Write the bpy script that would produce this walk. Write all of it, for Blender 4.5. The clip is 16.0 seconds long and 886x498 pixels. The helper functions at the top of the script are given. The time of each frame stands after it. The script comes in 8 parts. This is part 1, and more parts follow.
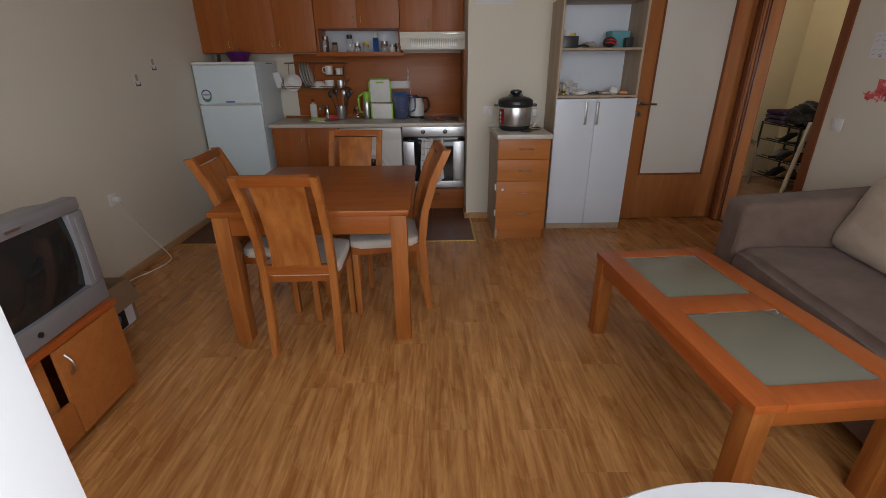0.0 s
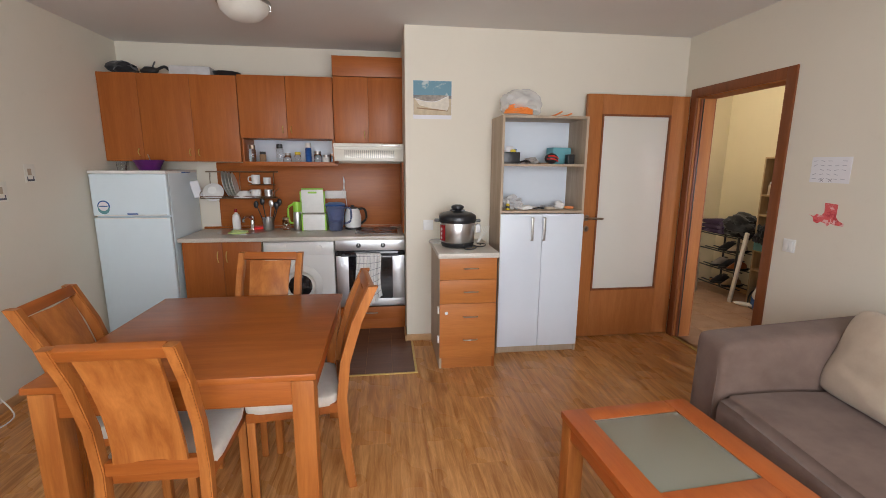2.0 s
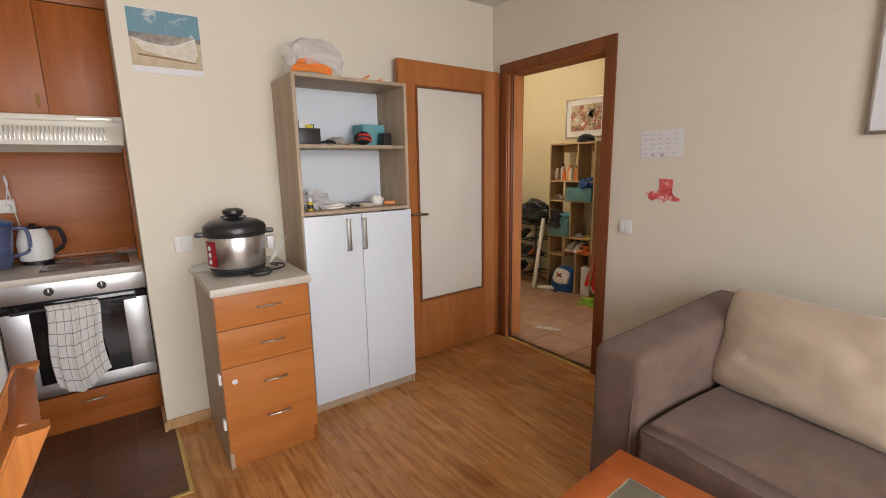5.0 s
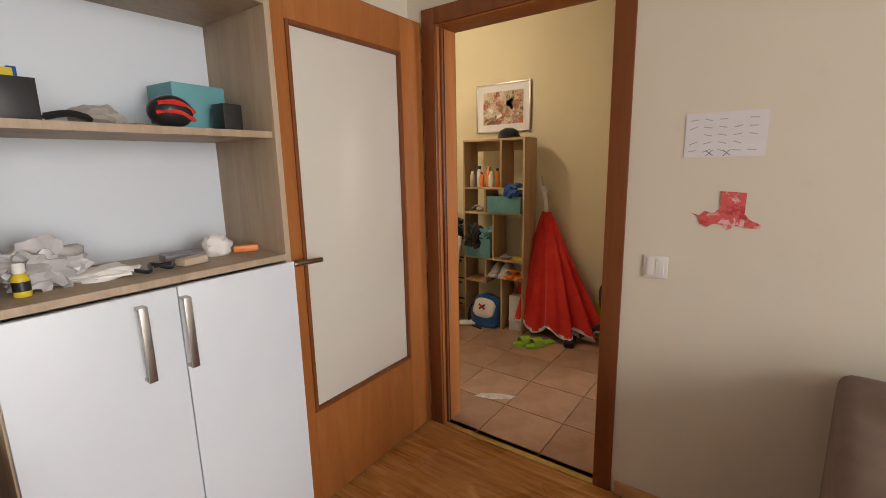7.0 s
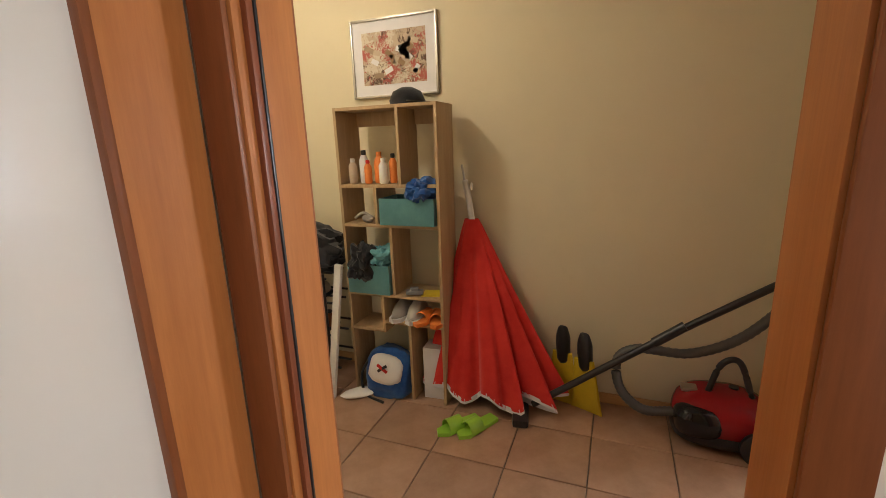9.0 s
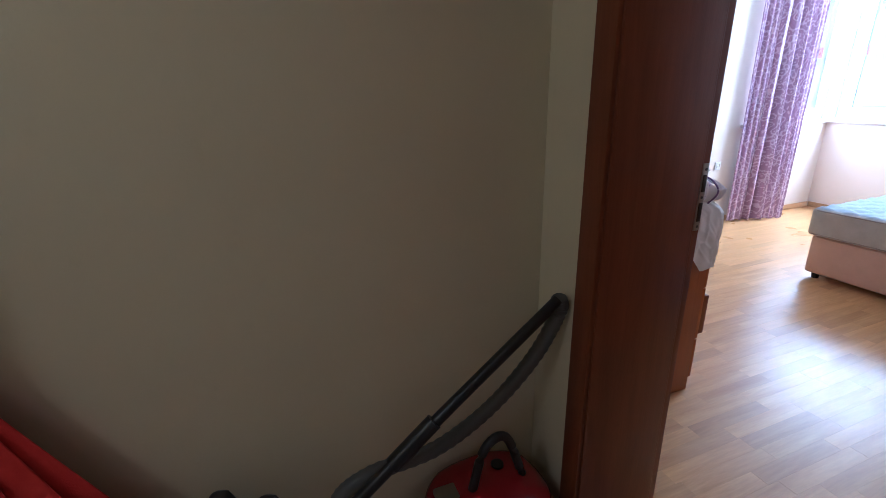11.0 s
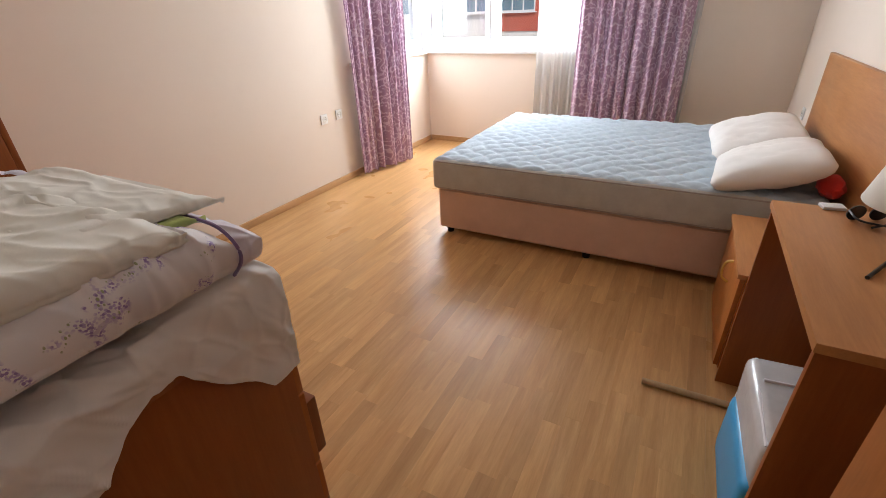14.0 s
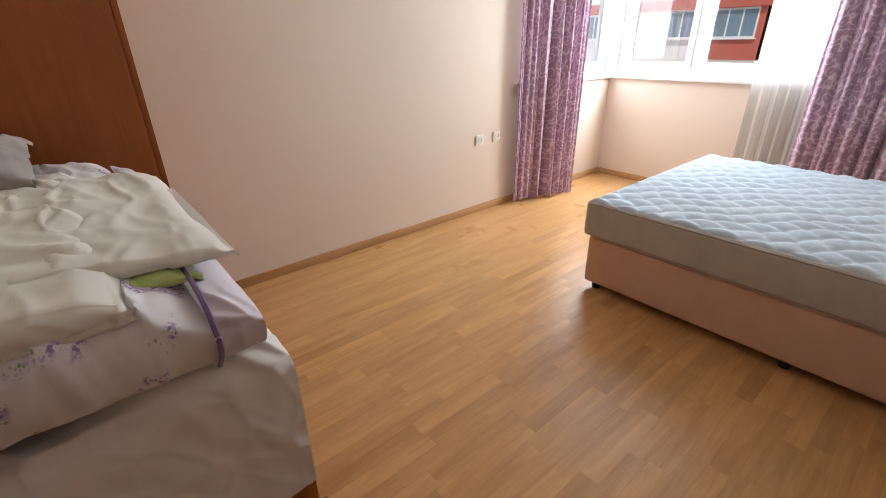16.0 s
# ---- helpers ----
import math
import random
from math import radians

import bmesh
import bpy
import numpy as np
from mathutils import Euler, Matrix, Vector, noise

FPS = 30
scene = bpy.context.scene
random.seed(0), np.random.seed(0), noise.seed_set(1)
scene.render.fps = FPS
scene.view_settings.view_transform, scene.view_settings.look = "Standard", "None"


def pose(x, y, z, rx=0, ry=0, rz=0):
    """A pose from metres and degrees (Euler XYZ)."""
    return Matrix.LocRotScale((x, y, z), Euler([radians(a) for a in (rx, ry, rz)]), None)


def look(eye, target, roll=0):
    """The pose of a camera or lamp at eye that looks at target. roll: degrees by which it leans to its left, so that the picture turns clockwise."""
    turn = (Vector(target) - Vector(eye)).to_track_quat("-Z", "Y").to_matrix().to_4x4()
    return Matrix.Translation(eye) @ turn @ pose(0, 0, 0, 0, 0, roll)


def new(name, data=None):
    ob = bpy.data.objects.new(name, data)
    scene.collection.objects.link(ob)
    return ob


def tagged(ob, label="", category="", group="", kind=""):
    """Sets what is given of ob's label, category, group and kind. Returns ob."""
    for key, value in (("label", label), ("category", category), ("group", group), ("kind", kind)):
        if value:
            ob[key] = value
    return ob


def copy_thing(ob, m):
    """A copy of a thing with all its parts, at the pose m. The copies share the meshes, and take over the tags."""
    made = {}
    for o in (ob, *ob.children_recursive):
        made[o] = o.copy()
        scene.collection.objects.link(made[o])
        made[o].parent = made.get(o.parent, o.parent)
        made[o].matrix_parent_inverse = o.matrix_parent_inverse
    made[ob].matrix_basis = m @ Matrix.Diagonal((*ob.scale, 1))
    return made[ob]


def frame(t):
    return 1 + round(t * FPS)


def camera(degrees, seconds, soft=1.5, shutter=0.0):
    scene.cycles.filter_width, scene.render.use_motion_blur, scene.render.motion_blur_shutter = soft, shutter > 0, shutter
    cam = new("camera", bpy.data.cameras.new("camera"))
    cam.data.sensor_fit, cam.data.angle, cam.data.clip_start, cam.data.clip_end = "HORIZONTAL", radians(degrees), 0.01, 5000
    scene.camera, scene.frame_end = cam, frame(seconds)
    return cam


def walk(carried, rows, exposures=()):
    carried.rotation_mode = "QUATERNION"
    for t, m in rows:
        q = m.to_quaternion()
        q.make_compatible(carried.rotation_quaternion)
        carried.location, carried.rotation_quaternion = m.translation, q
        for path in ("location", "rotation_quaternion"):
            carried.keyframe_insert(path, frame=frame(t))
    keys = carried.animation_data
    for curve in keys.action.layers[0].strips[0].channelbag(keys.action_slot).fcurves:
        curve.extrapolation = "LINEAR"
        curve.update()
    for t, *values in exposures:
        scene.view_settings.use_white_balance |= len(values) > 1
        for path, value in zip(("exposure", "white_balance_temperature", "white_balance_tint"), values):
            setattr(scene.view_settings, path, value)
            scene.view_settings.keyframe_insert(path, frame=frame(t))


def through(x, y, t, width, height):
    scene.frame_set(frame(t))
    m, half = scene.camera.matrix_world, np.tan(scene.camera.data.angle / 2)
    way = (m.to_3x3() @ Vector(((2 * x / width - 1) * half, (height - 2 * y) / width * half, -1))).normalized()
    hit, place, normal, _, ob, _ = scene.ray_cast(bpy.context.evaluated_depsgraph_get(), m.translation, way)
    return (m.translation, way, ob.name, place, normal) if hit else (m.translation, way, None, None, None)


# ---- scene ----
cam = camera(89.9, 16.0, 0.5)
PATH = [
    (0, (0.454, 0.579, 1.382), (0.481, 2.424, 0.61), -0.5),
    (0.5, (0.477, 0.837, 1.42), (0.398, 2.743, 0.822), -0.7),
    (1, (0.511, 1.029, 1.472), (0.392, 2.97, 1.002), -0.4),
    (1.5, (0.525, 1.085, 1.472), (0.536, 3.041, 1.059), -0.0),
    (2, (0.578, 1.082, 1.478), (0.83, 3.03, 1.102), 0.4),
    (2.5, (0.652, 1.067, 1.485), (1.146, 2.971, 1.128), 0.6),
    (3, (0.705, 1.106, 1.469), (1.406, 2.946, 1.115), 0.3),
    (3.2, (0.695, 1.172, 1.476), (1.47, 2.978, 1.105), 0.1),
    (5.3, (0.675, 2.179, 1.358), (1.882, 3.729, 0.985), -0.9),
    (5.5, (0.718, 2.273, 1.369), (1.966, 3.789, 0.989), -0.8),
    (6, (0.903, 2.585, 1.364), (2.265, 3.997, 0.98), -1.1),
    (6.5, (1.115, 2.898, 1.381), (2.595, 4.185, 0.988), -1.3),
    (7, (1.309, 3.186, 1.385), (2.891, 4.35, 1.008), -1.2),
    (7.5, (1.604, 3.396, 1.387), (3.264, 4.448, 1.015), -1.3),
    (8, (1.913, 3.589, 1.399), (3.643, 4.52, 1.021), -1.3),
    (8.2, (2.025, 3.672, 1.398), (3.77, 4.564, 1.001), -1.7),
    (10.3, (3.29, 4.08, 1.367), (5.20, 4.02, 0.765), -1.0),
    (10.5, (3.426, 4.091, 1.366), (5.305, 3.823, 0.737), -1.0),
    (11, (3.667, 3.904, 1.361), (5.431, 3.229, 0.702), -1.7),
    (11.5, (3.874, 3.749, 1.344), (5.357, 2.616, 0.624), -0.2),
    (12, (3.973, 3.554, 1.373), (5.116, 2.083, 0.645), -0.3),
    (12.5, (4.016, 3.364, 1.369), (4.865, 1.71, 0.631), -0.5),
    (13, (4.077, 3.114, 1.367), (4.867, 1.45, 0.587), -1.8),
    (13.5, (4.127, 2.93, 1.366), (4.906, 1.299, 0.509), -2.7),
    (14, (4.209, 2.729, 1.341), (5.06, 1.182, 0.401), -2.3),
    (14.5, (4.288, 2.605, 1.337), (5.282, 1.187, 0.335), -1.2),
    (15, (4.335, 2.417, 1.335), (5.481, 1.151, 0.293), -0.9),
    (15.5, (4.385, 2.368, 1.317), (5.643, 1.208, 0.282), -0.3),
    (16, (4.361, 2.358, 1.297), (5.749, 1.194, 0.449), -0.9),
]
EXPOSURES = ((0, 0.27, 6500, 12), (0.5, 1.35, 6500, 12), (1.0, 1.4, 6450, 12), (1.5, 1.4, 6450, 12), (3.2, 1.38, 6550, 13), (5.5, 1.42, 6950, 13),
             (8.2, 1.52, 7200, 12), (10.3, 1.95, 4950, 9), (10.6, 1.8, 4750, 9), (11.0, 0.55, 4650, 9), (11.6, 0.2, 4800, 9), (12.1, 0.35, 5100, 10), (12.6, 0.42, 5700, 11), (13.4, 0.12, 6650, 12), (14.4, 0.12, 6750, 12), (15.2, -0.03, 6750, 12), (16, 0.0, 6750, 12))
walk(cam, [(t, look(eye, target, roll)) for t, eye, target, roll in PATH], EXPOSURES)

# ---- world and light ----
world = bpy.data.worlds.new("world")
scene.world = world
world.use_nodes = True
wn = world.node_tree.nodes
sky = wn.new("ShaderNodeTexSky")
sky.sky_type, sky.sun_disc = "NISHITA", False
sky.sun_elevation, sky.sun_rotation = radians(43), radians(300)
world.node_tree.links.new(sky.outputs[0], wn["Background"].inputs[0])
wn["Background"].inputs[1].default_value = 0.12
sun = new("sun", bpy.data.lights.new("sun", "SUN"))
sun.data.energy, sun.data.angle, sun.data.color = 3.2, radians(0.5), (1.0, 0.95, 0.87)
sun.matrix_world = look((-28, 16, 30), (0, 0, 0))


def window_light(name, at, target, w, h, power, color=(0.93, 0.96, 1.0)):
    ob = new(name, bpy.data.lights.new(name, "AREA"))
    ob.data.shape, ob.data.size, ob.data.size_y = "RECTANGLE", w, h
    ob.data.energy, ob.data.color = power, color
    ob.matrix_world = look(at, target)
    return ob


lamp_living = window_light("sky_light_living", (0.75, 0.02, 1.5), (0.15, 3, 1.3), 2.9, 1.6, 35)
lamp_living.data.spread = radians(150)
window_light("sky_light_bedroom_south", (5.75, -2.008, 1.68), (5.75, 1, 1.68), 2.1, 1.26, 235, (0.82, 0.91, 1.0))
window_light("sky_light_bedroom_east", (6.968, -1.34, 1.68), (4, -1.34, 1.68), 1.06, 1.26, 42, (0.82, 0.91, 1.0))

hall_bulb = new("hall_bulb", bpy.data.lights.new("hall_bulb", "POINT"))
hall_bulb.data.energy, hall_bulb.data.color, hall_bulb.data.shadow_soft_size = 6.6, (1.0, 0.91, 0.77), 0.07
hall_bulb.location = (3.62, 5.45, 2.36)

# ---- materials ----
def material(name, rough=0.5, metal=0.0, spec=0.5):
    m = bpy.data.materials.new(name)
    m.use_nodes = True
    b = m.node_tree.nodes["Principled BSDF"]
    b.inputs["Roughness"].default_value, b.inputs["Metallic"].default_value = rough, metal
    b.inputs["Specular IOR Level"].default_value = spec
    return m, m.node_tree.nodes, m.node_tree.links, b


def coords(n, l, scale, kind="Object"):
    tc, mp = n.new("ShaderNodeTexCoord"), n.new("ShaderNodeMapping")
    mp.inputs["Scale"].default_value = scale
    l.new(tc.outputs[kind], mp.inputs[0])
    return mp


def ramp(n, stops):
    r = n.new("ShaderNodeValToRGB")
    while len(r.color_ramp.elements) < len(stops):
        r.color_ramp.elements.new(0.5)
    for e, (p, c) in zip(r.color_ramp.elements, stops):
        e.position, e.color = p, (*c, 1)
    return r


def noise_tex(n, l, vec, scale, detail=4, rough=0.55, distort=0.0):
    t = n.new("ShaderNodeTexNoise")
    t.inputs["Scale"].default_value, t.inputs["Detail"].default_value = scale, detail
    t.inputs["Roughness"].default_value, t.inputs["Distortion"].default_value = rough, distort
    if vec is not None:
        l.new(vec.outputs[0], t.inputs["Vector"])
    return t


def bump(n, l, b, height, strength, dist=0.01):
    k = n.new("ShaderNodeBump")
    k.inputs["Strength"].default_value, k.inputs["Distance"].default_value = strength, dist
    l.new(height, k.inputs["Height"])
    l.new(k.outputs[0], b.inputs["Normal"])


def mixc(n, l, fac, a, c, mode="MIX"):
    m = n.new("ShaderNodeMix")
    m.data_type, m.blend_type = "RGBA", mode
    for sock, v in ((m.inputs[0], fac), (m.inputs[6], a), (m.inputs[7], c)):
        if isinstance(v, (int, float)):
            sock.default_value = v
        elif isinstance(v, tuple):
            sock.default_value = (*v, 1)
        else:
            l.new(v, sock)
    return m.outputs[2]


def wood(name, dark, light, grain="z", rough=0.4, vary=0.12, coat=0.0, contrast=1.0, fine=1.0):
    """Grained veneer or laminate; the grain runs along one axis."""
    m, n, l, b = material(name, rough, 0, 0.3)
    s = {"x": (1.2, 14, 14), "y": (14, 1.2, 14), "z": (14, 14, 1.2)}[grain]
    s = tuple(q * fine for q in s)
    info = n.new("ShaderNodeObjectInfo")
    mp = coords(n, l, s)
    off = n.new("ShaderNodeVectorMath")
    off.operation = "ADD"
    mul = n.new("ShaderNodeMath")
    mul.operation = "MULTIPLY"
    mul.inputs[1].default_value = 37.0
    l.new(info.outputs["Random"], mul.inputs[0])
    l.new(mp.outputs[0], off.inputs[0])
    l.new(mul.outputs[0], off.inputs[1])
    a = noise_tex(n, l, off, 1.3, 6, 0.6, 0.6)
    f = noise_tex(n, l, off, 9.0, 3, 0.7)
    cr = ramp(n, [(0.5 - 0.22 / contrast, dark), (0.5 + 0.22 / contrast, light)])
    l.new(a.outputs[0], cr.inputs[0])
    grain_tone = ramp(n, [(0.3, (0.82, 0.80, 0.78)), (0.65, (1, 1, 1))])
    l.new(f.outputs[0], grain_tone.inputs[0])
    c = mixc(n, l, 0.6, cr.outputs[0], grain_tone.outputs[0], "MULTIPLY")
    big = noise_tex(n, l, coords(n, l, (2, 2, 2)), 1.5, 2)
    hsv = n.new("ShaderNodeHueSaturation")
    rng = n.new("ShaderNodeMapRange")
    rng.inputs["To Min"].default_value, rng.inputs["To Max"].default_value = 1 - vary, 1 + vary
    l.new(info.outputs["Random"], rng.inputs["Value"])
    l.new(rng.outputs[0], hsv.inputs["Value"])
    l.new(c, hsv.inputs["Color"])
    l.new(hsv.outputs[0], b.inputs["Base Color"])
    rr = n.new("ShaderNodeMapRange")
    rr.inputs["To Min"].default_value, rr.inputs["To Max"].default_value = rough - 0.08, rough + 0.1
    l.new(big.outputs[0], rr.inputs["Value"])
    l.new(rr.outputs[0], b.inputs["Roughness"])
    bump(n, l, b, f.outputs[0], 0.12, 0.002)
    b.inputs["Coat Weight"].default_value = coat
    b.inputs["Coat Roughness"].default_value = 0.25
    return m


def paint(name, color, rough=0.6, mottle=0.06, scale=3.0, relief=0.05, fine=180.0, metal=0.0, spec=0.5):
    """Painted, plastic or enamelled surface, faintly uneven."""
    m, n, l, b = material(name, rough, metal, spec)
    mp = coords(n, l, (1, 1, 1))
    a = noise_tex(n, l, mp, scale, 5, 0.6)
    lo = tuple(c * (1 - mottle) for c in color)
    hi = tuple(min(1, c * (1 + mottle)) for c in color)
    cr = ramp(n, [(0.3, lo), (0.7, hi)])
    l.new(a.outputs[0], cr.inputs[0])
    l.new(cr.outputs[0], b.inputs["Base Color"])
    f = noise_tex(n, l, mp, fine, 2)
    bump(n, l, b, f.outputs[0], relief, 0.002)
    return m


def wall_paint(name, color, dirt):
    m, n, l, b = material(name, 0.85, 0, 0.25)
    mp = coords(n, l, (1, 1, 1))
    a = noise_tex(n, l, mp, 0.9, 5, 0.6)
    s = noise_tex(n, l, mp, 6.0, 6, 0.7)
    cr = ramp(n, [(0.3, tuple(c * 0.95 for c in color)), (0.65, color)])
    l.new(a.outputs[0], cr.inputs[0])
    sp = ramp(n, [(0.62, (0, 0, 0)), (0.85, (1, 1, 1))])
    l.new(s.outputs[0], sp.inputs[0])
    fac = n.new("ShaderNodeMath")
    fac.operation = "MULTIPLY"
    fac.inputs[1].default_value = 0.35
    l.new(sp.outputs[0], fac.inputs[0])
    l.new(mixc(n, l, fac.outputs[0], cr.outputs[0], dirt), b.inputs["Base Color"])
    f = noise_tex(n, l, mp, 90, 3)
    bump(n, l, b, f.outputs[0], 0.12, 0.003)
    return m


def fabric(name, c1, c2, scale=5.0, weave=300.0, rough=0.95, sheen=0.3, relief=0.3):
    m, n, l, b = material(name, rough, 0, 0.2)
    mp = coords(n, l, (1, 1, 1))
    a = noise_tex(n, l, mp, scale, 6, 0.65)
    cr = ramp(n, [(0.32, c1), (0.68, c2)])
    l.new(a.outputs[0], cr.inputs[0])
    l.new(cr.outputs[0], b.inputs["Base Color"])
    f = noise_tex(n, l, mp, weave, 2)
    bump(n, l, b, f.outputs[0], relief, 0.002)
    b.inputs["Sheen Weight"].default_value = sheen
    return m


def printed(name, ground, tones, scale, cover, rough=0.9):
    """Fabric or paper with scattered blots of several colours."""
    m, n, l, b = material(name, rough, 0, 0.2)
    mp = coords(n, l, (1, 1, 1))
    c = ground
    for i, tone in enumerate(tones):
        w = coords(n, l, (1, 1, 1))
        w.inputs["Location"].default_value = (i * 3.7, i * 1.9, i * 5.3)
        blot = noise_tex(n, l, w, scale * (1 + 0.6 * i), 7, 0.72, 0.8)
        patch = noise_tex(n, l, w, scale * 0.22, 2)
        k = n.new("ShaderNodeMath")
        k.operation = "MULTIPLY"
        l.new(blot.outputs[0], k.inputs[0])
        l.new(patch.outputs[0], k.inputs[1])
        r = ramp(n, [(0.34 - cover, (0, 0, 0)), (0.37 - cover, (1, 1, 1))])
        l.new(k.outputs[0], r.inputs[0])
        c = mixc(n, l, r.outputs[0], c, tone)
    l.new(c, b.inputs["Base Color"])
    f = noise_tex(n, l, mp, 350, 2)
    bump(n, l, b, f.outputs[0], 0.15, 0.002)
    return m


def sprigged(name):
    """White cotton with sprays of small lilac blossoms, green leaves and pale ribbons."""
    m, n, l, b = material(name, 0.9, 0, 0.2)
    c = (0.77, 0.74, 0.75)
    def mask(src, lo, hi):
        r = ramp(n, [(lo, (0, 0, 0)), (hi, (1, 1, 1))])
        l.new(src, r.inputs[0])
        return r.outputs[0]
    def times(a, d):
        k = n.new("ShaderNodeMath")
        k.operation = "MULTIPLY"
        l.new(a, k.inputs[0])
        l.new(d, k.inputs[1])
        return k.outputs[0]
    place = coords(n, l, (1.0, 1.5, 1.5))
    spray = noise_tex(n, l, place, 9.0, 2, 0.5, 0.5)
    ribbon = n.new("ShaderNodeMath")
    ribbon.operation = "COMPARE"
    bend = noise_tex(n, l, place, 5.0, 1, 0.5, 1.2)
    l.new(bend.outputs[0], ribbon.inputs[0])
    ribbon.inputs[1].default_value, ribbon.inputs[2].default_value = 0.5, 0.018
    c = mixc(n, l, times(ribbon.outputs[0], mask(spray.outputs[0], 0.52, 0.57)), c, (0.60, 0.53, 0.64))
    for scale, stretch, lo, hi, edge, tone in ((190, (1, 1, 1), 0.55, 0.60, 0.46, (0.47, 0.38, 0.60)), (150, (1, 1, 1), 0.575, 0.59, 0.36, (0.33, 0.24, 0.46)), (62, (1, 2.6, 1.6), 0.525, 0.54, 0.27, (0.36, 0.39, 0.25))):
        w = coords(n, l, stretch)
        w.inputs["Rotation"].default_value = (0.2, 0.3, 0.7)
        v = n.new("ShaderNodeTexVoronoi")
        v.inputs["Scale"].default_value = scale
        l.new(w.outputs[0], v.inputs["Vector"])
        dots = n.new("ShaderNodeMath")
        dots.operation = "LESS_THAN"
        l.new(v.outputs["Distance"], dots.inputs[0])
        dots.inputs[1].default_value = edge
        area = mask(spray.outputs[0], lo, hi)
        if scale < 100:
            thin = noise_tex(n, l, place, 16, 2)
            area = times(area, mask(thin.outputs[0], 0.52, 0.56))
        c = mixc(n, l, times(dots.outputs[0], area), c, tone)
    l.new(c, b.inputs["Base Color"])
    f = noise_tex(n, l, coords(n, l, (1, 1, 1)), 500, 2)
    bump(n, l, b, f.outputs[0], 0.06, 0.002)
    return m


def glass(name, color=(0.9, 0.95, 0.95), rough=0.02, through=1.0, alpha=1.0):
    m, n, l, b = material(name, rough)
    b.inputs["Base Color"].default_value = (*color, 1)
    b.inputs["Transmission Weight"].default_value = through
    b.inputs["IOR"].default_value = 1.45
    b.inputs["Alpha"].default_value = alpha
    a = noise_tex(n, l, coords(n, l, (1, 1, 1)), 4, 3)
    rr = n.new("ShaderNodeMapRange")
    rr.inputs["To Min"].default_value, rr.inputs["To Max"].default_value = rough * 0.7, rough * 1.4 + 0.01
    l.new(a.outputs[0], rr.inputs["Value"])
    l.new(rr.outputs[0], b.inputs["Roughness"])
    return m


def steel(name, color=(0.62, 0.62, 0.62), rough=0.28, brushed=(2, 2, 120)):
    m, n, l, b = material(name, rough, 1.0)
    mp = coords(n, l, brushed)
    a = noise_tex(n, l, mp, 6, 4)
    cr = ramp(n, [(0.3, tuple(c * 0.85 for c in color)), (0.7, color)])
    l.new(a.outputs[0], cr.inputs[0])
    l.new(cr.outputs[0], b.inputs["Base Color"])
    bump(n, l, b, a.outputs[0], 0.06, 0.001)
    return m


def damask(name):
    """Lilac curtain cloth with a darker woven scroll pattern."""
    m, n, l, b = material(name, 0.75, 0, 0.3)
    tc = n.new("ShaderNodeTexCoord")
    mp = n.new("ShaderNodeMapping")
    mp.inputs["Scale"].default_value = (42, 78, 1)
    l.new(tc.outputs["UV"], mp.inputs[0])
    v = n.new("ShaderNodeTexVoronoi")
    v.feature = "SMOOTH_F1"
    v.inputs["Scale"].default_value = 1.3
    w = noise_tex(n, l, mp, 2.6, 3, 0.6, 1.5)
    add = n.new("ShaderNodeMix")
    add.data_type = "VECTOR"
    add.inputs[0].default_value = 0.45
    l.new(mp.outputs[0], add.inputs[4])
    l.new(w.outputs["Color"], add.inputs[5])
    l.new(add.outputs[1], v.inputs["Vector"])
    wv = n.new("ShaderNodeMath")
    wv.operation = "SINE"
    ml = n.new("ShaderNodeMath")
    ml.operation = "MULTIPLY"
    ml.inputs[1].default_value = 17.0
    l.new(v.outputs["Distance"], ml.inputs[0])
    l.new(ml.outputs[0], wv.inputs[0])
    cr = ramp(n, [(0.25, (0.39, 0.24, 0.34)), (0.48, (0.46, 0.31, 0.41)), (0.60, (0.62, 0.48, 0.58))])
    l.new(wv.outputs[0], cr.inputs[0])
    l.new(cr.outputs[0], b.inputs["Base Color"])
    f = noise_tex(n, l, coords(n, l, (1, 1, 1)), 400, 2)
    bump(n, l, b, f.outputs[0], 0.15, 0.001)
    b.inputs["Sheen Weight"].default_value = 0.4
    return m


def sheer_cloth(name):
    m, n, l, b = material(name, 0.9, 0, 0.1)
    b.inputs["Base Color"].default_value = (0.72, 0.71, 0.68, 1)
    t, mixs = n.new("ShaderNodeBsdfTranslucent"), n.new("ShaderNodeMixShader")
    tp, mix2 = n.new("ShaderNodeBsdfTransparent"), n.new("ShaderNodeMixShader")
    t.inputs[0].default_value = (0.36, 0.36, 0.36, 1)
    mixs.inputs[0].default_value, mix2.inputs[0].default_value = 0.35, 0.22
    out = n["Material Output"]
    l.new(b.outputs[0], mixs.inputs[1])
    l.new(t.outputs[0], mixs.inputs[2])
    l.new(mixs.outputs[0], mix2.inputs[1])
    l.new(tp.outputs[0], mix2.inputs[2])
    l.new(mix2.outputs[0], out.inputs[0])
    f = noise_tex(n, l, coords(n, l, (1, 1, 1)), 500, 2)
    bump(n, l, b, f.outputs[0], 0.1, 0.001)
    return m


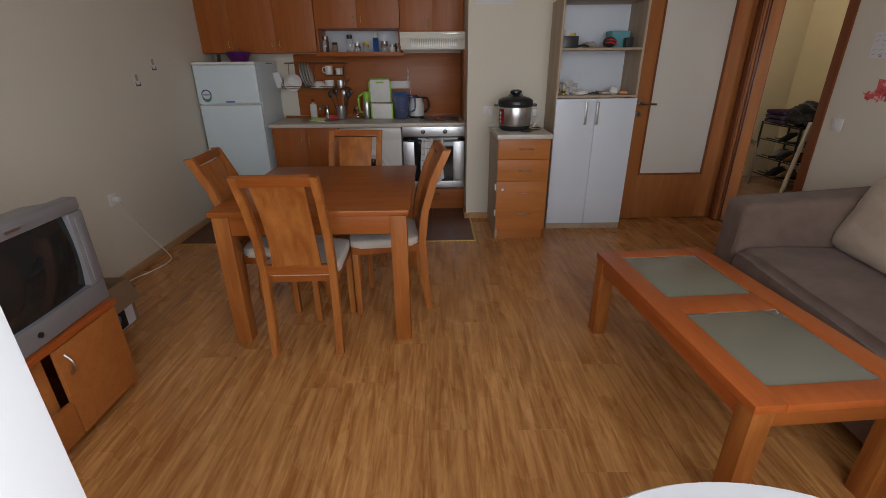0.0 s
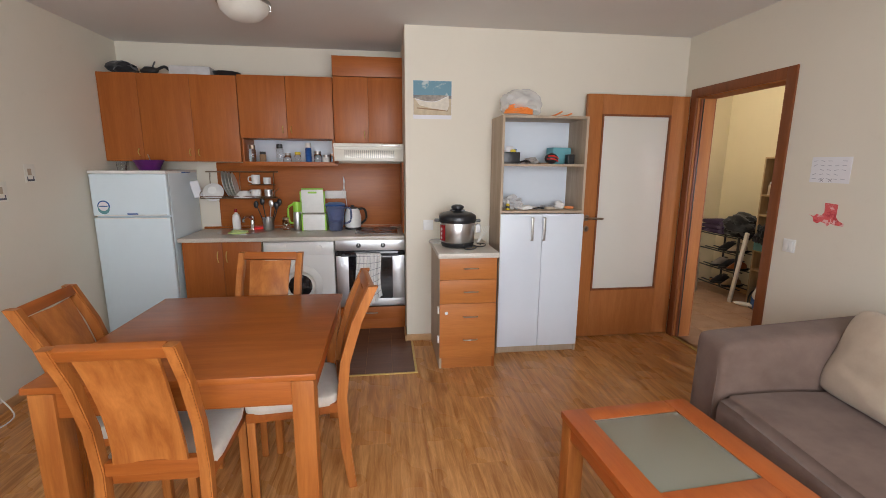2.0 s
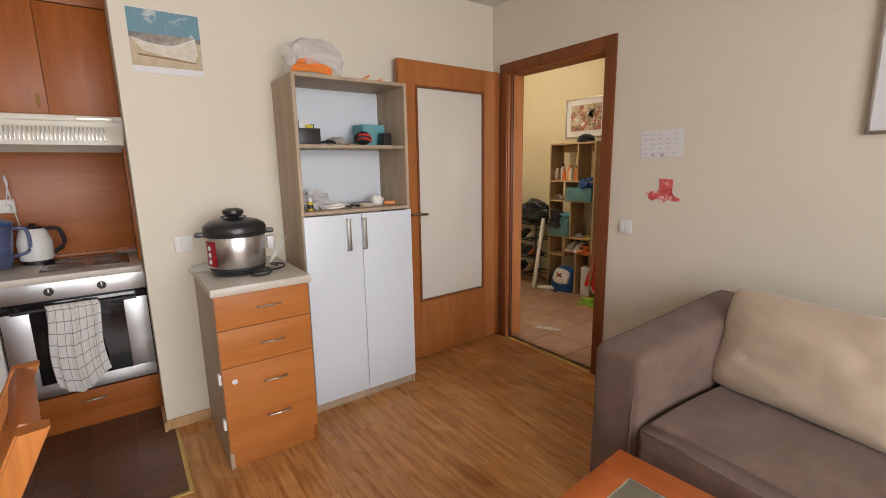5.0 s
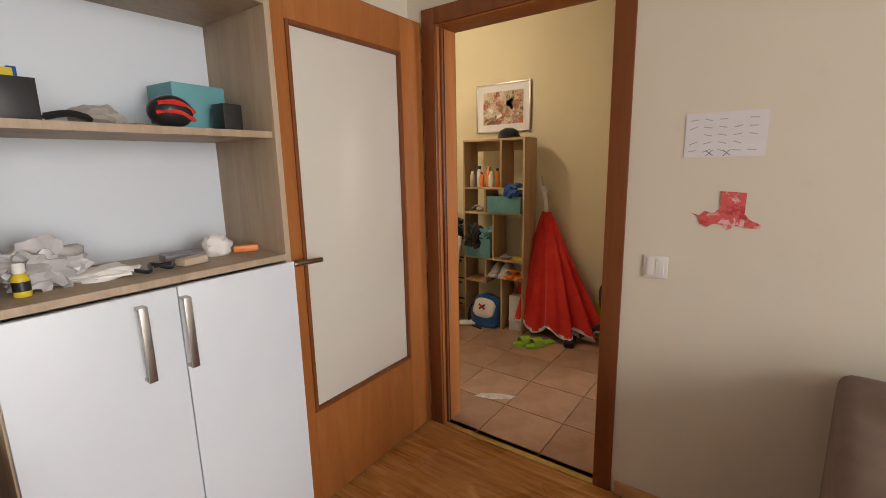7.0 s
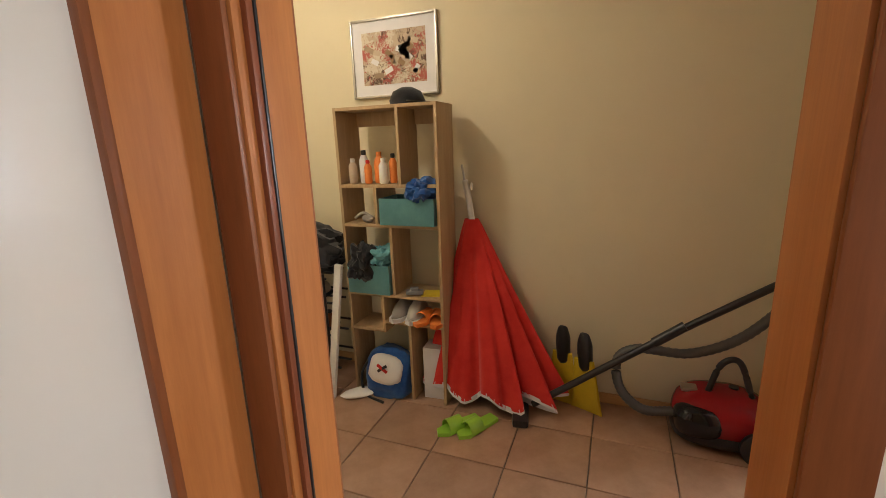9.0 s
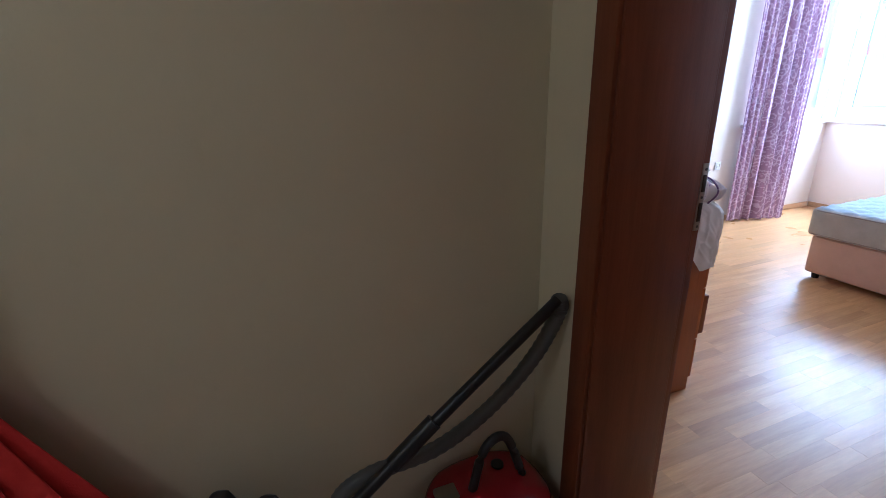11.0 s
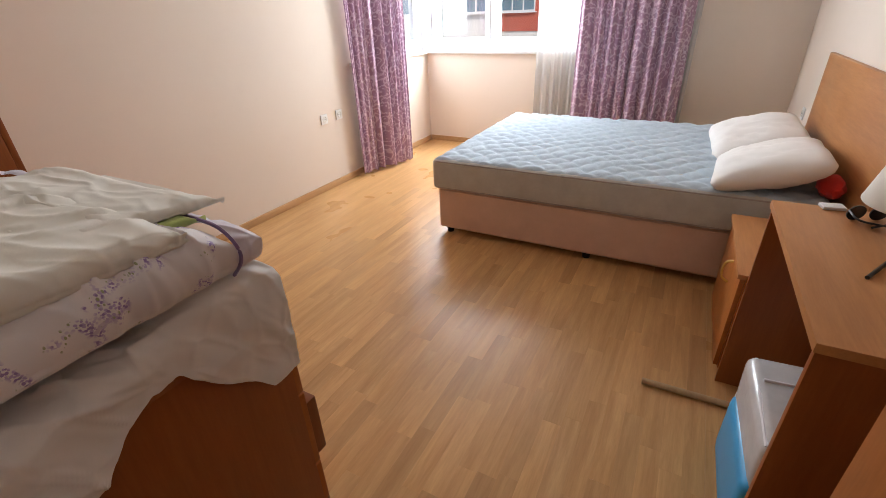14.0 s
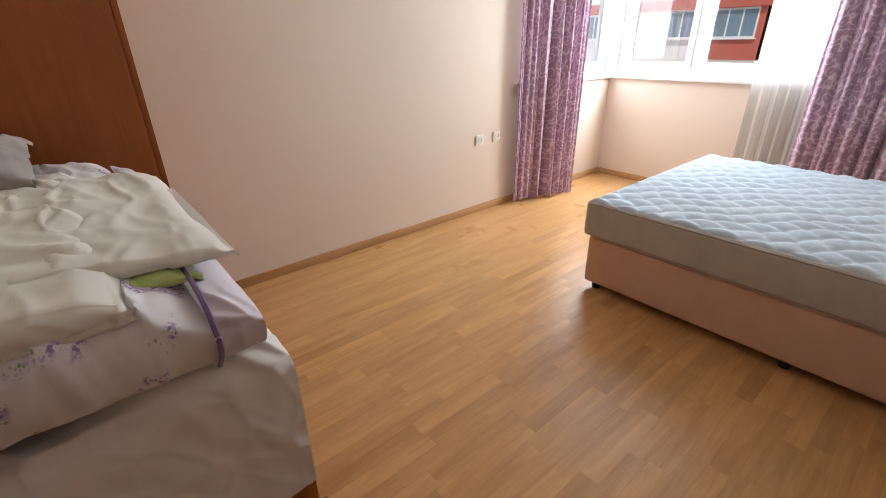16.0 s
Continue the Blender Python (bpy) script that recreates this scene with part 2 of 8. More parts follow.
def tile_clay(name):
    m, n, l, b = material(name, 0.45)
    mp = coords(n, l, (1, 1, 1))
    a = noise_tex(n, l, mp, 5, 7, 0.7)
    info = n.new("ShaderNodeObjectInfo")
    cr = ramp(n, [(0.3, (0.33, 0.185, 0.115)), (0.55, (0.43, 0.26, 0.17)), (0.8, (0.50, 0.325, 0.225))])
    l.new(a.outputs[0], cr.inputs[0])
    hsv = n.new("ShaderNodeHueSaturation")
    rng = n.new("ShaderNodeMapRange")
    rng.inputs["To Min"].default_value, rng.inputs["To Max"].default_value = 0.88, 1.1
    l.new(info.outputs["Random"], rng.inputs["Value"])
    l.new(rng.outputs[0], hsv.inputs["Value"])
    l.new(cr.outputs[0], hsv.inputs["Color"])
    l.new(hsv.outputs[0], b.inputs["Base Color"])
    f = noise_tex(n, l, mp, 40, 4)
    bump(n, l, b, f.outputs[0], 0.15, 0.002)
    return m


def check_cloth(name):
    """White tea towel with a dark window-pane check."""
    m, n, l, b = material(name, 0.95, 0, 0.1)
    tc = n.new("ShaderNodeTexCoord")
    sep = n.new("ShaderNodeSeparateXYZ")
    l.new(tc.outputs["UV"], sep.inputs[0])
    tot = None
    for k, axis in ((7.0, 0), (11.0, 1)):
        ml, fr, lt = n.new("ShaderNodeMath"), n.new("ShaderNodeMath"), n.new("ShaderNodeMath")
        ml.operation, fr.operation, lt.operation = "MULTIPLY", "FRACT", "LESS_THAN"
        ml.inputs[1].default_value, lt.inputs[1].default_value = k, 0.075
        l.new(sep.outputs[axis], ml.inputs[0])
        l.new(ml.outputs[0], fr.inputs[0])
        l.new(fr.outputs[0], lt.inputs[0])
        if tot is None:
            tot = lt
        else:
            mx = n.new("ShaderNodeMath")
            mx.operation = "MAXIMUM"
            l.new(tot.outputs[0], mx.inputs[0])
            l.new(lt.outputs[0], mx.inputs[1])
            tot = mx
    l.new(mixc(n, l, tot.outputs[0], (0.74, 0.73, 0.71), (0.26, 0.26, 0.28)), b.inputs["Base Color"])
    f = noise_tex(n, l, coords(n, l, (1, 1, 1)), 300, 2)
    bump(n, l, b, f.outputs[0], 0.3, 0.002)
    return m


M = {}
M["cream_wall"] = wall_paint("cream_wall_paint", (0.74, 0.685, 0.575), (0.60, 0.53, 0.42))
M["hall_wall"] = wall_paint("yellow_wall_paint", (0.72, 0.635, 0.45), (0.57, 0.49, 0.31))
M["pink_wall"] = wall_paint("peach_wall_paint", (0.78, 0.675, 0.575), (0.70, 0.59, 0.50))
M["ceiling"] = wall_paint("ceiling_paint", (0.74, 0.72, 0.69), (0.66, 0.64, 0.61))
M["plank"] = wood("oak_laminate", (0.38, 0.150, 0.040), (0.67, 0.335, 0.116), "y", 0.27, 0.07, 0.0, 1.5, 2.0)
M["plank_bed"] = wood("beech_laminate", (0.48, 0.25, 0.092), (0.66, 0.385, 0.168), "y", 0.29, 0.12)
M["cherry"] = wood("cherry_veneer", (0.33, 0.090, 0.017), (0.43, 0.130, 0.028), "z", 0.36, 0.03)
M["cherry_x"] = wood("cherry_veneer_across", (0.34, 0.094, 0.018), (0.44, 0.135, 0.029), "x", 0.36, 0.03)
M["stained"] = wood("stained_beech", (0.31, 0.094, 0.018), (0.49, 0.178, 0.042), "z", 0.36, 0.05, 0.04, 1.4)
M["stained_x"] = wood("stained_beech_across", (0.27, 0.072, 0.013), (0.39, 0.115, 0.023), "x", 0.31, 0.05, 0.04)
M["red_wood"] = wood("red_stained_wood", (0.40, 0.088, 0.018), (0.50, 0.13, 0.028), "y", 0.33, 0.04, 0.04)
M["door"] = wood("door_veneer", (0.36, 0.122, 0.030), (0.45, 0.165, 0.046), "z", 0.50, 0.04)
M["frame"] = wood("door_frame_veneer", (0.185, 0.057, 0.019), (0.26, 0.084, 0.028), "z", 0.38, 0.04)
M["dark_frame"] = wood("dark_frame_veneer", (0.17, 0.048, 0.020), (0.235, 0.072, 0.030), "z", 0.35, 0.04)
M["greige"] = wood("grey_oak_board", (0.38, 0.29, 0.20), (0.50, 0.39, 0.285), "z", 0.5, 0.04)
M["shelfwood"] = wood("light_oak_board", (0.42, 0.28, 0.15), (0.54, 0.38, 0.22), "z", 0.5, 0.05)
M["base"] = wood("oak_skirting", (0.49, 0.275, 0.125), (0.62, 0.38, 0.19), "y", 0.42, 0.06)
M["dresser"] = wood("dresser_veneer", (0.28, 0.078, 0.018), (0.35, 0.105, 0.027), "z", 0.38, 0.04)
M["desk"] = wood("desk_veneer", (0.44, 0.185, 0.065), (0.55, 0.25, 0.095), "y", 0.38, 0.04)
M["matwood"] = wood("dark_laminate", (0.10, 0.042, 0.022), (0.17, 0.075, 0.04), "x", 0.35, 0.1)
M["white"] = paint("white_melamine", (0.68, 0.73, 0.79), 0.38, 0.03, 2, 0.03)
M["enamel"] = paint("fridge_enamel", (0.69, 0.79, 0.84), 0.28, 0.03, 2, 0.02)
M["washer"] = paint("washer_enamel", (0.76, 0.76, 0.74), 0.3, 0.03, 2, 0.02)
M["pvc"] = paint("white_pvc", (0.80, 0.82, 0.84), 0.3, 0.02, 3, 0.02)
M["plastic_white"] = paint("white_plastic", (0.78, 0.77, 0.74), 0.4, 0.04, 20, 0.03)
M["cream_plastic"] = paint("yellowed_plastic", (0.72, 0.69, 0.60), 0.4, 0.05, 8, 0.03)
M["black"] = paint("black_plastic", (0.018, 0.018, 0.02), 0.32, 0.2, 12, 0.04)
M["black_soft"] = fabric("black_cloth", (0.012, 0.012, 0.014), (0.03, 0.03, 0.034), 14)
M["grey_plastic"] = paint("tv_grey_plastic", (0.22, 0.215, 0.225), 0.45, 0.06, 10, 0.08)
M["screen"] = paint("tv_screen_glass", (0.018, 0.021, 0.022), 0.08, 0.1, 3, 0.0)
M["counter"] = paint("speckled_worktop", (0.56, 0.51, 0.44), 0.35, 0.14, 140, 0.05)
M["dark_glass"] = paint("black_oven_glass", (0.012, 0.012, 0.014), 0.06, 0.1, 4, 0.0)
M["ceramic"] = paint("black_ceramic_hob", (0.045, 0.030, 0.026), 0.15, 0.2, 20, 0.02)
M["steel"] = steel("brushed_steel", (0.66, 0.66, 0.66), 0.30, (1, 1, 160))
M["steel_x"] = steel("brushed_steel_across", (0.60, 0.61, 0.62), 0.34, (1, 160, 160))
M["chrome"] = steel("chrome", (0.75, 0.75, 0.75), 0.12, (4, 4, 4))
M["brass"] = paint("worn_brass", (0.60, 0.42, 0.13), 0.38, 0.12, 30, 0.04, 180, 0.35)
M["bronze"] = steel("handle_bronze", (0.34, 0.25, 0.18), 0.3, (4, 4, 4))
M["nickel"] = steel("satin_nickel", (0.50, 0.47, 0.43), 0.35, (6, 6, 6))
M["sofa"] = fabric("taupe_microfibre", (0.155, 0.102, 0.080), (0.215, 0.148, 0.118), 5, 260, 0.9, 0.10)
M["cushion"] = fabric("beige_cushion_cloth", (0.49, 0.385, 0.285), (0.56, 0.455, 0.34), 6, 240, 0.95, 0.3)
M["seatpad"] = fabric("cream_upholstery", (0.55, 0.49, 0.41), (0.64, 0.58, 0.50), 10, 300)
M["linen"] = fabric("white_bed_linen", (0.76, 0.735, 0.70), (0.82, 0.795, 0.765), 3, 500, 0.9, 0.1, 0.06)
M["linen2"] = fabric("ivory_bed_linen", (0.74, 0.72, 0.65), (0.80, 0.78, 0.71), 3, 500, 0.9, 0.1, 0.06)
M["lilac"] = sprigged("lilac_flower_print")
M["zinc"] = paint("dull_zinc_plate", (0.42, 0.42, 0.40), 0.42, 0.1, 40, 0.05, 180, 0.6)
M["hem"] = fabric("lilac_hem", (0.68, 0.63, 0.70), (0.74, 0.70, 0.76), 8, 400, 0.9, 0.1, 0.06)
M["hem_line"] = fabric("purple_piping_cloth", (0.20, 0.13, 0.26), (0.26, 0.17, 0.32), 8, 400)
M["grey_cloth"] = fabric("grey_cloth", (0.30, 0.27, 0.24), (0.40, 0.36, 0.33), 5, 350)
M["green_cloth"] = fabric("lime_cloth", (0.42, 0.55, 0.16), (0.55, 0.66, 0.26), 6, 350)
M["ticking"] = fabric("mattress_ticking", (0.40, 0.475, 0.54), (0.50, 0.575, 0.635), 22, 300, 0.95, 0.0)
M["ticking_side"] = fabric("mattress_border", (0.44, 0.43, 0.395), (0.52, 0.51, 0.47), 12, 300, 0.8, 0.3)
M["bedbase"] = fabric("pink_bed_base_cloth", (0.60, 0.41, 0.315), (0.68, 0.475, 0.375), 5, 300, 0.9, 0.4)
M["damask"] = damask("lilac_damask")
M["sheer"] = sheer_cloth("white_voile")
M["tile"] = tile_clay("terracotta_tile")
M["grout"] = paint("grey_grout", (0.24, 0.19, 0.15), 0.9, 0.2, 30, 0.3)
M["subfloor"] = paint("dark_joint", (0.16, 0.085, 0.036), 0.8, 0.2, 10, 0.1)
M["drawer"] = wood("orange_veneer", (0.42, 0.140, 0.032), (0.52, 0.190, 0.048), "x", 0.36, 0.03)
M["frosted"] = paint("frosted_door_glass", (0.72, 0.69, 0.62), 0.18, 0.02, 1.5, 0.01)
M["table_glass"] = glass("green_table_glass", (0.40, 0.39, 0.30), 0.22, 0.5)
M["clear"] = glass("clear_glass", (0.95, 0.97, 0.97), 0.02, 1.0)
M["pane"] = glass("window_glass", (1, 1, 1), 0.0, 1.0)
M["red"] = fabric("red_parasol_cloth", (0.56, 0.022, 0.018), (0.70, 0.045, 0.035), 5, 300, 0.8, 0.2)
M["red_plastic"] = paint("red_gloss_plastic", (0.30, 0.009, 0.014), 0.2, 0.1, 8, 0.01)
M["teal"] = fabric("teal_storage_cloth", (0.09, 0.24, 0.26), (0.13, 0.31, 0.33), 10, 250)
M["blue_cloth"] = fabric("blue_cloth", (0.012, 0.06, 0.24), (0.03, 0.12, 0.36), 12, 250)
M["blue_plastic"] = paint("bright_blue_plastic", (0.03, 0.32, 0.62), 0.35, 0.05, 6, 0.02)
M["pale_plastic"] = paint("pale_grey_plastic_sheet", (0.55, 0.54, 0.54), 0.25, 0.1, 14, 0.25, 30)
M["yellow"] = paint("yellow_rubber", (0.70, 0.52, 0.03), 0.45, 0.1, 8, 0.05)
M["lime"] = paint("lime_plastic", (0.32, 0.62, 0.06), 0.35, 0.06, 8, 0.03)
M["orange"] = paint("orange_plastic", (0.80, 0.24, 0.05), 0.45, 0.08, 8, 0.05)
M["purple"] = paint("purple_plastic", (0.10, 0.012, 0.13), 0.3, 0.08, 8, 0.02)
M["paper"] = paint("white_paper", (0.74, 0.73, 0.75), 0.8, 0.03, 10, 0.05)
M["ink"] = paint("grey_ink", (0.12, 0.12, 0.14), 0.8, 0.1, 10, 0.0)
M["carton"] = paint("brown_cardboard", (0.30, 0.19, 0.105), 0.85, 0.08, 8, 0.1)
M["grey_hose"] = paint("grey_hose_plastic", (0.10, 0.10, 0.10), 0.4, 0.1, 8, 0.05)
M["shade"] = fabric("cream_lampshade", (0.70, 0.66, 0.58), (0.78, 0.74, 0.66), 6, 300)
M["brick_red"] = paint("red_facade_render", (0.55, 0.13, 0.09), 0.85, 0.08, 0.6, 0.1)
M["white_facade"] = paint("white_facade_render", (0.82, 0.81, 0.79), 0.85, 0.05, 0.5, 0.1)
M["ground"] = paint("pale_paving", (0.36, 0.35, 0.33), 0.9, 0.15, 0.4, 0.2, 20)
M["sky_glass"] = paint("reflecting_window_glass", (0.16, 0.26, 0.34), 0.08, 0.2, 1, 0.0)
M["plastic_bag"] = glass("thin_plastic_bag", (0.88, 0.88, 0.88), 0.45, 0.35, 0.42)
M["dust"] = paint("plaster_dust", (0.62, 0.58, 0.54), 0.95, 0.3, 25, 0.2)
M["pencil"] = paint("pencil_grey", (0.42, 0.42, 0.46), 0.8, 0.1, 20, 0.0)
M["stripes"] = printed("striped_blanket_cloth", (0.05, 0.03, 0.07), [(0.12, 0.09, 0.16)], 12, 0.08)
om, on, ol, ob_ = material("glowing_opal", 0.4)
ob_.inputs["Base Color"].default_value = (0.8, 0.78, 0.7, 1)
ob_.inputs["Emission Color"].default_value, ob_.inputs["Emission Strength"].default_value = (1.0, 0.84, 0.6, 1), 1.0
M["opal"] = om
M["blue_glass"] = glass("blue_tinted_glass", (0.30, 0.36, 0.60), 0.1, 0.75)

# ---- mesh tools ----
def B(x0, x1, y0, y1, z0, z1, bev=0.003, seg=2):
    """A box with rounded edges."""
    bm = bmesh.new()
    bmesh.ops.create_cube(bm, size=1)
    for v in bm.verts:
        v.co = Vector(((x0 + x1) / 2 + v.co.x * (x1 - x0), (y0 + y1) / 2 + v.co.y * (y1 - y0), (z0 + z1) / 2 + v.co.z * (z1 - z0)))
    if bev:
        bmesh.ops.bevel(bm, geom=bm.edges[:], offset=min(bev, 0.45 * min(abs(x1 - x0), abs(y1 - y0), abs(z1 - z0))), segments=seg, affect="EDGES", profile=0.6)
    return bm


def C(r, h, x=0, y=0, z=0, axis="z", seg=20, r2=None, bev=0.0):
    """A cylinder or cone from its base point along an axis."""
    bm = bmesh.new()
    bmesh.ops.create_cone(bm, cap_ends=True, segments=seg, radius1=r, radius2=r if r2 is None else r2, depth=h)
    bmesh.ops.translate(bm, verts=bm.verts, vec=(0, 0, h / 2))
    if bev:
        rim = [e for e in bm.edges if abs(e.verts[0].co.z - e.verts[1].co.z) < 1e-6]
        bmesh.ops.bevel(bm, geom=rim, offset=bev, segments=2, affect="EDGES")
    if axis == "x":
        bmesh.ops.rotate(bm, verts=bm.verts, matrix=Matrix.Rotation(radians(90), 3, "Y"))
    elif axis == "y":
        bmesh.ops.rotate(bm, verts=bm.verts, matrix=Matrix.Rotation(radians(-90), 3, "X"))
    bmesh.ops.translate(bm, verts=bm.verts, vec=(x, y, z))
    return bm


def lathe(profile, x=0, y=0, z=0, seg=24):
    """A turned shape from (radius, height) pairs."""
    bm = bmesh.new()
    rings = []
    for r, h in profile:
        rings.append([bm.verts.new((x + max(r, 1e-4) * math.cos(a * math.tau / seg), y + max(r, 1e-4) * math.sin(a * math.tau / seg), z + h)) for a in range(seg)])
    for a, b in zip(rings, rings[1:]):
        for i in range(seg):
            bm.faces.new((a[i], a[(i + 1) % seg], b[(i + 1) % seg], b[i]))
    bm.faces.new(rings[0][::-1])
    bm.faces.new(rings[-1])
    return bm


def curve_points(pts, per=6):
    """A smooth run of points through the given ones."""
    p = [Vector(q) for q in pts]
    p = [2 * p[0] - p[1]] + p + [2 * p[-1] - p[-2]]
    out = []
    for i in range(1, len(p) - 2):
        for k in range(per):
            t = k / per
            a, b, c, d = p[i - 1], p[i], p[i + 1], p[i + 2]
            out.append(0.5 * (2 * b + (c - a) * t + (2 * a - 5 * b + 4 * c - d) * t * t + (3 * b - a - 3 * c + d) * t ** 3))
    return out + [p[-2]]


def tube(pts, r, seg=8, per=6, ribs=0.0):
    """A round bar, cable or hose along points."""
    path = curve_points(pts, per) if per > 1 else [Vector(q) for q in pts]
    bm = bmesh.new()
    rings = []
    for i, q in enumerate(path):
        d = (path[min(i + 1, len(path) - 1)] - path[max(i - 1, 0)]).normalized()
        s = d.cross(Vector((0, 0, 1)) if abs(d.z) < 0.95 else Vector((1, 0, 0))).normalized()
        u = s.cross(d)
        rr = r * (1 + (ribs if i % 2 else 0))
        rings.append([bm.verts.new(q + rr * (math.cos(a * math.tau / seg) * s + math.sin(a * math.tau / seg) * u)) for a in range(seg)])
    for a, b in zip(rings, rings[1:]):
        for i in range(seg):
            bm.faces.new((a[i], a[(i + 1) % seg], b[(i + 1) % seg], b[i]))
    bm.faces.new(rings[0][::-1])
    bm.faces.new(rings[-1])
    return bm


def sheet(nu, nv, f, thick=0.0):
    """A cloth-like sheet; f(u, v) gives each place. With a thickness it becomes a closed shell."""
    bm = bmesh.new()
    uv = bm.loops.layers.uv.new("uv")
    g = [[bm.verts.new(f(i / nu, j / nv)) for j in range(nv + 1)] for i in range(nu + 1)]
    for i in range(nu):
        for j in range(nv):
            face = bm.faces.new((g[i][j], g[i + 1][j], g[i + 1][j + 1], g[i][j + 1]))
            for lp, (a, b) in zip(face.loops, ((i, j), (i + 1, j), (i + 1, j + 1), (i, j + 1))):
                lp[uv].uv = (a / nu, b / nv)
    if thick:
        bmesh.ops.recalc_face_normals(bm, faces=bm.faces)
        bmesh.ops.solidify(bm, geom=bm.faces[:], thickness=thick)
    return bm


def blob(rx, ry, rz, x=0, y=0, z=0, rough=0.15, seed=0, sub=3, square=1.0, freq=4.0):
    """A soft lump: a pillow, a crumpled cloth, a fruit."""
    bm = bmesh.new()
    bmesh.ops.create_icosphere(bm, subdivisions=sub, radius=1)
    for v in bm.verts:
        c = v.co.copy()
        k = 1 + rough * noise.noise(c * freq * 0.5 + Vector((seed * 7.3, seed * 3.1, seed))) + 0.4 * rough * noise.noise(c * freq * 1.6 + Vector((seed, seed * 5.1, 2)))
        c = Vector([math.copysign(abs(q) ** square, q) for q in c]) * k
        v.co = (x + c.x * rx, y + c.y * ry, z + c.z * rz)
    return bm


def slab(outline, z0, z1):
    """A flat plate from a plan outline."""
    bm = bmesh.new()
    a = [bm.verts.new((x, y, z0)) for x, y in outline]
    b = [bm.verts.new((x, y, z1)) for x, y in outline]
    bm.faces.new(a[::-1])
    bm.faces.new(b)
    for i in range(len(a)):
        j = (i + 1) % len(a)
        bm.faces.new((a[i], a[j], b[j], b[i]))
    return bm


def join(*bms):
    out = bms[0]
    for b in bms[1:]:
        me = bpy.data.meshes.new("join")
        b.to_mesh(me)
        out.from_mesh(me)
        bpy.data.meshes.remove(me)
        b.free()
    return out


def turned(bm, m):
    bmesh.ops.transform(bm, matrix=m, verts=bm.verts)
    return bm


def part(name, bm, mat, parent=None, label="", smooth=None):
    """One mesh object, under a thing or a part."""
    bmesh.ops.recalc_face_normals(bm, faces=bm.faces)
    me = bpy.data.meshes.new(name)
    bm.to_mesh(me)
    bm.free()
    me.materials.append(mat)
    me.polygons.foreach_set("use_smooth", [True] * len(me.polygons))
    try:
        me.set_sharp_from_angle(angle=radians(smooth if smooth else 40))
    except AttributeError:
        pass
    ob = new(name, me)
    if parent is not None:
        ob.parent = parent
    if label:
        ob["label"] = label
    return ob


def thing(name, x, y, z, label, category, rz=0.0, group="", kind=""):
    ob = new(name)
    ob.empty_display_size = 0.05
    ob.matrix_basis = pose(x, y, z, 0, 0, rz)
    return tagged(ob, label, category, group, kind)


def single(name, bm, mat, label, category, at=(0, 0, 0), rz=0.0, group="", kind="", smooth=None):
    ob = part(name, bm, mat, None, "", smooth)
    ob.matrix_basis = pose(*at, 0, 0, rz)
    return tagged(ob, label, category, group, kind)

# ---- structure ----
def setting(name, bm, mat, label, category="wall"):
    return single(name, bm, mat, label, category, kind="structure")


def W(*b):
    return B(*b, bev=0)


H = 2.5
setting("wall_west", W(-1.87, -1.72, -0.15, 5.65, -0.1, H), M["cream_wall"], "cream painted wall of the living room")
setting("wall_north_niche", W(-1.72, 0.738, 5.5, 5.65, -0.1, H), M["cream_wall"], "cream painted wall behind the kitchen units")
setting("wall_north", W(0.738, 3.065, 4.66, 5.65, -0.1, H), M["cream_wall"], "cream painted wall beside the kitchen niche")
setting("wall_east", join(W(3.065, 3.14, -0.15, 3.65, -0.1, H), W(3.065, 3.14, 4.53, 5.65, -0.1, H), W(3.065, 3.14, 3.65, 4.53, 2.05, H)),
        M["cream_wall"], "cream painted wall with a doorway to the hall")
setting("wall_hall_west", join(W(3.14, 3.215, 2.85, 3.65, -0.1, 2.57), W(3.14, 3.215, 4.53, 6.35, -0.1, 2.57), W(3.14, 3.215, 3.65, 4.53, 2.05, 2.57)),
        M["hall_wall"], "yellow painted hall wall around the doorway")
setting("wall_hall_east", W(4.757, 4.9, 3.165, 6.35, -0.1, 2.57), M["hall_wall"], "yellow painted wall of the hall")
setting("wall_hall_north", W(3.215, 4.757, 6.2, 6.35, -0.1, 2.57), M["hall_wall"], "yellow painted end wall of the hall")
setting("wall_hall_south", join(W(3.215, 3.67, 3.02, 3.165, -0.1, 2.57), W(4.525, 4.9, 3.02, 3.165, -0.1, 2.57), W(3.67, 4.525, 3.02, 3.165, 2.05, 2.57)),
        M["hall_wall"], "yellow painted hall wall around the bedroom doorway")
setting("wall_bedroom_north", join(W(3.215, 3.67, 2.872, 3.02, -0.1, H), W(4.525, 7.05, 2.872, 3.02, -0.1, H), W(3.67, 4.525, 2.872, 3.02, 2.05, H)),
        M["pink_wall"], "peach painted bedroom wall around the doorway")
setting("wall_bedroom_west", W(3.215, 3.47, -2.1, 2.872, -0.1, H), M["pink_wall"], "peach painted bedroom wall behind the headboard")
setting("wall_bedroom_east", join(W(6.87, 7.05, -0.72, 2.872, -0.1, H), W(6.87, 7.05, -2.1, -0.72, -0.1, 0.95), W(6.87, 7.05, -2.1, -0.72, 2.35, H)),
        M["pink_wall"], "peach painted bedroom wall with a corner window")
setting("wall_bedroom_south", join(W(3.47, 4.6, -2.1, -1.93, -0.1, H), W(4.6, 6.87, -2.1, -1.93, -0.1, 0.95), W(4.6, 6.87, -2.1, -1.93, 2.35, H)),
        M["pink_wall"], "peach painted bedroom wall under the window")
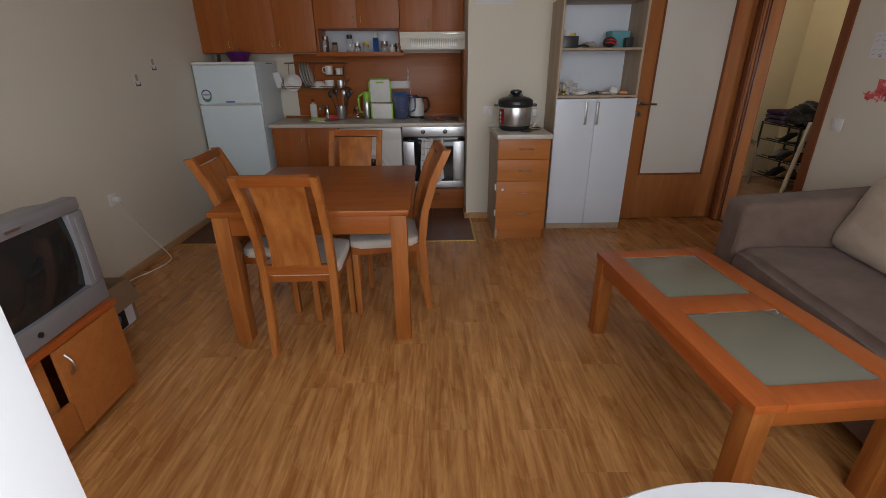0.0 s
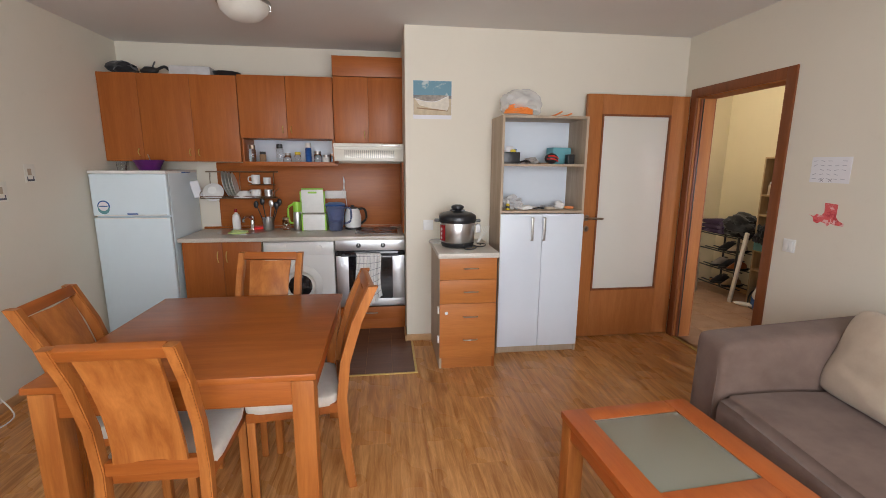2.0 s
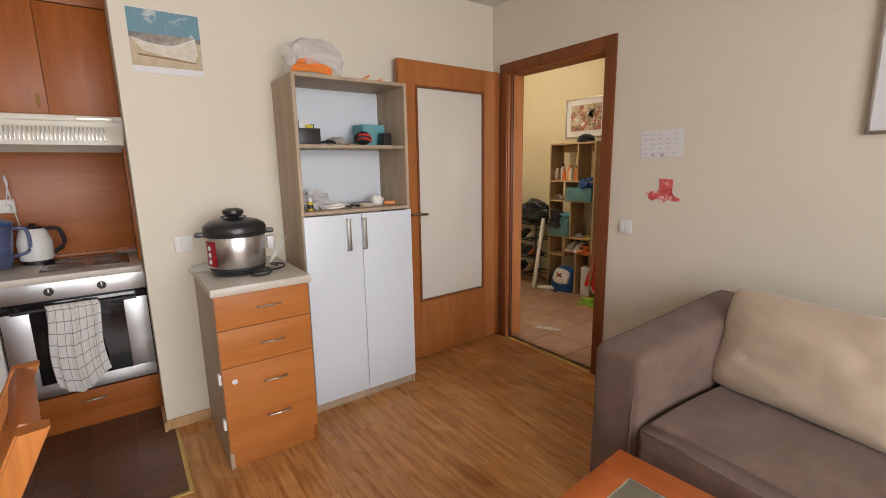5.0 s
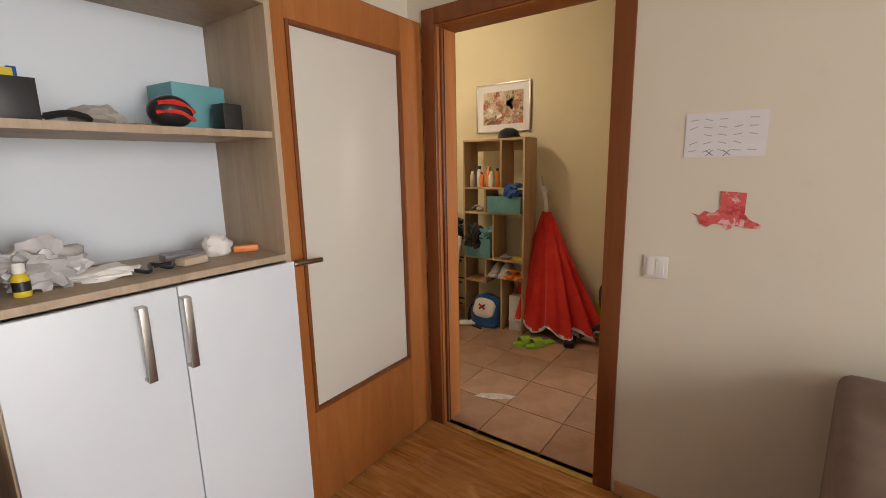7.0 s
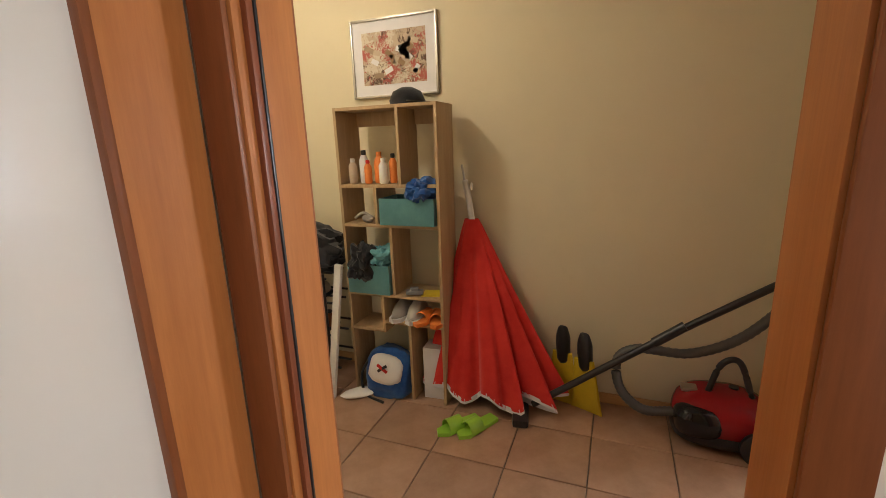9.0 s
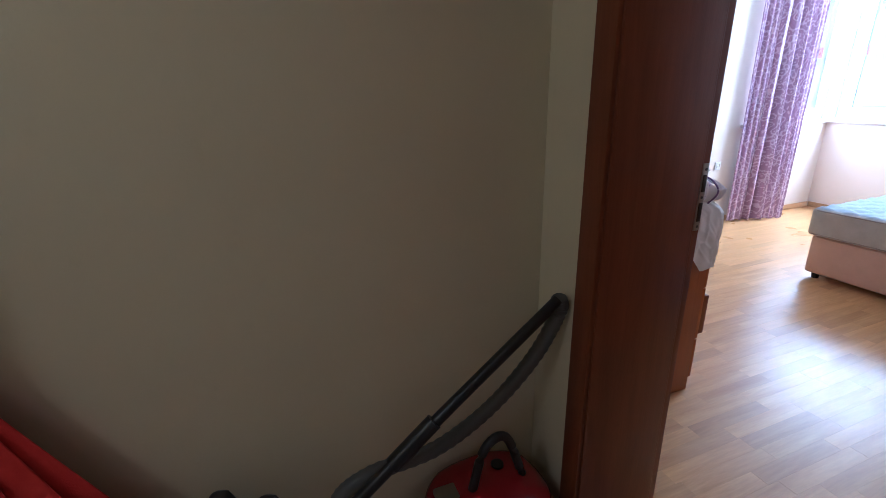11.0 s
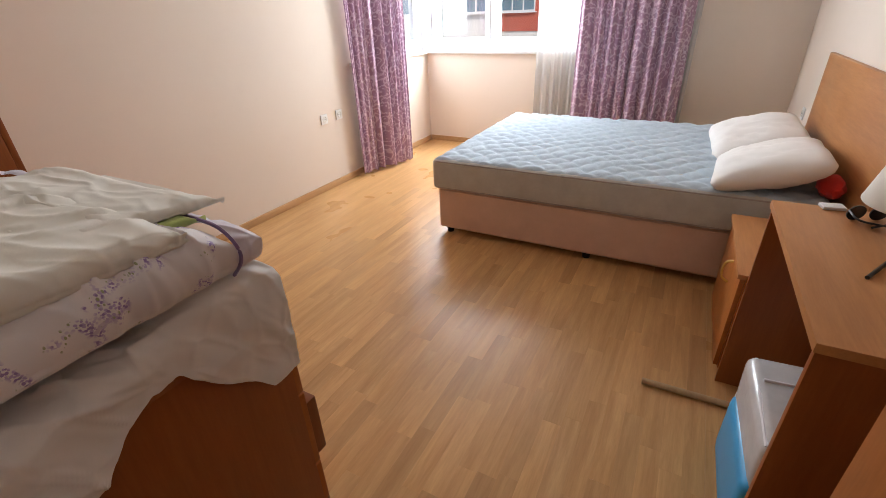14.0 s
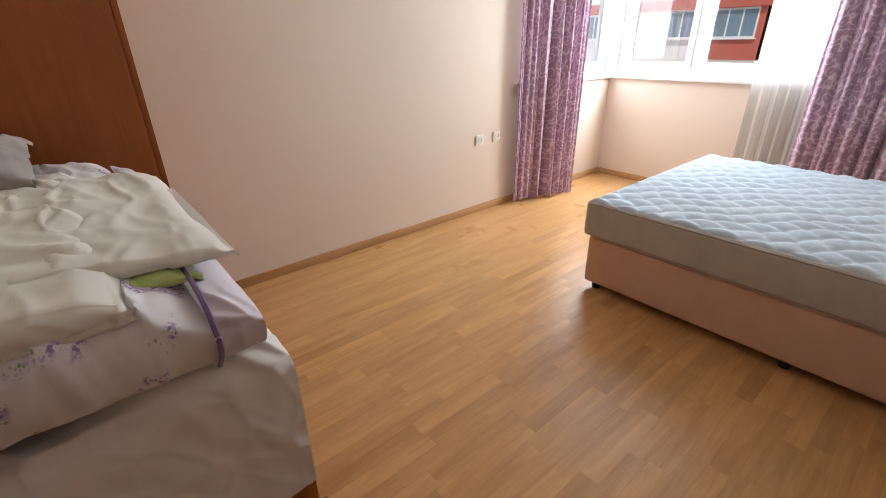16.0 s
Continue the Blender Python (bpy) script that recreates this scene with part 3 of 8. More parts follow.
setting("wall_south", join(W(-1.72, -0.75, -0.15, 0, -0.1, H), W(2.3, 3.065, -0.15, 0, -0.1, H), W(-0.75, 2.3, -0.15, 0, 2.3, H), W(0.95, 2.3, -0.15, 0, -0.1, 0.85)),
        M["cream_wall"], "cream painted wall with balcony door and window")
setting("ceiling_living", W(-1.87, 3.14, -0.15, 5.65, H, H + 0.1), M["ceiling"], "off-white painted ceiling", "ceiling")
setting("ceiling_hall", W(3.14, 4.9, 2.85, 6.35, 2.57, 2.67), M["ceiling"], "off-white painted ceiling", "ceiling")
setting("ceiling_bedroom", join(W(3.14, 7.05, -2.1, 2.872, H, H + 0.1), W(4.9, 7.05, 2.872, 3.02, H, H + 0.1)), M["ceiling"], "off-white painted ceiling", "ceiling")

floor_living = setting("floor_living", W(-1.72, 3.14, -0.15, 5.5, -0.1, -0.010), M["subfloor"], "oak laminate plank floor", "floor")
floor_hall = setting("floor_hall", W(3.14, 4.757, 3.02, 6.2, -0.1, -0.008), M["grout"], "terracotta tile floor with grey joints", "floor")
floor_bedroom = setting("floor_bedroom", W(3.47, 6.87, -1.93, 3.02, -0.1, -0.010), M["subfloor"], "light beech laminate strip floor", "floor")


def skirting(name, x0, x1, y0, y1, axis):
    prof = [(0, 0), (0.016, 0), (0.016, 0.035), (0.006, 0.058), (0, 0.058)]
    return setting(name, B(x0, x1, y0, y1, 0.0, 0.056, 0.005), M["base"], "oak-look wooden skirting board", "baseboard")


skirting("baseboard_west", -1.72, -1.704, 0.0, 4.8, "y")
skirting("baseboard_north", 0.752, 3.0, 4.644, 4.66, "x")
skirting("baseboard_niche", 0.722, 0.738, 4.63, 4.86, "y")
skirting("baseboard_column", 0.722, 0.752, 4.644, 4.66, "x")
skirting("baseboard_east", 3.049, 3.065, 0.0, 3.6, "y")
skirting("baseboard_bedroom_east", 6.854, 6.87, -1.914, 2.1, "y")
skirting("baseboard_bedroom_south", 3.47, 6.854, -1.93, -1.914, "x")
skirting("baseboard_hall_east", 4.741, 4.757, 3.18, 6.2, "y")
skirting("baseboard_hall_south", 4.57, 4.741, 3.165, 3.181, "x")


# ---- door frames and doors ----
def door_frame(name, along, near, far, a0, a1, top, mat_face, mat_jamb, label):
    """Jambs, head and architraves of a doorway; along says which axis the opening runs."""
    t = thing(name, 0, 0, 0, label, "door frame", kind="structure")
    def bx(u0, u1, v0, v1, z0, z1, bev=0.004):
        return B(u0, u1, v0, v1, z0, z1, bev) if along == "x" else B(v0, v1, u0, u1, z0, z1, bev)
    lo, hi = min(near, far), max(near, far)
    part("jamb", bx(a0 - 0.03, a0, lo, hi, 0, top + 0.03, 0.002), mat_jamb, t)
    part("jamb", bx(a1, a1 + 0.03, lo, hi, 0, top + 0.03, 0.002), mat_jamb, t)
    part("head", bx(a0, a1, lo, hi, top, top + 0.03, 0.002), mat_jamb, t)
    for face, d in ((lo, -0.014), (hi, 0.014)):
        v0, v1 = sorted((face, face + d))
        part("architrave", bx(a0 - 0.078, a0 - 0.006, v0, v1, 0, top + 0.078), mat_face, t)
        part("architrave", bx(a1 + 0.006, a1 + 0.078, v0, v1, 0, top + 0.078), mat_face, t)
        part("architrave", bx(a0 - 0.006, a1 + 0.006, v0, v1, top + 0.006, top + 0.078), mat_face, t)
    return t


df = door_frame("door_frame_1", "y", 3.065, 3.215, 3.693, 4.49, 2.005, M["frame"], M["door"], "brown wood-veneer door frame between living room and hall")
part("threshold", B(3.05, 3.085, 3.693, 4.49, 0.0, 0.006, 0.002), M["brass"], df, "brass threshold strip")
part("seal", B(3.108, 3.114, 4.482, 4.49, 0.0, 2.0, 0.001), M["black"], df)
part("rebate", B(3.085, 3.10, 4.478, 4.49, 0.0, 2.0, 0.001), M["dark_frame"], df)
df = door_frame("door_frame_2", "x", 2.872, 3.165, 3.70, 4.49, 2.005, M["dark_frame"], M["dark_frame"], "dark brown wood-veneer door frame of the bedroom")
part("rebate", B(4.510, 4.56, 2.820, 2.862, 0.0, 2.035, 0.002), M["dark_frame"], df)
# Narrow tan strip running down the latch-side rebate.
part("seal", B(4.503, 4.512, 2.853, 2.857, 0.0, 2.0, 0.001), M["base"], df, "narrow tan strip along the door jamb")


def lever(parent, x, y, z, side, reach, mat, plate=True):
    """A lever handle standing off a leaf that lies in the x-z plane; side is the way it stands off, reach the way the grip points."""
    h = part("door_handle", tube([(x, y, z), (x, y + side * 0.045, z), (x + reach * 0.03, y + side * 0.055, z), (x + reach * 0.12, y + side * 0.055, z - 0.004)], 0.0095, 10, 5), mat, parent, "metal lever handle")
    part("rose", C(0.026, 0.008, x, y if side > 0 else y - 0.008, z, "y", 24, bev=0.002), mat, h)
    k = part("keyhole_plate", C(0.026, 0.007, x, y if side > 0 else y - 0.007, z - 0.09, "y", 24, bev=0.002), mat, parent, "metal keyhole rose")
    part("keyhole", B(x - 0.004, x + 0.004, y + side * 0.0065, y + side * 0.0085, z - 0.105, z - 0.08, 0.001), M["black"], k)
    return h


def leaf_with_glass():
    """The open glazed leaf, hinged at the doorway and folded back along the wall."""
    t = thing("door_1", 3.055, 4.575, 0.0, "open brown wooden door with a tall frosted glass pane", "door", 1.0, kind="structure")
    w, h, a, b = 0.878, 2.03, 0.125, 0.13
    part("stile", B(-w, -w + a, 0, 0.04, 0.008, h, 0.004), M["door"], t)
    part("stile", B(-0.152, 0.0, 0, 0.04, 0.008, h, 0.004), M["door"], t)
    part("rail", B(-w + a, -0.152, 0.001, 0.039, 0.008, 0.42, 0.003), M["door"], t)
    part("rail", B(-w + a, -0.152, 0.001, 0.039, h - 0.15, h, 0.003), M["door"], t)
    part("pane", B(-w + a + 0.012, -0.164, 0.014, 0.022, 0.43, h - 0.162, 0.001), M["frosted"], t, "frosted white glass pane")
    for i, bx in enumerate((( -w + a, -w + a + 0.016, 0.42, h - 0.15), (-0.168, -0.152, 0.42, h - 0.15))):
        part("glazing_bead", B(bx[0], bx[1], -0.004, 0.02, bx[2], bx[3], 0.003), M["frame"], t)
    part("glazing_bead", B(-w + a + 0.016, -0.168, -0.004, 0.02, 0.42, 0.436, 0.003), M["frame"], t)
    part("glazing_bead", B(-w + a + 0.016, -0.168, -0.004, 0.02, h - 0.166, h - 0.15, 0.003), M["frame"], t)
    for z in (0.25, 1.78):
        part("hinge", C(0.008, 0.07, 0.006, -0.004, z, "z", 10), M["chrome"], t)
    lever(t, -w + 0.045, 0.0, 1.049, -1, 1, M["bronze"])


leaf_with_glass()


def bedroom_leaf():
    t = thing("door_2", 3.705, 2.852, 0.0, "open plain brown wood-veneer bedroom door", "door", -78.5, kind="structure")
    part("leaf", B(0, 0.84, -0.04, 0, 0.008, 2.03, 0.004), M["door"], t)
    lever(t, 0.745, 0.0, 1.10, 1, -1, M["bronze"])
    part("latch", B(0.839, 0.843, -0.03, -0.01, 0.9, 1.12, 0.001), M["nickel"], t)
    part("knob", C(0.006, 0.012, 0.42, 0.0, 1.0, "y", 10), M["nickel"], t)


bedroom_leaf()
strike = thing("strike_plate", 4.5095, 2.835, 1.078, "worn steel strike plate screwed to the door frame", "strike plate")
part("plate", B(-0.004, 0.0, -0.010, 0.010, -0.092, 0.092, 0.001), M["zinc"], strike)
for z0, z1 in ((-0.066, -0.014), (0.016, 0.062)):
    part("slot", B(-0.0055, -0.003, -0.0065, 0.0065, z0, z1, 0.001), M["black"], strike)
for z in (-0.08, 0.001, 0.077):
    part("screw", C(0.004, 0.002, -0.0055, 0.0, z, "x", 8), M["ink"], strike)


# ---- windows ----
def window_unit(name, along, a0, a1, at, z0, z1, bars, label, handle=None):
    t = thing(name, 0, 0, 0, label, "window", kind="structure")
    def bx(u0, u1, v0, v1, zz0, zz1, bev=0.004):
        return B(u0, u1, v0, v1, zz0, zz1, bev) if along == "x" else B(v0, v1, u0, u1, zz0, zz1, bev)
    f = 0.06
    part("window_frame", join(bx(a0, a0 + f, at - 0.035, at + 0.035, z0, z1), bx(a1 - f, a1, at - 0.035, at + 0.035, z0, z1),
                              bx(a0 + f, a1 - f, at - 0.035, at + 0.035, z0, z0 + f), bx(a0 + f, a1 - f, at - 0.035, at + 0.035, z1 - f, z1)), M["pvc"], t)
    edges = [a0 + f] + bars + [a1 - f]
    for b in bars:
        part("mullion", bx(b - 0.03, b + 0.03, at - 0.033, at + 0.033, z0 + f, z1 - f), M["pvc"], t)
    for u0, u1 in zip(edges, edges[1:]):
        u0, u1 = u0 + (0.03 if u0 in bars else 0), u1 - (0.03 if u1 in bars else 0)
        s = 0.05
        part("sash", join(bx(u0, u0 + s, at - 0.02, at + 0.045, z0 + f, z1 - f), bx(u1 - s, u1, at - 0.02, at + 0.045, z0 + f, z1 - f),
                          bx(u0 + s, u1 - s, at - 0.02, at + 0.045, z0 + f, z0 + f + s), bx(u0 + s, u1 - s, at - 0.02, at + 0.045, z1 - f - s, z1 - f)), M["pvc"], t)
        p = part("pane", bx(u0 + s, u1 - s, at, at + 0.006, z0 + f + s, z1 - f - s, 0), M["pane"], t, "clear window glass")
        p.visible_shadow = False
    return t


ws = window_unit("window_1", "x", 4.62, 6.83, -2.02, 0.985, 2.34, [5.32, 6.12], "white plastic bedroom window in two sashes")
we = window_unit("window_2", "y", -1.95, -0.74, 6.98, 0.985, 2.34, [], "white plastic bedroom window at the corner")
setting("window_sill_1", B(4.6, 6.89, -1.99, -1.895, 0.951, 0.985, 0.006), M["pvc"], "white plastic window sill", "window sill")
setting("window_sill_2", B(6.835, 6.94, -1.893, -0.56, 0.951, 0.985, 0.006), M["pvc"], "white plastic window sill", "window sill")
setting("window_corner_post", W(6.832, 7.05, -2.1, -1.952, 0.951, 2.35), M["pvc"], "white corner post between the bedroom windows", "trim")
window_unit("window_3", "x", 1.0, 2.28, -0.08, 0.87, 2.28, [1.64], "white plastic living room window")
bf = thing("door_frame_3", 0, 0, 0, "white plastic balcony door frame", "door frame", kind="structure")
part("frame_side", B(-0.74, -0.67, -0.12, -0.03, 0, 2.29), M["pvc"], bf)
part("frame_side", B(0.92, 0.99, -0.12, -0.03, 0, 2.29), M["pvc"], bf)
part("frame_head", B(-0.67, 0.92, -0.12, -0.03, 2.22, 2.29), M["pvc"], bf)
bd = thing("door_3", -0.022, 0.03, 0.0, "open white plastic balcony door with a glass pane", "door", 80.0, kind="structure")
for b in ((0, 0.09, 0.02, 2.2), (0.75, 0.84, 0.02, 2.2)):
    part("stile", B(b[0], b[1], -0.03, 0.03, b[2], b[3]), M["pvc"], bd)
for z0, z1 in ((0.02, 0.12), (0.85, 0.94), (2.1, 2.2)):
    part("rail", B(0.09, 0.75, -0.029, 0.029, z0, z1), M["pvc"], bd)
part("panel", B(0.09, 0.75, -0.012, 0.012, 0.12, 0.85), M["pvc"], bd)
part("gasket", B(0.836, 0.842, -0.022, 0.022, 0.03, 2.19, 0.001), M["black"], bd)
p = part("pane", B(0.09, 0.75, -0.004, 0.004, 0.94, 2.1, 0), M["pane"], bd)
p.visible_shadow = False

# ---- outside ----
setting("ground", W(-90, 110, -120, -4, -7.2, -7.0), M["ground"], "pale paved ground far below the windows", "ground")
setting("balcony_floor", W(-1.9, 3.2, -1.6, -0.15, -0.2, -0.03), M["ground"], "pale concrete balcony floor", "balcony")
bld = thing("apartment_building", 14.0, -27.0, -7.0, "white and red apartment building seen through the window", "building")
part("wall", W(-0.8, 34, -10, 0, 0, 9.72), M["white_facade"], bld)
part("red_block", W(-0.8, 1.76, -9.9, 0.04, 7.14, 9.72), M["brick_red"], bld, "red painted top storey at the end")
part("roof_band", W(-1.0, 34.2, -10.2, 0.25, 9.72, 10.3), M["brick_red"], bld, "red painted roof edge")
part("roof", W(-0.9, 34.1, -10.1, 0.1, 10.3, 10.37), M["white_facade"], bld)
for z in (2.22, 5.22, 8.22):
    for x in (-0.5, 1.95, 8.4, 11.2, 17.0, 19.8, 26.0):
        w = part("window", W(x, x + 2.2, -0.1, 0.07, z, z + 1.48), M["pvc"], bld)
        for k in range(3):
            part("pane", W(x + 0.08 + k * 0.71, x + 0.70 + k * 0.71, 0.072, 0.08, z + 0.1, z + 1.38), M["sky_glass"], w)
        part("sill", W(x - 0.1, x + 2.3, 0.0, 0.16, z - 0.06, z), M["pvc"], w)
bld2 = thing("apartment_building", 31.0, -8.0, -7.0, "red and white apartment building beside the courtyard", "building")
part("wall", W(0, 10, -14, 9, 0, 13.5), M["white_facade"], bld2)
part("band", W(-0.05, 0.1, -14, 9, 6.4, 8.2), M["brick_red"], bld2, "red painted facade band")
part("band", W(-0.05, 0.1, -14, 9, 9.6, 10.6), M["brick_red"], bld2, "red painted facade band")
part("roof", W(-0.3, 10.3, -14.3, 9.3, 13.5, 13.8), M["brick_red"], bld2)
for y in (-11, -7, -3, 1, 5):
    for z in (5.0, 8.3, 10.8):
        w = part("window", W(-0.06, 0.06, y, y + 1.6, z, z + 1.25), M["pvc"], bld2)
        part("pane", W(-0.08, -0.07, y + 0.1, y + 1.5, z + 0.1, z + 1.15), M["sky_glass"], w)


# ---- dining set ----
def dining_table():
    t = thing("dining_table", -0.160, 3.110, 0.0, "square reddish-brown wooden dining table with thick straight legs", "table")
    a, b = 0.480, 0.508
    part("tabletop", B(-a, a, -b, b, 0.712, 0.738, 0.006), M["stained_x"], t)
    for sx in (-1, 1):
        for sy in (-1, 1):
            x, y = sx * (a - 0.012), sy * (b - 0.012)
            part("leg", B(min(x, x - sx * 0.08), max(x, x - sx * 0.08), min(y, y - sy * 0.08), max(y, y - sy * 0.08), 0, 0.706, 0.004), M["stained"], t)
    for sy in (-1, 1):
        y = sy * (b - 0.035)
        part("apron", B(-a + 0.092, a - 0.092, y - 0.012, y + 0.012, 0.61, 0.706, 0.003), M["stained_x"], t)
    for sx in (-1, 1):
        x = sx * (a - 0.035)
        part("apron", B(x - 0.012, x + 0.012, -b + 0.092, b - 0.092, 0.61, 0.706, 0.003), M["red_wood"], t)
    part("underframe", B(-a + 0.02, a - 0.02, -b + 0.02, b - 0.02, 0.702, 0.712, 0.002), M["stained_x"], t)


def dining_chair(x, y, rz):
    """Faces +y in its own frame; the back stands at y = 0."""
    t = thing("dining_chair", x, y, 0, "brown wooden dining chair with high panel back and cream seat pad", "chair", rz, "chairs round the dining table")
    w = 0.185
    def post(sx):
        def f(u, v):
            return None
        bm = bmesh.new()
        ring = []
        for z, yy in ((0, -0.035), (0.22, -0.008), (0.45, 0.0), (0.62, -0.02), (0.80, -0.075), (0.955, -0.148)):
            c = 0.019 if z < 0.3 else 0.018
            d = 0.022 if z > 0.1 else 0.019
            xs = sx * (w - 0.018)
            ring.append([bm.verts.new((xs + p * c, yy + q * d, z)) for p, q in ((-1, -1), (1, -1), (1, 1), (-1, 1))])
        for a, b in zip(ring, ring[1:]):
            for i in range(4):
                bm.faces.new((a[i], a[(i + 1) % 4], b[(i + 1) % 4], b[i]))
        bm.faces.new(ring[0][::-1])
        bm.faces.new(ring[-1])
        long = [e for e in bm.edges if abs(e.verts[0].co.z - e.verts[1].co.z) > 0.05]
        bmesh.ops.bevel(bm, geom=long, offset=0.004, segments=2, affect="EDGES")
        return bm
    part("back_post", post(-1), M["stained"], t)
    part("back_post", post(1), M["stained"], t)
    part("top_rail", turned(B(-w + 0.034, w - 0.034, -0.016, 0.016, -0.045, 0.0, 0.005), pose(0, -0.146, 0.955, 24)), M["stained_x"], t)
    part("lower_rail", B(-w + 0.036, w - 0.036, -0.016, 0.014, 0.44, 0.49, 0.004), M["stained_x"], t)
    def panel(u, v):
        xx = (u - 0.5) * 0.236
        z = 0.488 + v * 0.425
        k = max(0.0, (z - 0.5) / 0.455)
        return Vector((xx * (1 - 0.06 * math.sin(v * 3.14)), -0.004 - 0.131 * k ** 1.6 - 0.006 * math.cos(u * math.tau), z))
    part("backrest", sheet(6, 10, panel, 0.012), M["stained"], t, "curved veneer back panel", 60)
    part("seat_frame", join(B(-w + 0.005, w - 0.005, 0.02, 0.40, 0.385, 0.432, 0.004)), M["stained_x"], t)
    pad = blob(w + 0.002, 0.20, 0.03, 0, 0.21, 0.444, 0.03, 2, 3, 0.28)
    part("seat", pad, M["seatpad"], t, "cream upholstered seat pad", 70)
    for sx in (-1, 1):
        xs = sx * (w - 0.02)
        part("leg", B(xs - 0.017, xs + 0.017, 0.365, 0.398, 0, 0.39, 0.004), M["stained"], t)
    for sx in (-1, 1):
        xs = sx * (w - 0.02)
        part("side_rail", B(xs - 0.01, xs + 0.01, 0.02, 0.365, 0.39, 0.428, 0.003), M["stained"], t)
    return t


dining_table()
chair = dining_chair(-0.22, 2.545, 0)
for x, y, rz in ((0.345, 3.115, 98), (-0.625, 2.965, -86), (-0.115, 3.635, 175)):
    copy_thing(chair, pose(x, y, 0, 0, 0, rz))


# ---- sofa and coffee table ----
def sofa():
    t = thing("sofa", 2.52, 1.875, 0.0, "taupe microfibre sofa with broad padded arms", "sofa", -5)
    y0, y1 = -1.13, 1.13
    part("base", B(-0.49, 0.42, y0 + 0.05, y1 - 0.05, 0.06, 0.26, 0.02, 3), M["sofa"], t)
    for s in (-1, 1):
        bm = B(-0.485, 0.42, min(s * y1, s * (y1 - 0.22)), max(s * y1, s * (y1 - 0.22)), 0.05, 0.60, 0.05, 4)
        for v in bm.verts:
            if v.co.z > 0.3:
                v.co.z += 0.085 * (v.co.x + 0.485) / 0.905 + 0.065
            v.co.x -= 0.02 * max(0.0, 0.55 - v.co.z)
        part("arm", bm, M["sofa"], t, "", 60)
        part("seam", tube([(-0.494, s * (y1 - 0.19), 0.08), (-0.490, s * (y1 - 0.19), 0.35), (-0.478, s * (y1 - 0.19), 0.60)], 0.004, 6), M["sofa"], t)
    seat = bmesh.new()
    bmesh.ops.create_cube(seat, size=1)
    bmesh.ops.subdivide_edges(seat, edges=seat.edges[:], cuts=9, use_grid_fill=True)
    for v in seat.verts:
        u = v.co * 2
        r = Vector([math.copysign(1 - (1 - abs(q)) ** 1.0, q) for q in u])
        x, y, z = -0.10 + r.x * 0.41, r.y * 0.905, 0.335 + r.z * 0.095
        near = max(0.0, abs(u.x) - 0.75) / 0.25, max(0.0, abs(u.z) - 0.6) / 0.4
        x -= math.copysign(0.03 * near[1] ** 2 * (near[0] > 0.5), u.x)
        if u.z > 0.5:
            z += 0.018 * math.cos(u.x * 1.4) + 0.008 * noise.noise(Vector((x * 4, y * 4, 1)))
        v.co = (x, y, z)
    bmesh.ops.bevel(seat, geom=[e for e in seat.edges if e.calc_face_angle(0) > 1.0], offset=0.03, segments=3, affect="EDGES")
    part("seat_cushion", seat, M["sofa"], t, "", 60)
    part("backrest", B(0.20, 0.42, y0 + 0.22, y1 - 0.22, 0.38, 0.73, 0.06, 4), M["sofa"], t, "", 60)
    for sx in (-0.34, 0.36):
        for sy in (y0 + 0.15, y1 - 0.15):
            part("foot", C(0.025, 0.06, sx, sy, 0, "z", 14, 0.03), M["black"], t)


sofa()


def throw_pillow(x, y, z, rx, ry, rz, w, h, d, seed, mat, name="throw_pillow", label="plump beige throw pillow leaning on the sofa", group="beige pillows on the sofa", sub=26):
    """A stuffed square pillow with drawn-out corners and creases."""
    bm = bmesh.new()
    def side(s):
        g = []
        for i in range(sub + 1):
            row = []
            for j in range(sub + 1):
                u, v = 2 * i / sub - 1, 2 * j / sub - 1
                puff = (1 - abs(u) ** 2.6) ** 0.5 * (1 - abs(v) ** 2.6) ** 0.5
                pinch = 1 - 0.09 * (1 - u * u) * abs(v) ** 3 - 0.0
                pin2 = 1 - 0.09 * (1 - v * v) * abs(u) ** 3
                cr = 0.05 * noise.noise(Vector((u * 1.8 + seed, v * 1.8, s * 2))) + 0.018 * noise.noise(Vector((u * 6 + 2 * v + seed, v * 2.5, s + 4))) * puff - 0.05 * abs(noise.noise(Vector((u * 7 + seed, v * 4 - u * 3, s + 9))))
                soft = 1 - 0.13 * (abs(u) * abs(v)) ** 4
                row.append(Vector((u * w / 2 * pin2 * soft, s * d / 2 * puff * (1 + 3 * cr), v * h / 2 * pinch * soft)))
            g.append(row)
        return g
    a, b = side(-1), side(1)
    va = [[bm.verts.new(q) for q in r] for r in a]
    vb = [[va[i][j] if i in (0, sub) or j in (0, sub) else bm.verts.new(b[i][j]) for j in range(sub + 1)] for i in range(sub + 1)]
    for i in range(sub):
        for j in range(sub):
            bm.faces.new((va[i][j], va[i + 1][j], va[i + 1][j + 1], va[i][j + 1]))
            bm.faces.new((vb[i][j], vb[i][j + 1], vb[i + 1][j + 1], vb[i + 1][j]))
    ob = part(name, bm, mat, None, "", 80)
    ob.matrix_basis = pose(x, y, z, rx, ry, rz)
    return tagged(ob, label, "pillow", group)


throw_pillow(2.65, 2.48, 0.64, 21, 0, 82, 0.70, 0.46, 0.20, 1, M["cushion"])
throw_pillow(2.62, 1.75, 0.64, 21, 0, 88, 0.70, 0.47, 0.20, 5, M["cushion"])


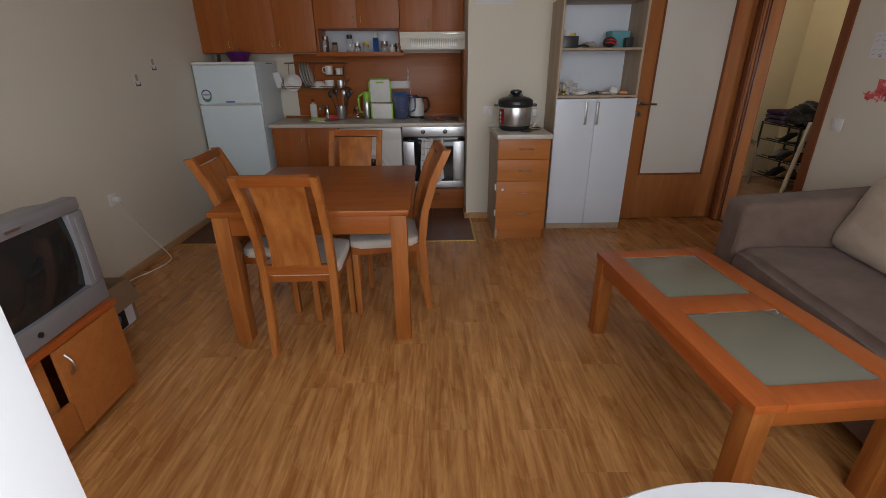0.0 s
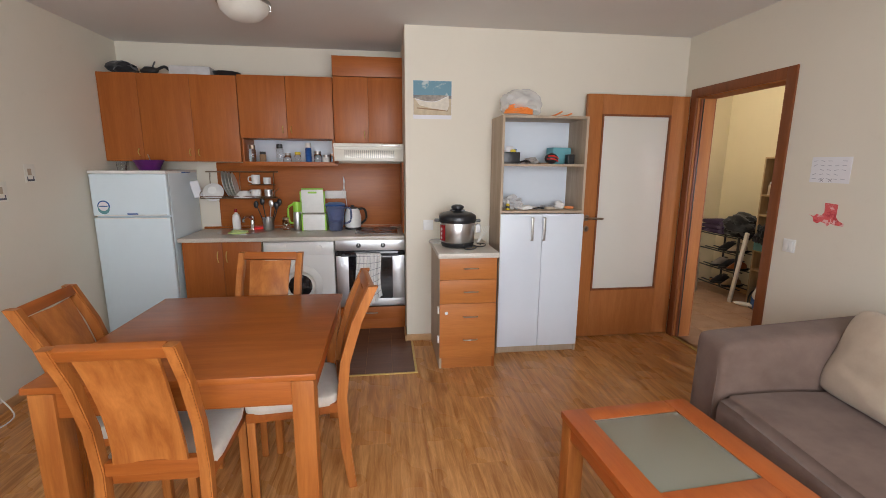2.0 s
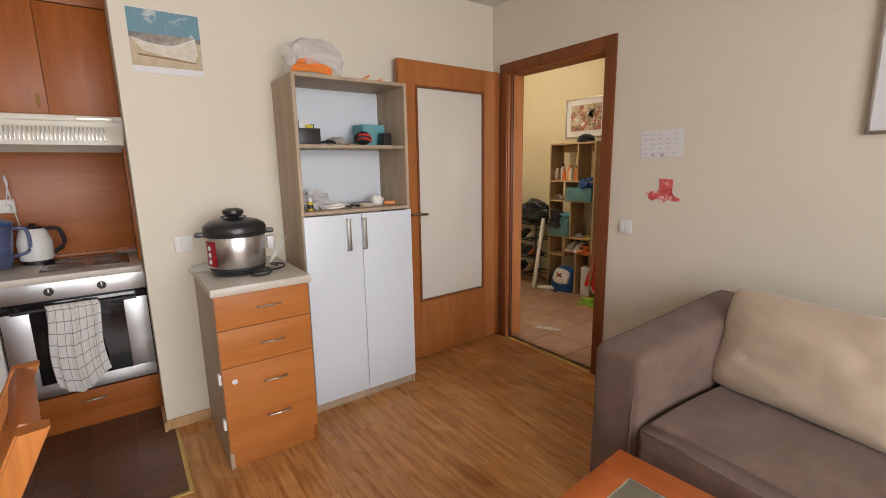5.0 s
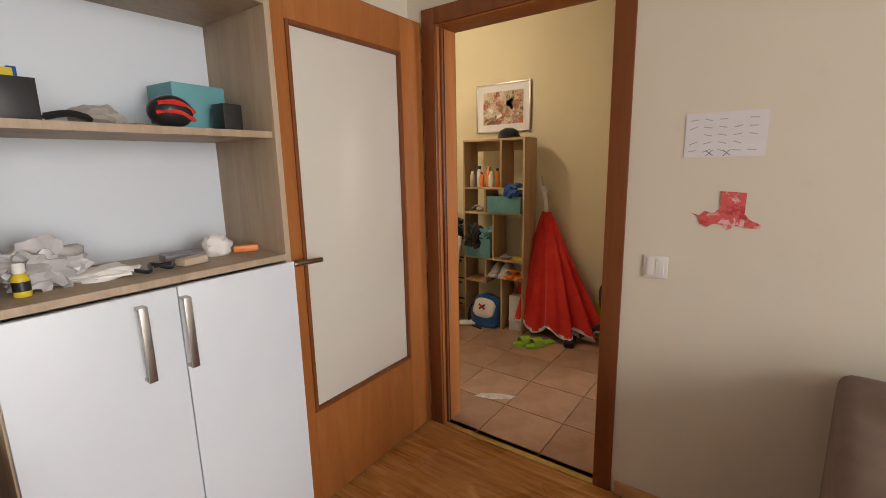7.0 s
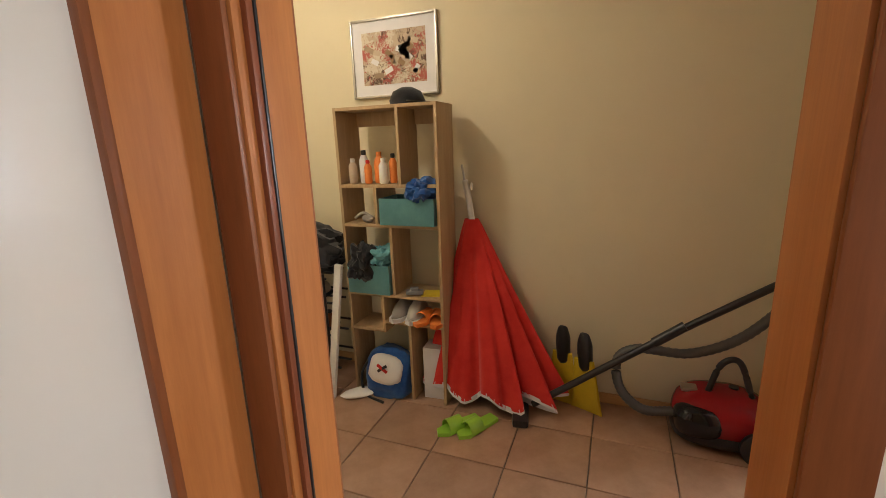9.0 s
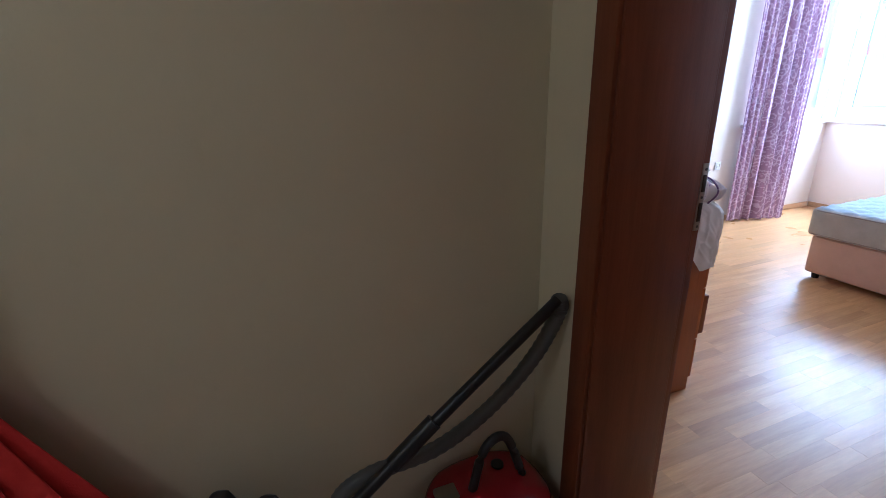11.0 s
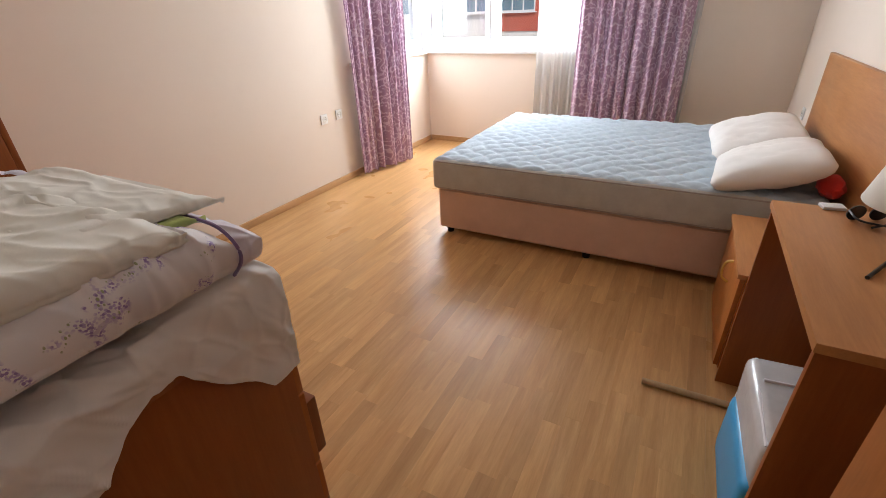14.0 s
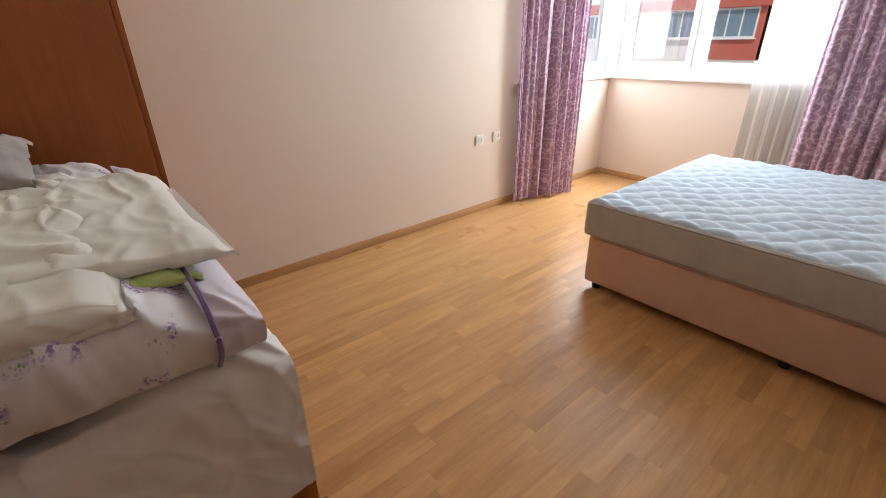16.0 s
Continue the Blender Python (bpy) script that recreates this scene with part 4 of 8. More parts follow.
def coffee_table():
    t = thing("coffee_table", 1.296, 2.714, 0.0, "low red-brown wooden coffee table with two frosted glass insets", "coffee table", 3.5)
    w, d, h = 0.585, 1.15, 0.46
    xs = (0, 0.10, w - 0.10, w)
    for x0, x1 in ((xs[0], xs[1]), (xs[2], xs[3])):
        part("top_rail", B(x0, x1, -d, 0, h - 0.03, h, 0.004), M["red_wood"], t)
    for y0, y1 in ((-0.085, 0), (-0.635, -0.50), (-d, -d + 0.085)):
        part("top_crosspiece", B(0.10, w - 0.10, y0, y1, h - 0.029, h - 0.001, 0.003), M["red_wood"], t)
    for y0, y1 in ((-0.50, -0.085), (-d + 0.085, -0.635)):
        part("glass_inset", B(0.101, w - 0.101, y0 + 0.001, y1 - 0.001, h - 0.014, h - 0.006, 0.001), M["table_glass"], t, "frosted greenish glass inset")
        part("inset_edge", join(B(0.101, w - 0.101, y1 - 0.005, y1 - 0.001, h - 0.006, h - 0.003, 0), B(w - 0.105, w - 0.101, y0 + 0.005, y1 - 0.005, h - 0.006, h - 0.003, 0)), M["chrome"], t)
    for y in (-0.01, -d + 0.03):
        part("apron", B(0.07, w - 0.07, y - 0.02, y, h - 0.09, h - 0.03, 0.003), M["stained_x"], t)
    for x in (0.01, w - 0.03):
        part("apron", B(x, x + 0.02, -d + 0.07, -0.07, h - 0.09, h - 0.03, 0.003), M["red_wood"], t)
    for x in (0.005, w - 0.075):
        for y in (-0.075, -d + 0.005):
            part("leg", B(x, x + 0.07, y, y + 0.07, 0, h - 0.03, 0.004), M["stained"], t)


coffee_table()


# ---- tall cabinet, drawer unit ----
def tall_cabinet():
    t = thing("tall_cabinet", 1.425, 4.315, 0.0, "tall grey-oak cabinet with open shelves over white doors", "cabinet")
    w, d, h = 0.657, 0.335, 1.83
    part("side_panel", B(0, 0.018, 0, d, 0, h, 0.001), M["greige"], t)
    part("side_panel", B(w - 0.018, w, 0, d, 0, h, 0.001), M["greige"], t)
    part("top_panel", B(0.018, w - 0.018, 0.0, d, h - 0.018, h, 0.001), M["greige"], t)
    part("shelf", B(0.018, w - 0.018, 0.012, d - 0.008, 1.466, 1.484, 0.001), M["greige"], t)
    part("shelf", B(0.018, w - 0.018, -0.006, d - 0.008, 1.118, 1.136, 0.001), M["greige"], t)
    part("back_panel", B(0.018, w - 0.018, d - 0.008, d - 0.003, 0.07, h - 0.018, 0), M["white"], t, "white back panel")
    part("plinth", B(0.018, w - 0.018, 0.01, 0.026, 0, 0.058, 0.001), M["greige"], t)
    for x0, x1, hx in ((0.004, w / 2 - 0.0015, w / 2 - 0.093), (w / 2 + 0.0015, w - 0.004, w / 2 + 0.0)):
        dd = part("door", B(x0, x1, -0.018, 0.0, 0.06, 1.112, 0.0015), M["white"], t, "white cabinet door")
        bm = B(hx, hx + 0.018, -0.046, -0.040, 0.912, 1.088, 0.002)
        part("handle", join(bm, B(hx, hx + 0.018, -0.041, -0.018, 0.912, 0.918, 0.001), B(hx, hx + 0.018, -0.041, -0.018, 1.082, 1.088, 0.001)), M["nickel"], dd, "grey metal bar handle")


tall_cabinet()


def bow_handle(parent, x, y, z, w=0.1, mat=None, upright=False):
    pts = [(-w / 2, 0, 0), (-w / 2 + 0.006, -0.012, 0), (0, -0.024, 0.004), (w / 2 - 0.006, -0.012, 0), (w / 2, 0, 0)]
    if upright:
        pts = [(0, b, a) for a, b, c in pts]
    return part("handle", tube([(x + a, y + b, z + c) for a, b, c in pts], 0.0045, 7, 5), mat or M["nickel"], parent, "metal bow handle")


def drawer_unit():
    t = thing("drawer_unit", 0.944, 4.10, 0.0, "cherry-veneer drawer unit with a speckled worktop", "cabinet")
    w, d = 0.412, 0.555
    part("side_panel", B(0, 0.018, 0, d, 0, 0.835, 0.001), M["greige"], t)
    part("side_panel", B(w - 0.018, w, 0, d, 0, 0.835, 0.001), M["cherry"], t)
    part("back_panel", B(0.018, w - 0.018, d - 0.01, d, 0, 0.835, 0), M["greige"], t)
    part("carcass_floor", B(0.018, w - 0.018, 0.02, d - 0.01, 0.09, 0.108, 0), M["greige"], t)
    part("plinth", B(0.018, w - 0.018, 0.004, 0.022, 0, 0.085, 0.001), M["drawer"], t)
    for z0, z1, hs in ((0.675, 0.832, (0.755,)), (0.50, 0.672, (0.585,)), (0.088, 0.497, (0.40, 0.225))):
        f = part("drawer_front", B(0.002, w - 0.002 - (0.0 if z0 > 0.1 else 0.0), -0.018, 0.0, z0, z1, 0.0015), M["drawer"], t)
        for hz in hs:
            bow_handle(f, w / 2 + 0.02, -0.018, hz)
    part("worktop", B(-0.014, w + 0.006, -0.055, d, 0.836, 0.872, 0.006), M["counter"], t, "speckled beige worktop")
    for z in (0.42, 0.2):
        part("child_lock", B(-0.012, 0.0, 0.0, 0.03, z, z + 0.05, 0.004), M["plastic_white"], t, "white plastic catch")
    part("sticker", C(0.012, 0.001, 0.05, -0.0195, 0.43, "y", 12), M["paper"], t)


drawer_unit()


# ---- kitchen ----
def cupboard_door(parent, x0, x1, y, z0, z1, hx, hz, mat=None):
    d = part("door", B(x0 + 0.0015, x1 - 0.0015, y - 0.018, y, z0, z1, 0.0015), mat or M["cherry"], parent)
    bow_handle(d, hx, y - 0.018, hz, 0.09, M["brass"], True)
    return d


def base_cabinet():
    t = thing("base_cabinet", -1.10, 4.945, 0.0, "cherry-veneer sink cabinet with two doors", "cabinet")
    part("body", B(0, 0.63, 0.0, 0.54, 0.1, 0.828, 0.001), M["greige"], t)
    cupboard_door(t, 0, 0.315, 0.0, 0.11, 0.826, 0.28, 0.70)
    cupboard_door(t, 0.315, 0.63, 0.0, 0.11, 0.826, 0.35, 0.70)
    part("plinth", B(0, 0.63, 0.04, 0.055, 0, 0.1, 0.001), M["cherry_x"], t)


def worktop():
    t = thing("worktop", -1.12, 4.90, 0.828, "speckled beige kitchen worktop along the wall", "worktop")
    part("slab", B(0, 1.855, 0, 0.595, 0, 0.036, 0.008), M["counter"], t)
    part("upstand", B(0, 1.84, 0.572, 0.592, 0.036, 0.056, 0.004), M["cherry_x"], t)


def washing_machine():
    t = thing("washing_machine", -0.462, 4.95, 0.0, "white front-loading washing machine under the worktop", "washing machine")
    w = 0.59
    part("body", B(0, w, 0, 0.53, 0.015, 0.82, 0.012, 3), M["washer"], t)
    part("control_panel", B(0.004, w - 0.004, -0.012, 0.006, 0.70, 0.815, 0.006), M["washer"], t)
    part("drawer", B(0.03, 0.19, -0.018, -0.010, 0.725, 0.795, 0.004), M["plastic_white"], t)
    part("knob", C(0.03, 0.02, 0.46, -0.03, 0.76, "y", 20, bev=0.004), M["plastic_white"], t)
    ring = lathe([(0.12, 0), (0.185, 0.0), (0.19, 0.012), (0.17, 0.032), (0.135, 0.036), (0.12, 0.02)], 0, 0, 0, 36)
    d = part("porthole", turned(ring, pose(w / 2, 0.0, 0.43, 90)), M["plastic_white"], t, "round white porthole door")
    part("porthole_glass", turned(lathe([(0.001, 0.035), (0.07, 0.03), (0.124, 0.012), (0.124, 0.0)], 0, 0, 0, 30), pose(w / 2, 0.0, 0.43, 90)), M["dark_glass"], d, "dark porthole glass")
    part("kick_panel", B(0.01, w - 0.01, -0.004, 0.004, 0.02, 0.11, 0.003), M["plastic_white"], t)


def oven():
    t = thing("oven", 0.137, 4.945, 0.0, "built-in steel oven with black glass door", "oven")
    w = 0.6
    part("body", B(0.01, w - 0.01, 0.02, 0.53, 0.225, 0.826, 0.002), M["black"], t)
    part("control_panel", B(0, w, -0.02, 0.02, 0.735, 0.826, 0.004), M["steel_x"], t, "brushed steel control panel")
    for x in (0.2, 0.41):
        k = part("knob", C(0.02, 0.022, x, -0.042, 0.782, "y", 18, bev=0.003), M["black"], t)
        part("pointer", B(x - 0.003, x + 0.003, -0.045, -0.04, 0.78, 0.80, 0.001), M["plastic_white"], k)
    d = part("door", B(0, w, -0.02, 0.015, 0.228, 0.725, 0.004), M["dark_glass"], t, "black glass oven door")
    part("side_trim", B(0.004, 0.11, -0.024, -0.019, 0.30, 0.69, 0.002), M["steel_x"], d)
    part("side_trim", B(w - 0.11, w - 0.004, -0.024, -0.019, 0.30, 0.69, 0.002), M["steel_x"], d)
    part("bottom_trim", B(0.004, w - 0.004, -0.024, -0.019, 0.232, 0.30, 0.002), M["steel_x"], d)
    part("handle", join(C(0.009, w - 0.1, 0.05, -0.06, 0.70, "x", 12), B(0.06, 0.08, -0.06, -0.02, 0.692, 0.708), B(w - 0.08, w - 0.06, -0.06, -0.02, 0.692, 0.708)), M["black"], d)
    b = part("bottom_drawer", B(0, w, -0.012, 0.01, 0.105, 0.218, 0.002), M["cherry_x"], t, "cherry-veneer drawer under the oven")
    bow_handle(b, w / 2, -0.012, 0.165, 0.1, M["nickel"])
    part("plinth", B(0, w, 0.02, 0.035, 0, 0.1, 0.001), M["cherry_x"], t)


def towel():
    def f(u, v):
        x = (u - 0.5) * 0.20 * (1 + 0.1 * v) + 0.02 * v
        s = v * 0.86
        fold = 0.016 * math.sin(u * 15 + 2 * v) + 0.008 * math.sin(u * 31)
        if s < 0.26:
            return Vector((x, 0.018 + 0.004 * math.sin(u * 9), -0.26 + s + 0.01))
        if s < 0.30:
            a = (s - 0.26) / 0.04 * math.pi
            return Vector((x, 0.018 * math.cos(a), 0.01 + 0.012 * math.sin(a)))
        return Vector((x + 0.012 * math.sin(v * 6), -0.018 - abs(fold) - 0.004, 0.01 - (s - 0.30) * (0.72 + 0.10 * math.sin(u * 4))))
    single("tea_towel", sheet(30, 36, f, 0.002), M["check"], "white checked tea towel hung over the oven handle", "towel", (0.41, 4.885, 0.70), 0, smooth=80)


M["check"] = check_cloth("checked_tea_towel")
base_cabinet()
worktop()
washing_machine()
oven()
towel()

t = thing("hob", 0.30, 5.02, 0.864, "black ceramic hob let into the worktop", "hob")
part("plate", B(0, 0.38, 0, 0.38, 0, 0.006, 0.003), M["ceramic"], t)
for x, y, r in ((0.10, 0.1, 0.075), (0.28, 0.1, 0.06), (0.10, 0.28, 0.06), (0.28, 0.28, 0.075)):
    part("ring", lathe([(r - 0.006, 0), (r, 0), (r, 0.0012), (r - 0.006, 0.0012)], x, y, 0.006, 28), M["grey_plastic"], t)


def fridge():
    t = thing("fridge", -1.70, 4.87, 0.0, "pale blue-white two-door fridge beside the worktop", "fridge")
    w = 0.56
    part("body", B(0, w, 0.05, 0.60, 0.02, 1.392, 0.008), M["enamel"], t)
    part("top", B(-0.002, w + 0.002, -0.004, 0.60, 1.388, 1.41, 0.005), M["plastic_white"], t)
    for z0, z1 in ((0.06, 1.045), (1.057, 1.386)):
        d = part("door", B(0, w, 0, 0.045, z0, z1, 0.014, 3), M["enamel"], t, "pale fridge door")
        part("grip", B(0.02, w - 0.02, -0.006, 0.002, z1 - 0.012 if z0 < 0.5 else z0 + 0.002, z1 - 0.004 if z0 < 0.5 else z0 + 0.01, 0.002), M["plastic_white"], d)
    part("badge", B(0.25, 0.33, -0.003, 0.0, 1.062, 1.078, 0.001), M["blue_cloth"], t, "small dark maker's badge")
    k = part("sticker", C(0.045, 0.002, 0.085, -0.003, 1.135, "y", 24), M["blue_cloth"], t, "round blue and white sticker")
    part("disc", C(0.036, 0.001, 0.085, -0.0042, 1.135, "y", 24), M["paper"], k)
    part("line", B(0.055, 0.115, -0.0052, -0.0042, 1.131, 1.139, 0), M["blue_cloth"], k)
    part("sticker_ring", turned(lathe([(0.030, 0), (0.042, 0), (0.042, 0.001), (0.030, 0.001)], 0, 0, 0, 24), pose(0.085, -0.003, 1.115, 90)), M["teal"], t)
    part("foot", C(0.02, 0.022, 0.05, 0.08, 0, "z", 10), M["black"], t)
    part("foot", C(0.02, 0.022, w - 0.05, 0.08, 0, "z", 10), M["black"], t)


fridge()


def wall_cabinet(x0, x1, z0, z1, doors, label, y=5.18):
    t = thing("wall_cabinet", x0, y, z0, label, "cabinet", group="kitchen wall cabinets")
    part("body", B(0.001, x1 - x0 - 0.001, 0, 5.498 - y, 0, z1 - z0, 0.001), M["cherry"], t)
    for a, b, side in doors:
        hx = b - 0.035 if side > 0 else a + 0.035
        d = part("door", B(a + 0.0015, b - 0.0015, -0.019, 0, 0.002, z1 - z0 - 0.002, 0.0015), M["cherry"], t)
        if side:
            bow_handle(d, hx, -0.019, 0.075, 0.055, M["brass"], True)
    return t


wall_cabinet(-1.715, -0.645, 1.485, 2.19, ((0, 0.30, 1), (0.30, 0.70, 1), (0.70, 1.07, -1)), "cherry-veneer wall cabinet over the fridge with three doors")
c = wall_cabinet(-0.64, 0.138, 1.685, 2.20, ((0, 0.389, 1), (0.389, 0.778, -1)), "cherry-veneer wall cabinet over an open spice shelf")
part("niche_back", B(0.02, 0.76, 0.30, 0.316, -0.20, -0.002, 0.001), M["white"], c, "white back of the spice shelf")
part("niche_side", B(0.0, 0.018, 0.0, 0.316, -0.215, -0.002, 0.001), M["cherry"], c)
part("niche_side", B(0.76, 0.778, 0.0, 0.316, -0.215, -0.002, 0.001), M["cherry"], c)
part("spice_shelf", B(0.018, 0.76, -0.01, 0.316, -0.215, -0.197, 0.002), M["cherry_x"], c)
part("rail", B(-0.02, 0.80, -0.02, -0.011, -0.232, -0.21, 0.002), M["cherry_x"], c)
c = wall_cabinet(0.142, 0.737, 1.65, 2.208, ((0, 0.297, 1), (0.297, 0.595, 0)), "cherry-veneer wall cabinet over the cooker hood")
part("pelmet", B(0.0, 0.594, -0.019, 0.30, 0.562, 0.725, 0.002), M["cherry_x"], c, "cherry-veneer box up to the ceiling")


def hood():
    t = thing("cooker_hood", 0.147, 5.02, 1.492, "cream cooker hood with a slotted grille", "cooker hood")
    bm = slab([(0, 0), (0.59, 0), (0.59, 0.47), (0, 0.47)], 0.04, 0.152)
    part("body", bm, M["cream_plastic"], t)
    part("lip", B(-0.002, 0.592, -0.012, 0.47, 0.125, 0.154, 0.006), M["cream_plastic"], t)
    part("visor", turned(B(0.005, 0.585, -0.006, 0.006, 0, 0.12, 0.003), pose(0, -0.008, 0.006, -8)), M["cream_plastic"], t)
    for k in range(26):
        part("slat", turned(B(0.09 + k * 0.0165, 0.098 + k * 0.0165, -0.011, -0.005, 0.025, 0.09, 0.001), pose(0, -0.009, 0.006, -8)), M["nickel"], t)
    part("switch_panel", B(0.40, 0.56, -0.016, -0.010, 0.132, 0.147, 0.002), M["nickel"], t)
    part("underside", B(0.01, 0.58, 0.02, 0.46, 0.028, 0.042, 0.002), M["nickel"], t)


hood()
bs = single("backsplash", join(B(-0.97, 0.724, 5.487, 5.499, 0.886, 1.478, 0.001)), M["cherry_x"], "cherry-veneer backsplash panel behind the worktop", "backsplash", kind="structure")
single("side_cheek", B(0.725, 0.737, 5.03, 5.486, 0.866, 1.49, 0.001), M["cherry"], "cherry-veneer side panel by the hob", "panel", kind="structure")


def plate_rack():
    t = thing("dish_rack", -1.06, 5.30, 1.16, "dark metal wall dish rack holding crockery", "dish rack")
    part("rail", C(0.007, 0.64, 0, 0.16, 0.235, "x", 10), M["bronze"], t)
    for x in (0.04, 0.30, 0.60):
        part("hanger", tube([(x, 0.16, 0.235), (x, 0.14, 0.15), (x, 0.15, 0.0)], 0.004, 6), M["bronze"], t)
    for y in (0.0, 0.04, 0.08, 0.12, 0.16):
        part("wire", C(0.003, 0.64, 0, y, 0.0, "x", 6), M["bronze"], t)
    part("rim", tube([(0, 0, 0.02), (0.64, 0, 0.02)], 0.004, 6, 1), M["bronze"], t)
    for x in (0.0, 0.64):
        part("end_wire", tube([(x, 0, 0.0), (x, 0, 0.05), (x, 0.16, 0.08)], 0.003, 6), M["bronze"], t)
    part("upper_tray", join(C(0.003, 0.22, 0.40, 0.05, 0.12, "x", 6), C(0.003, 0.22, 0.40, 0.15, 0.12, "x", 6), C(0.003, 0.22, 0.40, 0.10, 0.12, "x", 6)), M["bronze"], t)
    for x in (0.41, 0.61):
        part("tray_arm", tube([(x, 0.04, 0.12), (x, 0.16, 0.12)], 0.003, 6, 1), M["bronze"], t)


plate_rack()
plate = lathe([(0.0, 0.006), (0.07, 0.004), (0.115, 0.016), (0.118, 0.02), (0.11, 0.02), (0.068, 0.009), (0.0, 0.01)], 0, 0, 0, 28)
pl = single("plate", plate, M["plastic_white"], "white china plate standing in the dish rack", "plate", (-0.86, 5.37, 1.285), 0, "plates in the rack")
pl.matrix_basis = pose(-0.88, 5.37, 1.285, 12, 78, 20)
for k in range(1, 4):
    copy_thing(pl, pose(-0.88 + 0.028 * k, 5.37, 1.285 - 0.004 * k, 12, 78, 20))
bowl = lathe([(0.035, 0), (0.04, 0.004), (0.085, 0.055), (0.088, 0.06), (0.08, 0.058), (0.036, 0.01)], 0, 0, 0, 26)
b1 = single("bowl", bowl, M["plastic_white"], "white china bowl upturned in the dish rack", "bowl", (0, 0, 0), 0, "bowls in the rack")
b1.matrix_basis = pose(-0.71, 5.37, 1.225, 180, 0, 0)
copy_thing(b1, pose(-0.985, 5.37, 1.235, 110, 0, 30))


def mug(x, y, z, r, h, mat, label, rz=0):
    t = thing("mug", x, y, z, label, "mug", rz, "mugs in the rack")
    part("cup", lathe([(r * 0.8, 0), (r * 0.95, 0.004), (r, h), (r * 0.92, h), (r * 0.85, 0.008)], 0, 0, 0, 20), mat, t)
    part("handle", tube([(r * 0.9, 0, h * 0.8), (r * 1.6, 0, h * 0.75), (r * 1.6, 0, h * 0.35), (r * 0.9, 0, h * 0.2)], 0.005, 7), mat, t)


mug(-0.60, 5.38, 1.285, 0.038, 0.085, M["plastic_white"], "white china mug on the rack's tray", 200)
mug(-0.50, 5.38, 1.285, 0.034, 0.06, M["plastic_white"], "small white cup on the rack's tray", -60)
mug(-0.60, 5.36, 1.166, 0.045, 0.07, M["plastic_white"], "wide white cup in the dish rack", 160)
mug(-0.49, 5.36, 1.166, 0.036, 0.07, M["steel"], "small steel cup in the dish rack", -40)
single("detergent_packet", turned(B(-0.035, 0.035, -0.02, 0.02, 0, 0.15, 0.01), pose(0, 0, 0, 0, -12)), M["paper"], "white and blue packet at the rack's end", "packet", (-1.09, 5.34, 1.168), 20)


def bottle(name, x, y, z, prof, mat, cap, label, category="bottle", group="", capmat=None, seg=18):
    t = thing(name, x, y, z, label, category, 0, group)
    part("body", lathe(prof, 0, 0, 0, seg), mat, t)
    if cap:
        r, z0, h = cap
        part("cap", C(r, h, 0, 0, z0, "z", 14, bev=0.002), capmat or M["black"], t)
    return t


W0 = 0.865
sk = thing("kitchen_sink", -0.98, 5.03, 0.864, "round steel sink basin let into the worktop", "sink")
part("rim", lathe([(0.0, -0.001), (0.13, -0.001), (0.175, 0.0015), (0.205, 0.002), (0.205, 0.005), (0.175, 0.006), (0.165, 0.003), (0.0, 0.002)], 0.27, 0.22, 0, 36), M["steel"], sk)
part("drain", C(0.03, 0.003, 0.27, 0.22, 0.003, "z", 20), M["black"], sk)
tp = thing("tap", -0.66, 5.40, W0, "chrome kitchen tap behind the sink", "tap")
part("body", lathe([(0.028, 0), (0.028, 0.01), (0.02, 0.02), (0.018, 0.10), (0.02, 0.12), (0.012, 0.13)]), M["chrome"], tp)
part("spout", tube([(0, 0, 0.09), (-0.02, -0.07, 0.13), (-0.03, -0.15, 0.12), (-0.03, -0.17, 0.09)], 0.011, 10), M["chrome"], tp)
bottle("dish_soap_bottle", -0.79, 5.36, W0, [(0.032, 0), (0.035, 0.01), (0.036, 0.10), (0.03, 0.14), (0.012, 0.155), (0.012, 0.165)], M["plastic_white"], (0.013, 0.165, 0.03), "white dish soap bottle with a red cap", "bottle", "", M["red_plastic"])
single("sponge", B(-0.05, 0.05, -0.035, 0.035, 0, 0.03, 0.008), M["red"], "red sponge beside the tap", "sponge", (-0.60, 5.40, W0), 15)
single("dish_cloth", blob(0.07, 0.05, 0.02, 0, 0, 0.018, 0.5, 3), M["green_cloth"], "yellow-green dish cloth on the sink rim", "cloth", (-0.70, 5.10, W0), 10)
ut = thing("utensil_holder", -0.50, 5.33, W0, "steel holder full of cooking utensils", "utensil holder")
part("cup", lathe([(0.045, 0), (0.048, 0.004), (0.05, 0.12), (0.046, 0.12), (0.043, 0.01)], 0, 0, 0, 22), M["steel"], ut)
for k, (a, b, h, m) in enumerate(((-0.10, 0.0, 0.27, "black"), (-0.05, 0.02, 0.30, "black"), (0.03, 0.01, 0.28, "steel"), (0.08, -0.01, 0.26, "black"), (0.10, 0.03, 0.29, "black"))):
    u = part("utensil", tube([(a * 0.2, b * 0.2, 0.01), (a * 0.9, b, h * 0.8)], 0.005, 6, 1), M[m], ut)
    part("utensil_head", blob(0.022, 0.008, 0.035, a, b, h * 0.88, 0.1, k, 2), M[m], u)
bottle("storage_jar", -0.345, 5.35, W0, [(0.035, 0), (0.037, 0.01), (0.037, 0.085), (0.03, 0.095)], M["clear"], (0.034, 0.095, 0.02), "small glass jar with a brown lid", "jar", "", M["bronze"])
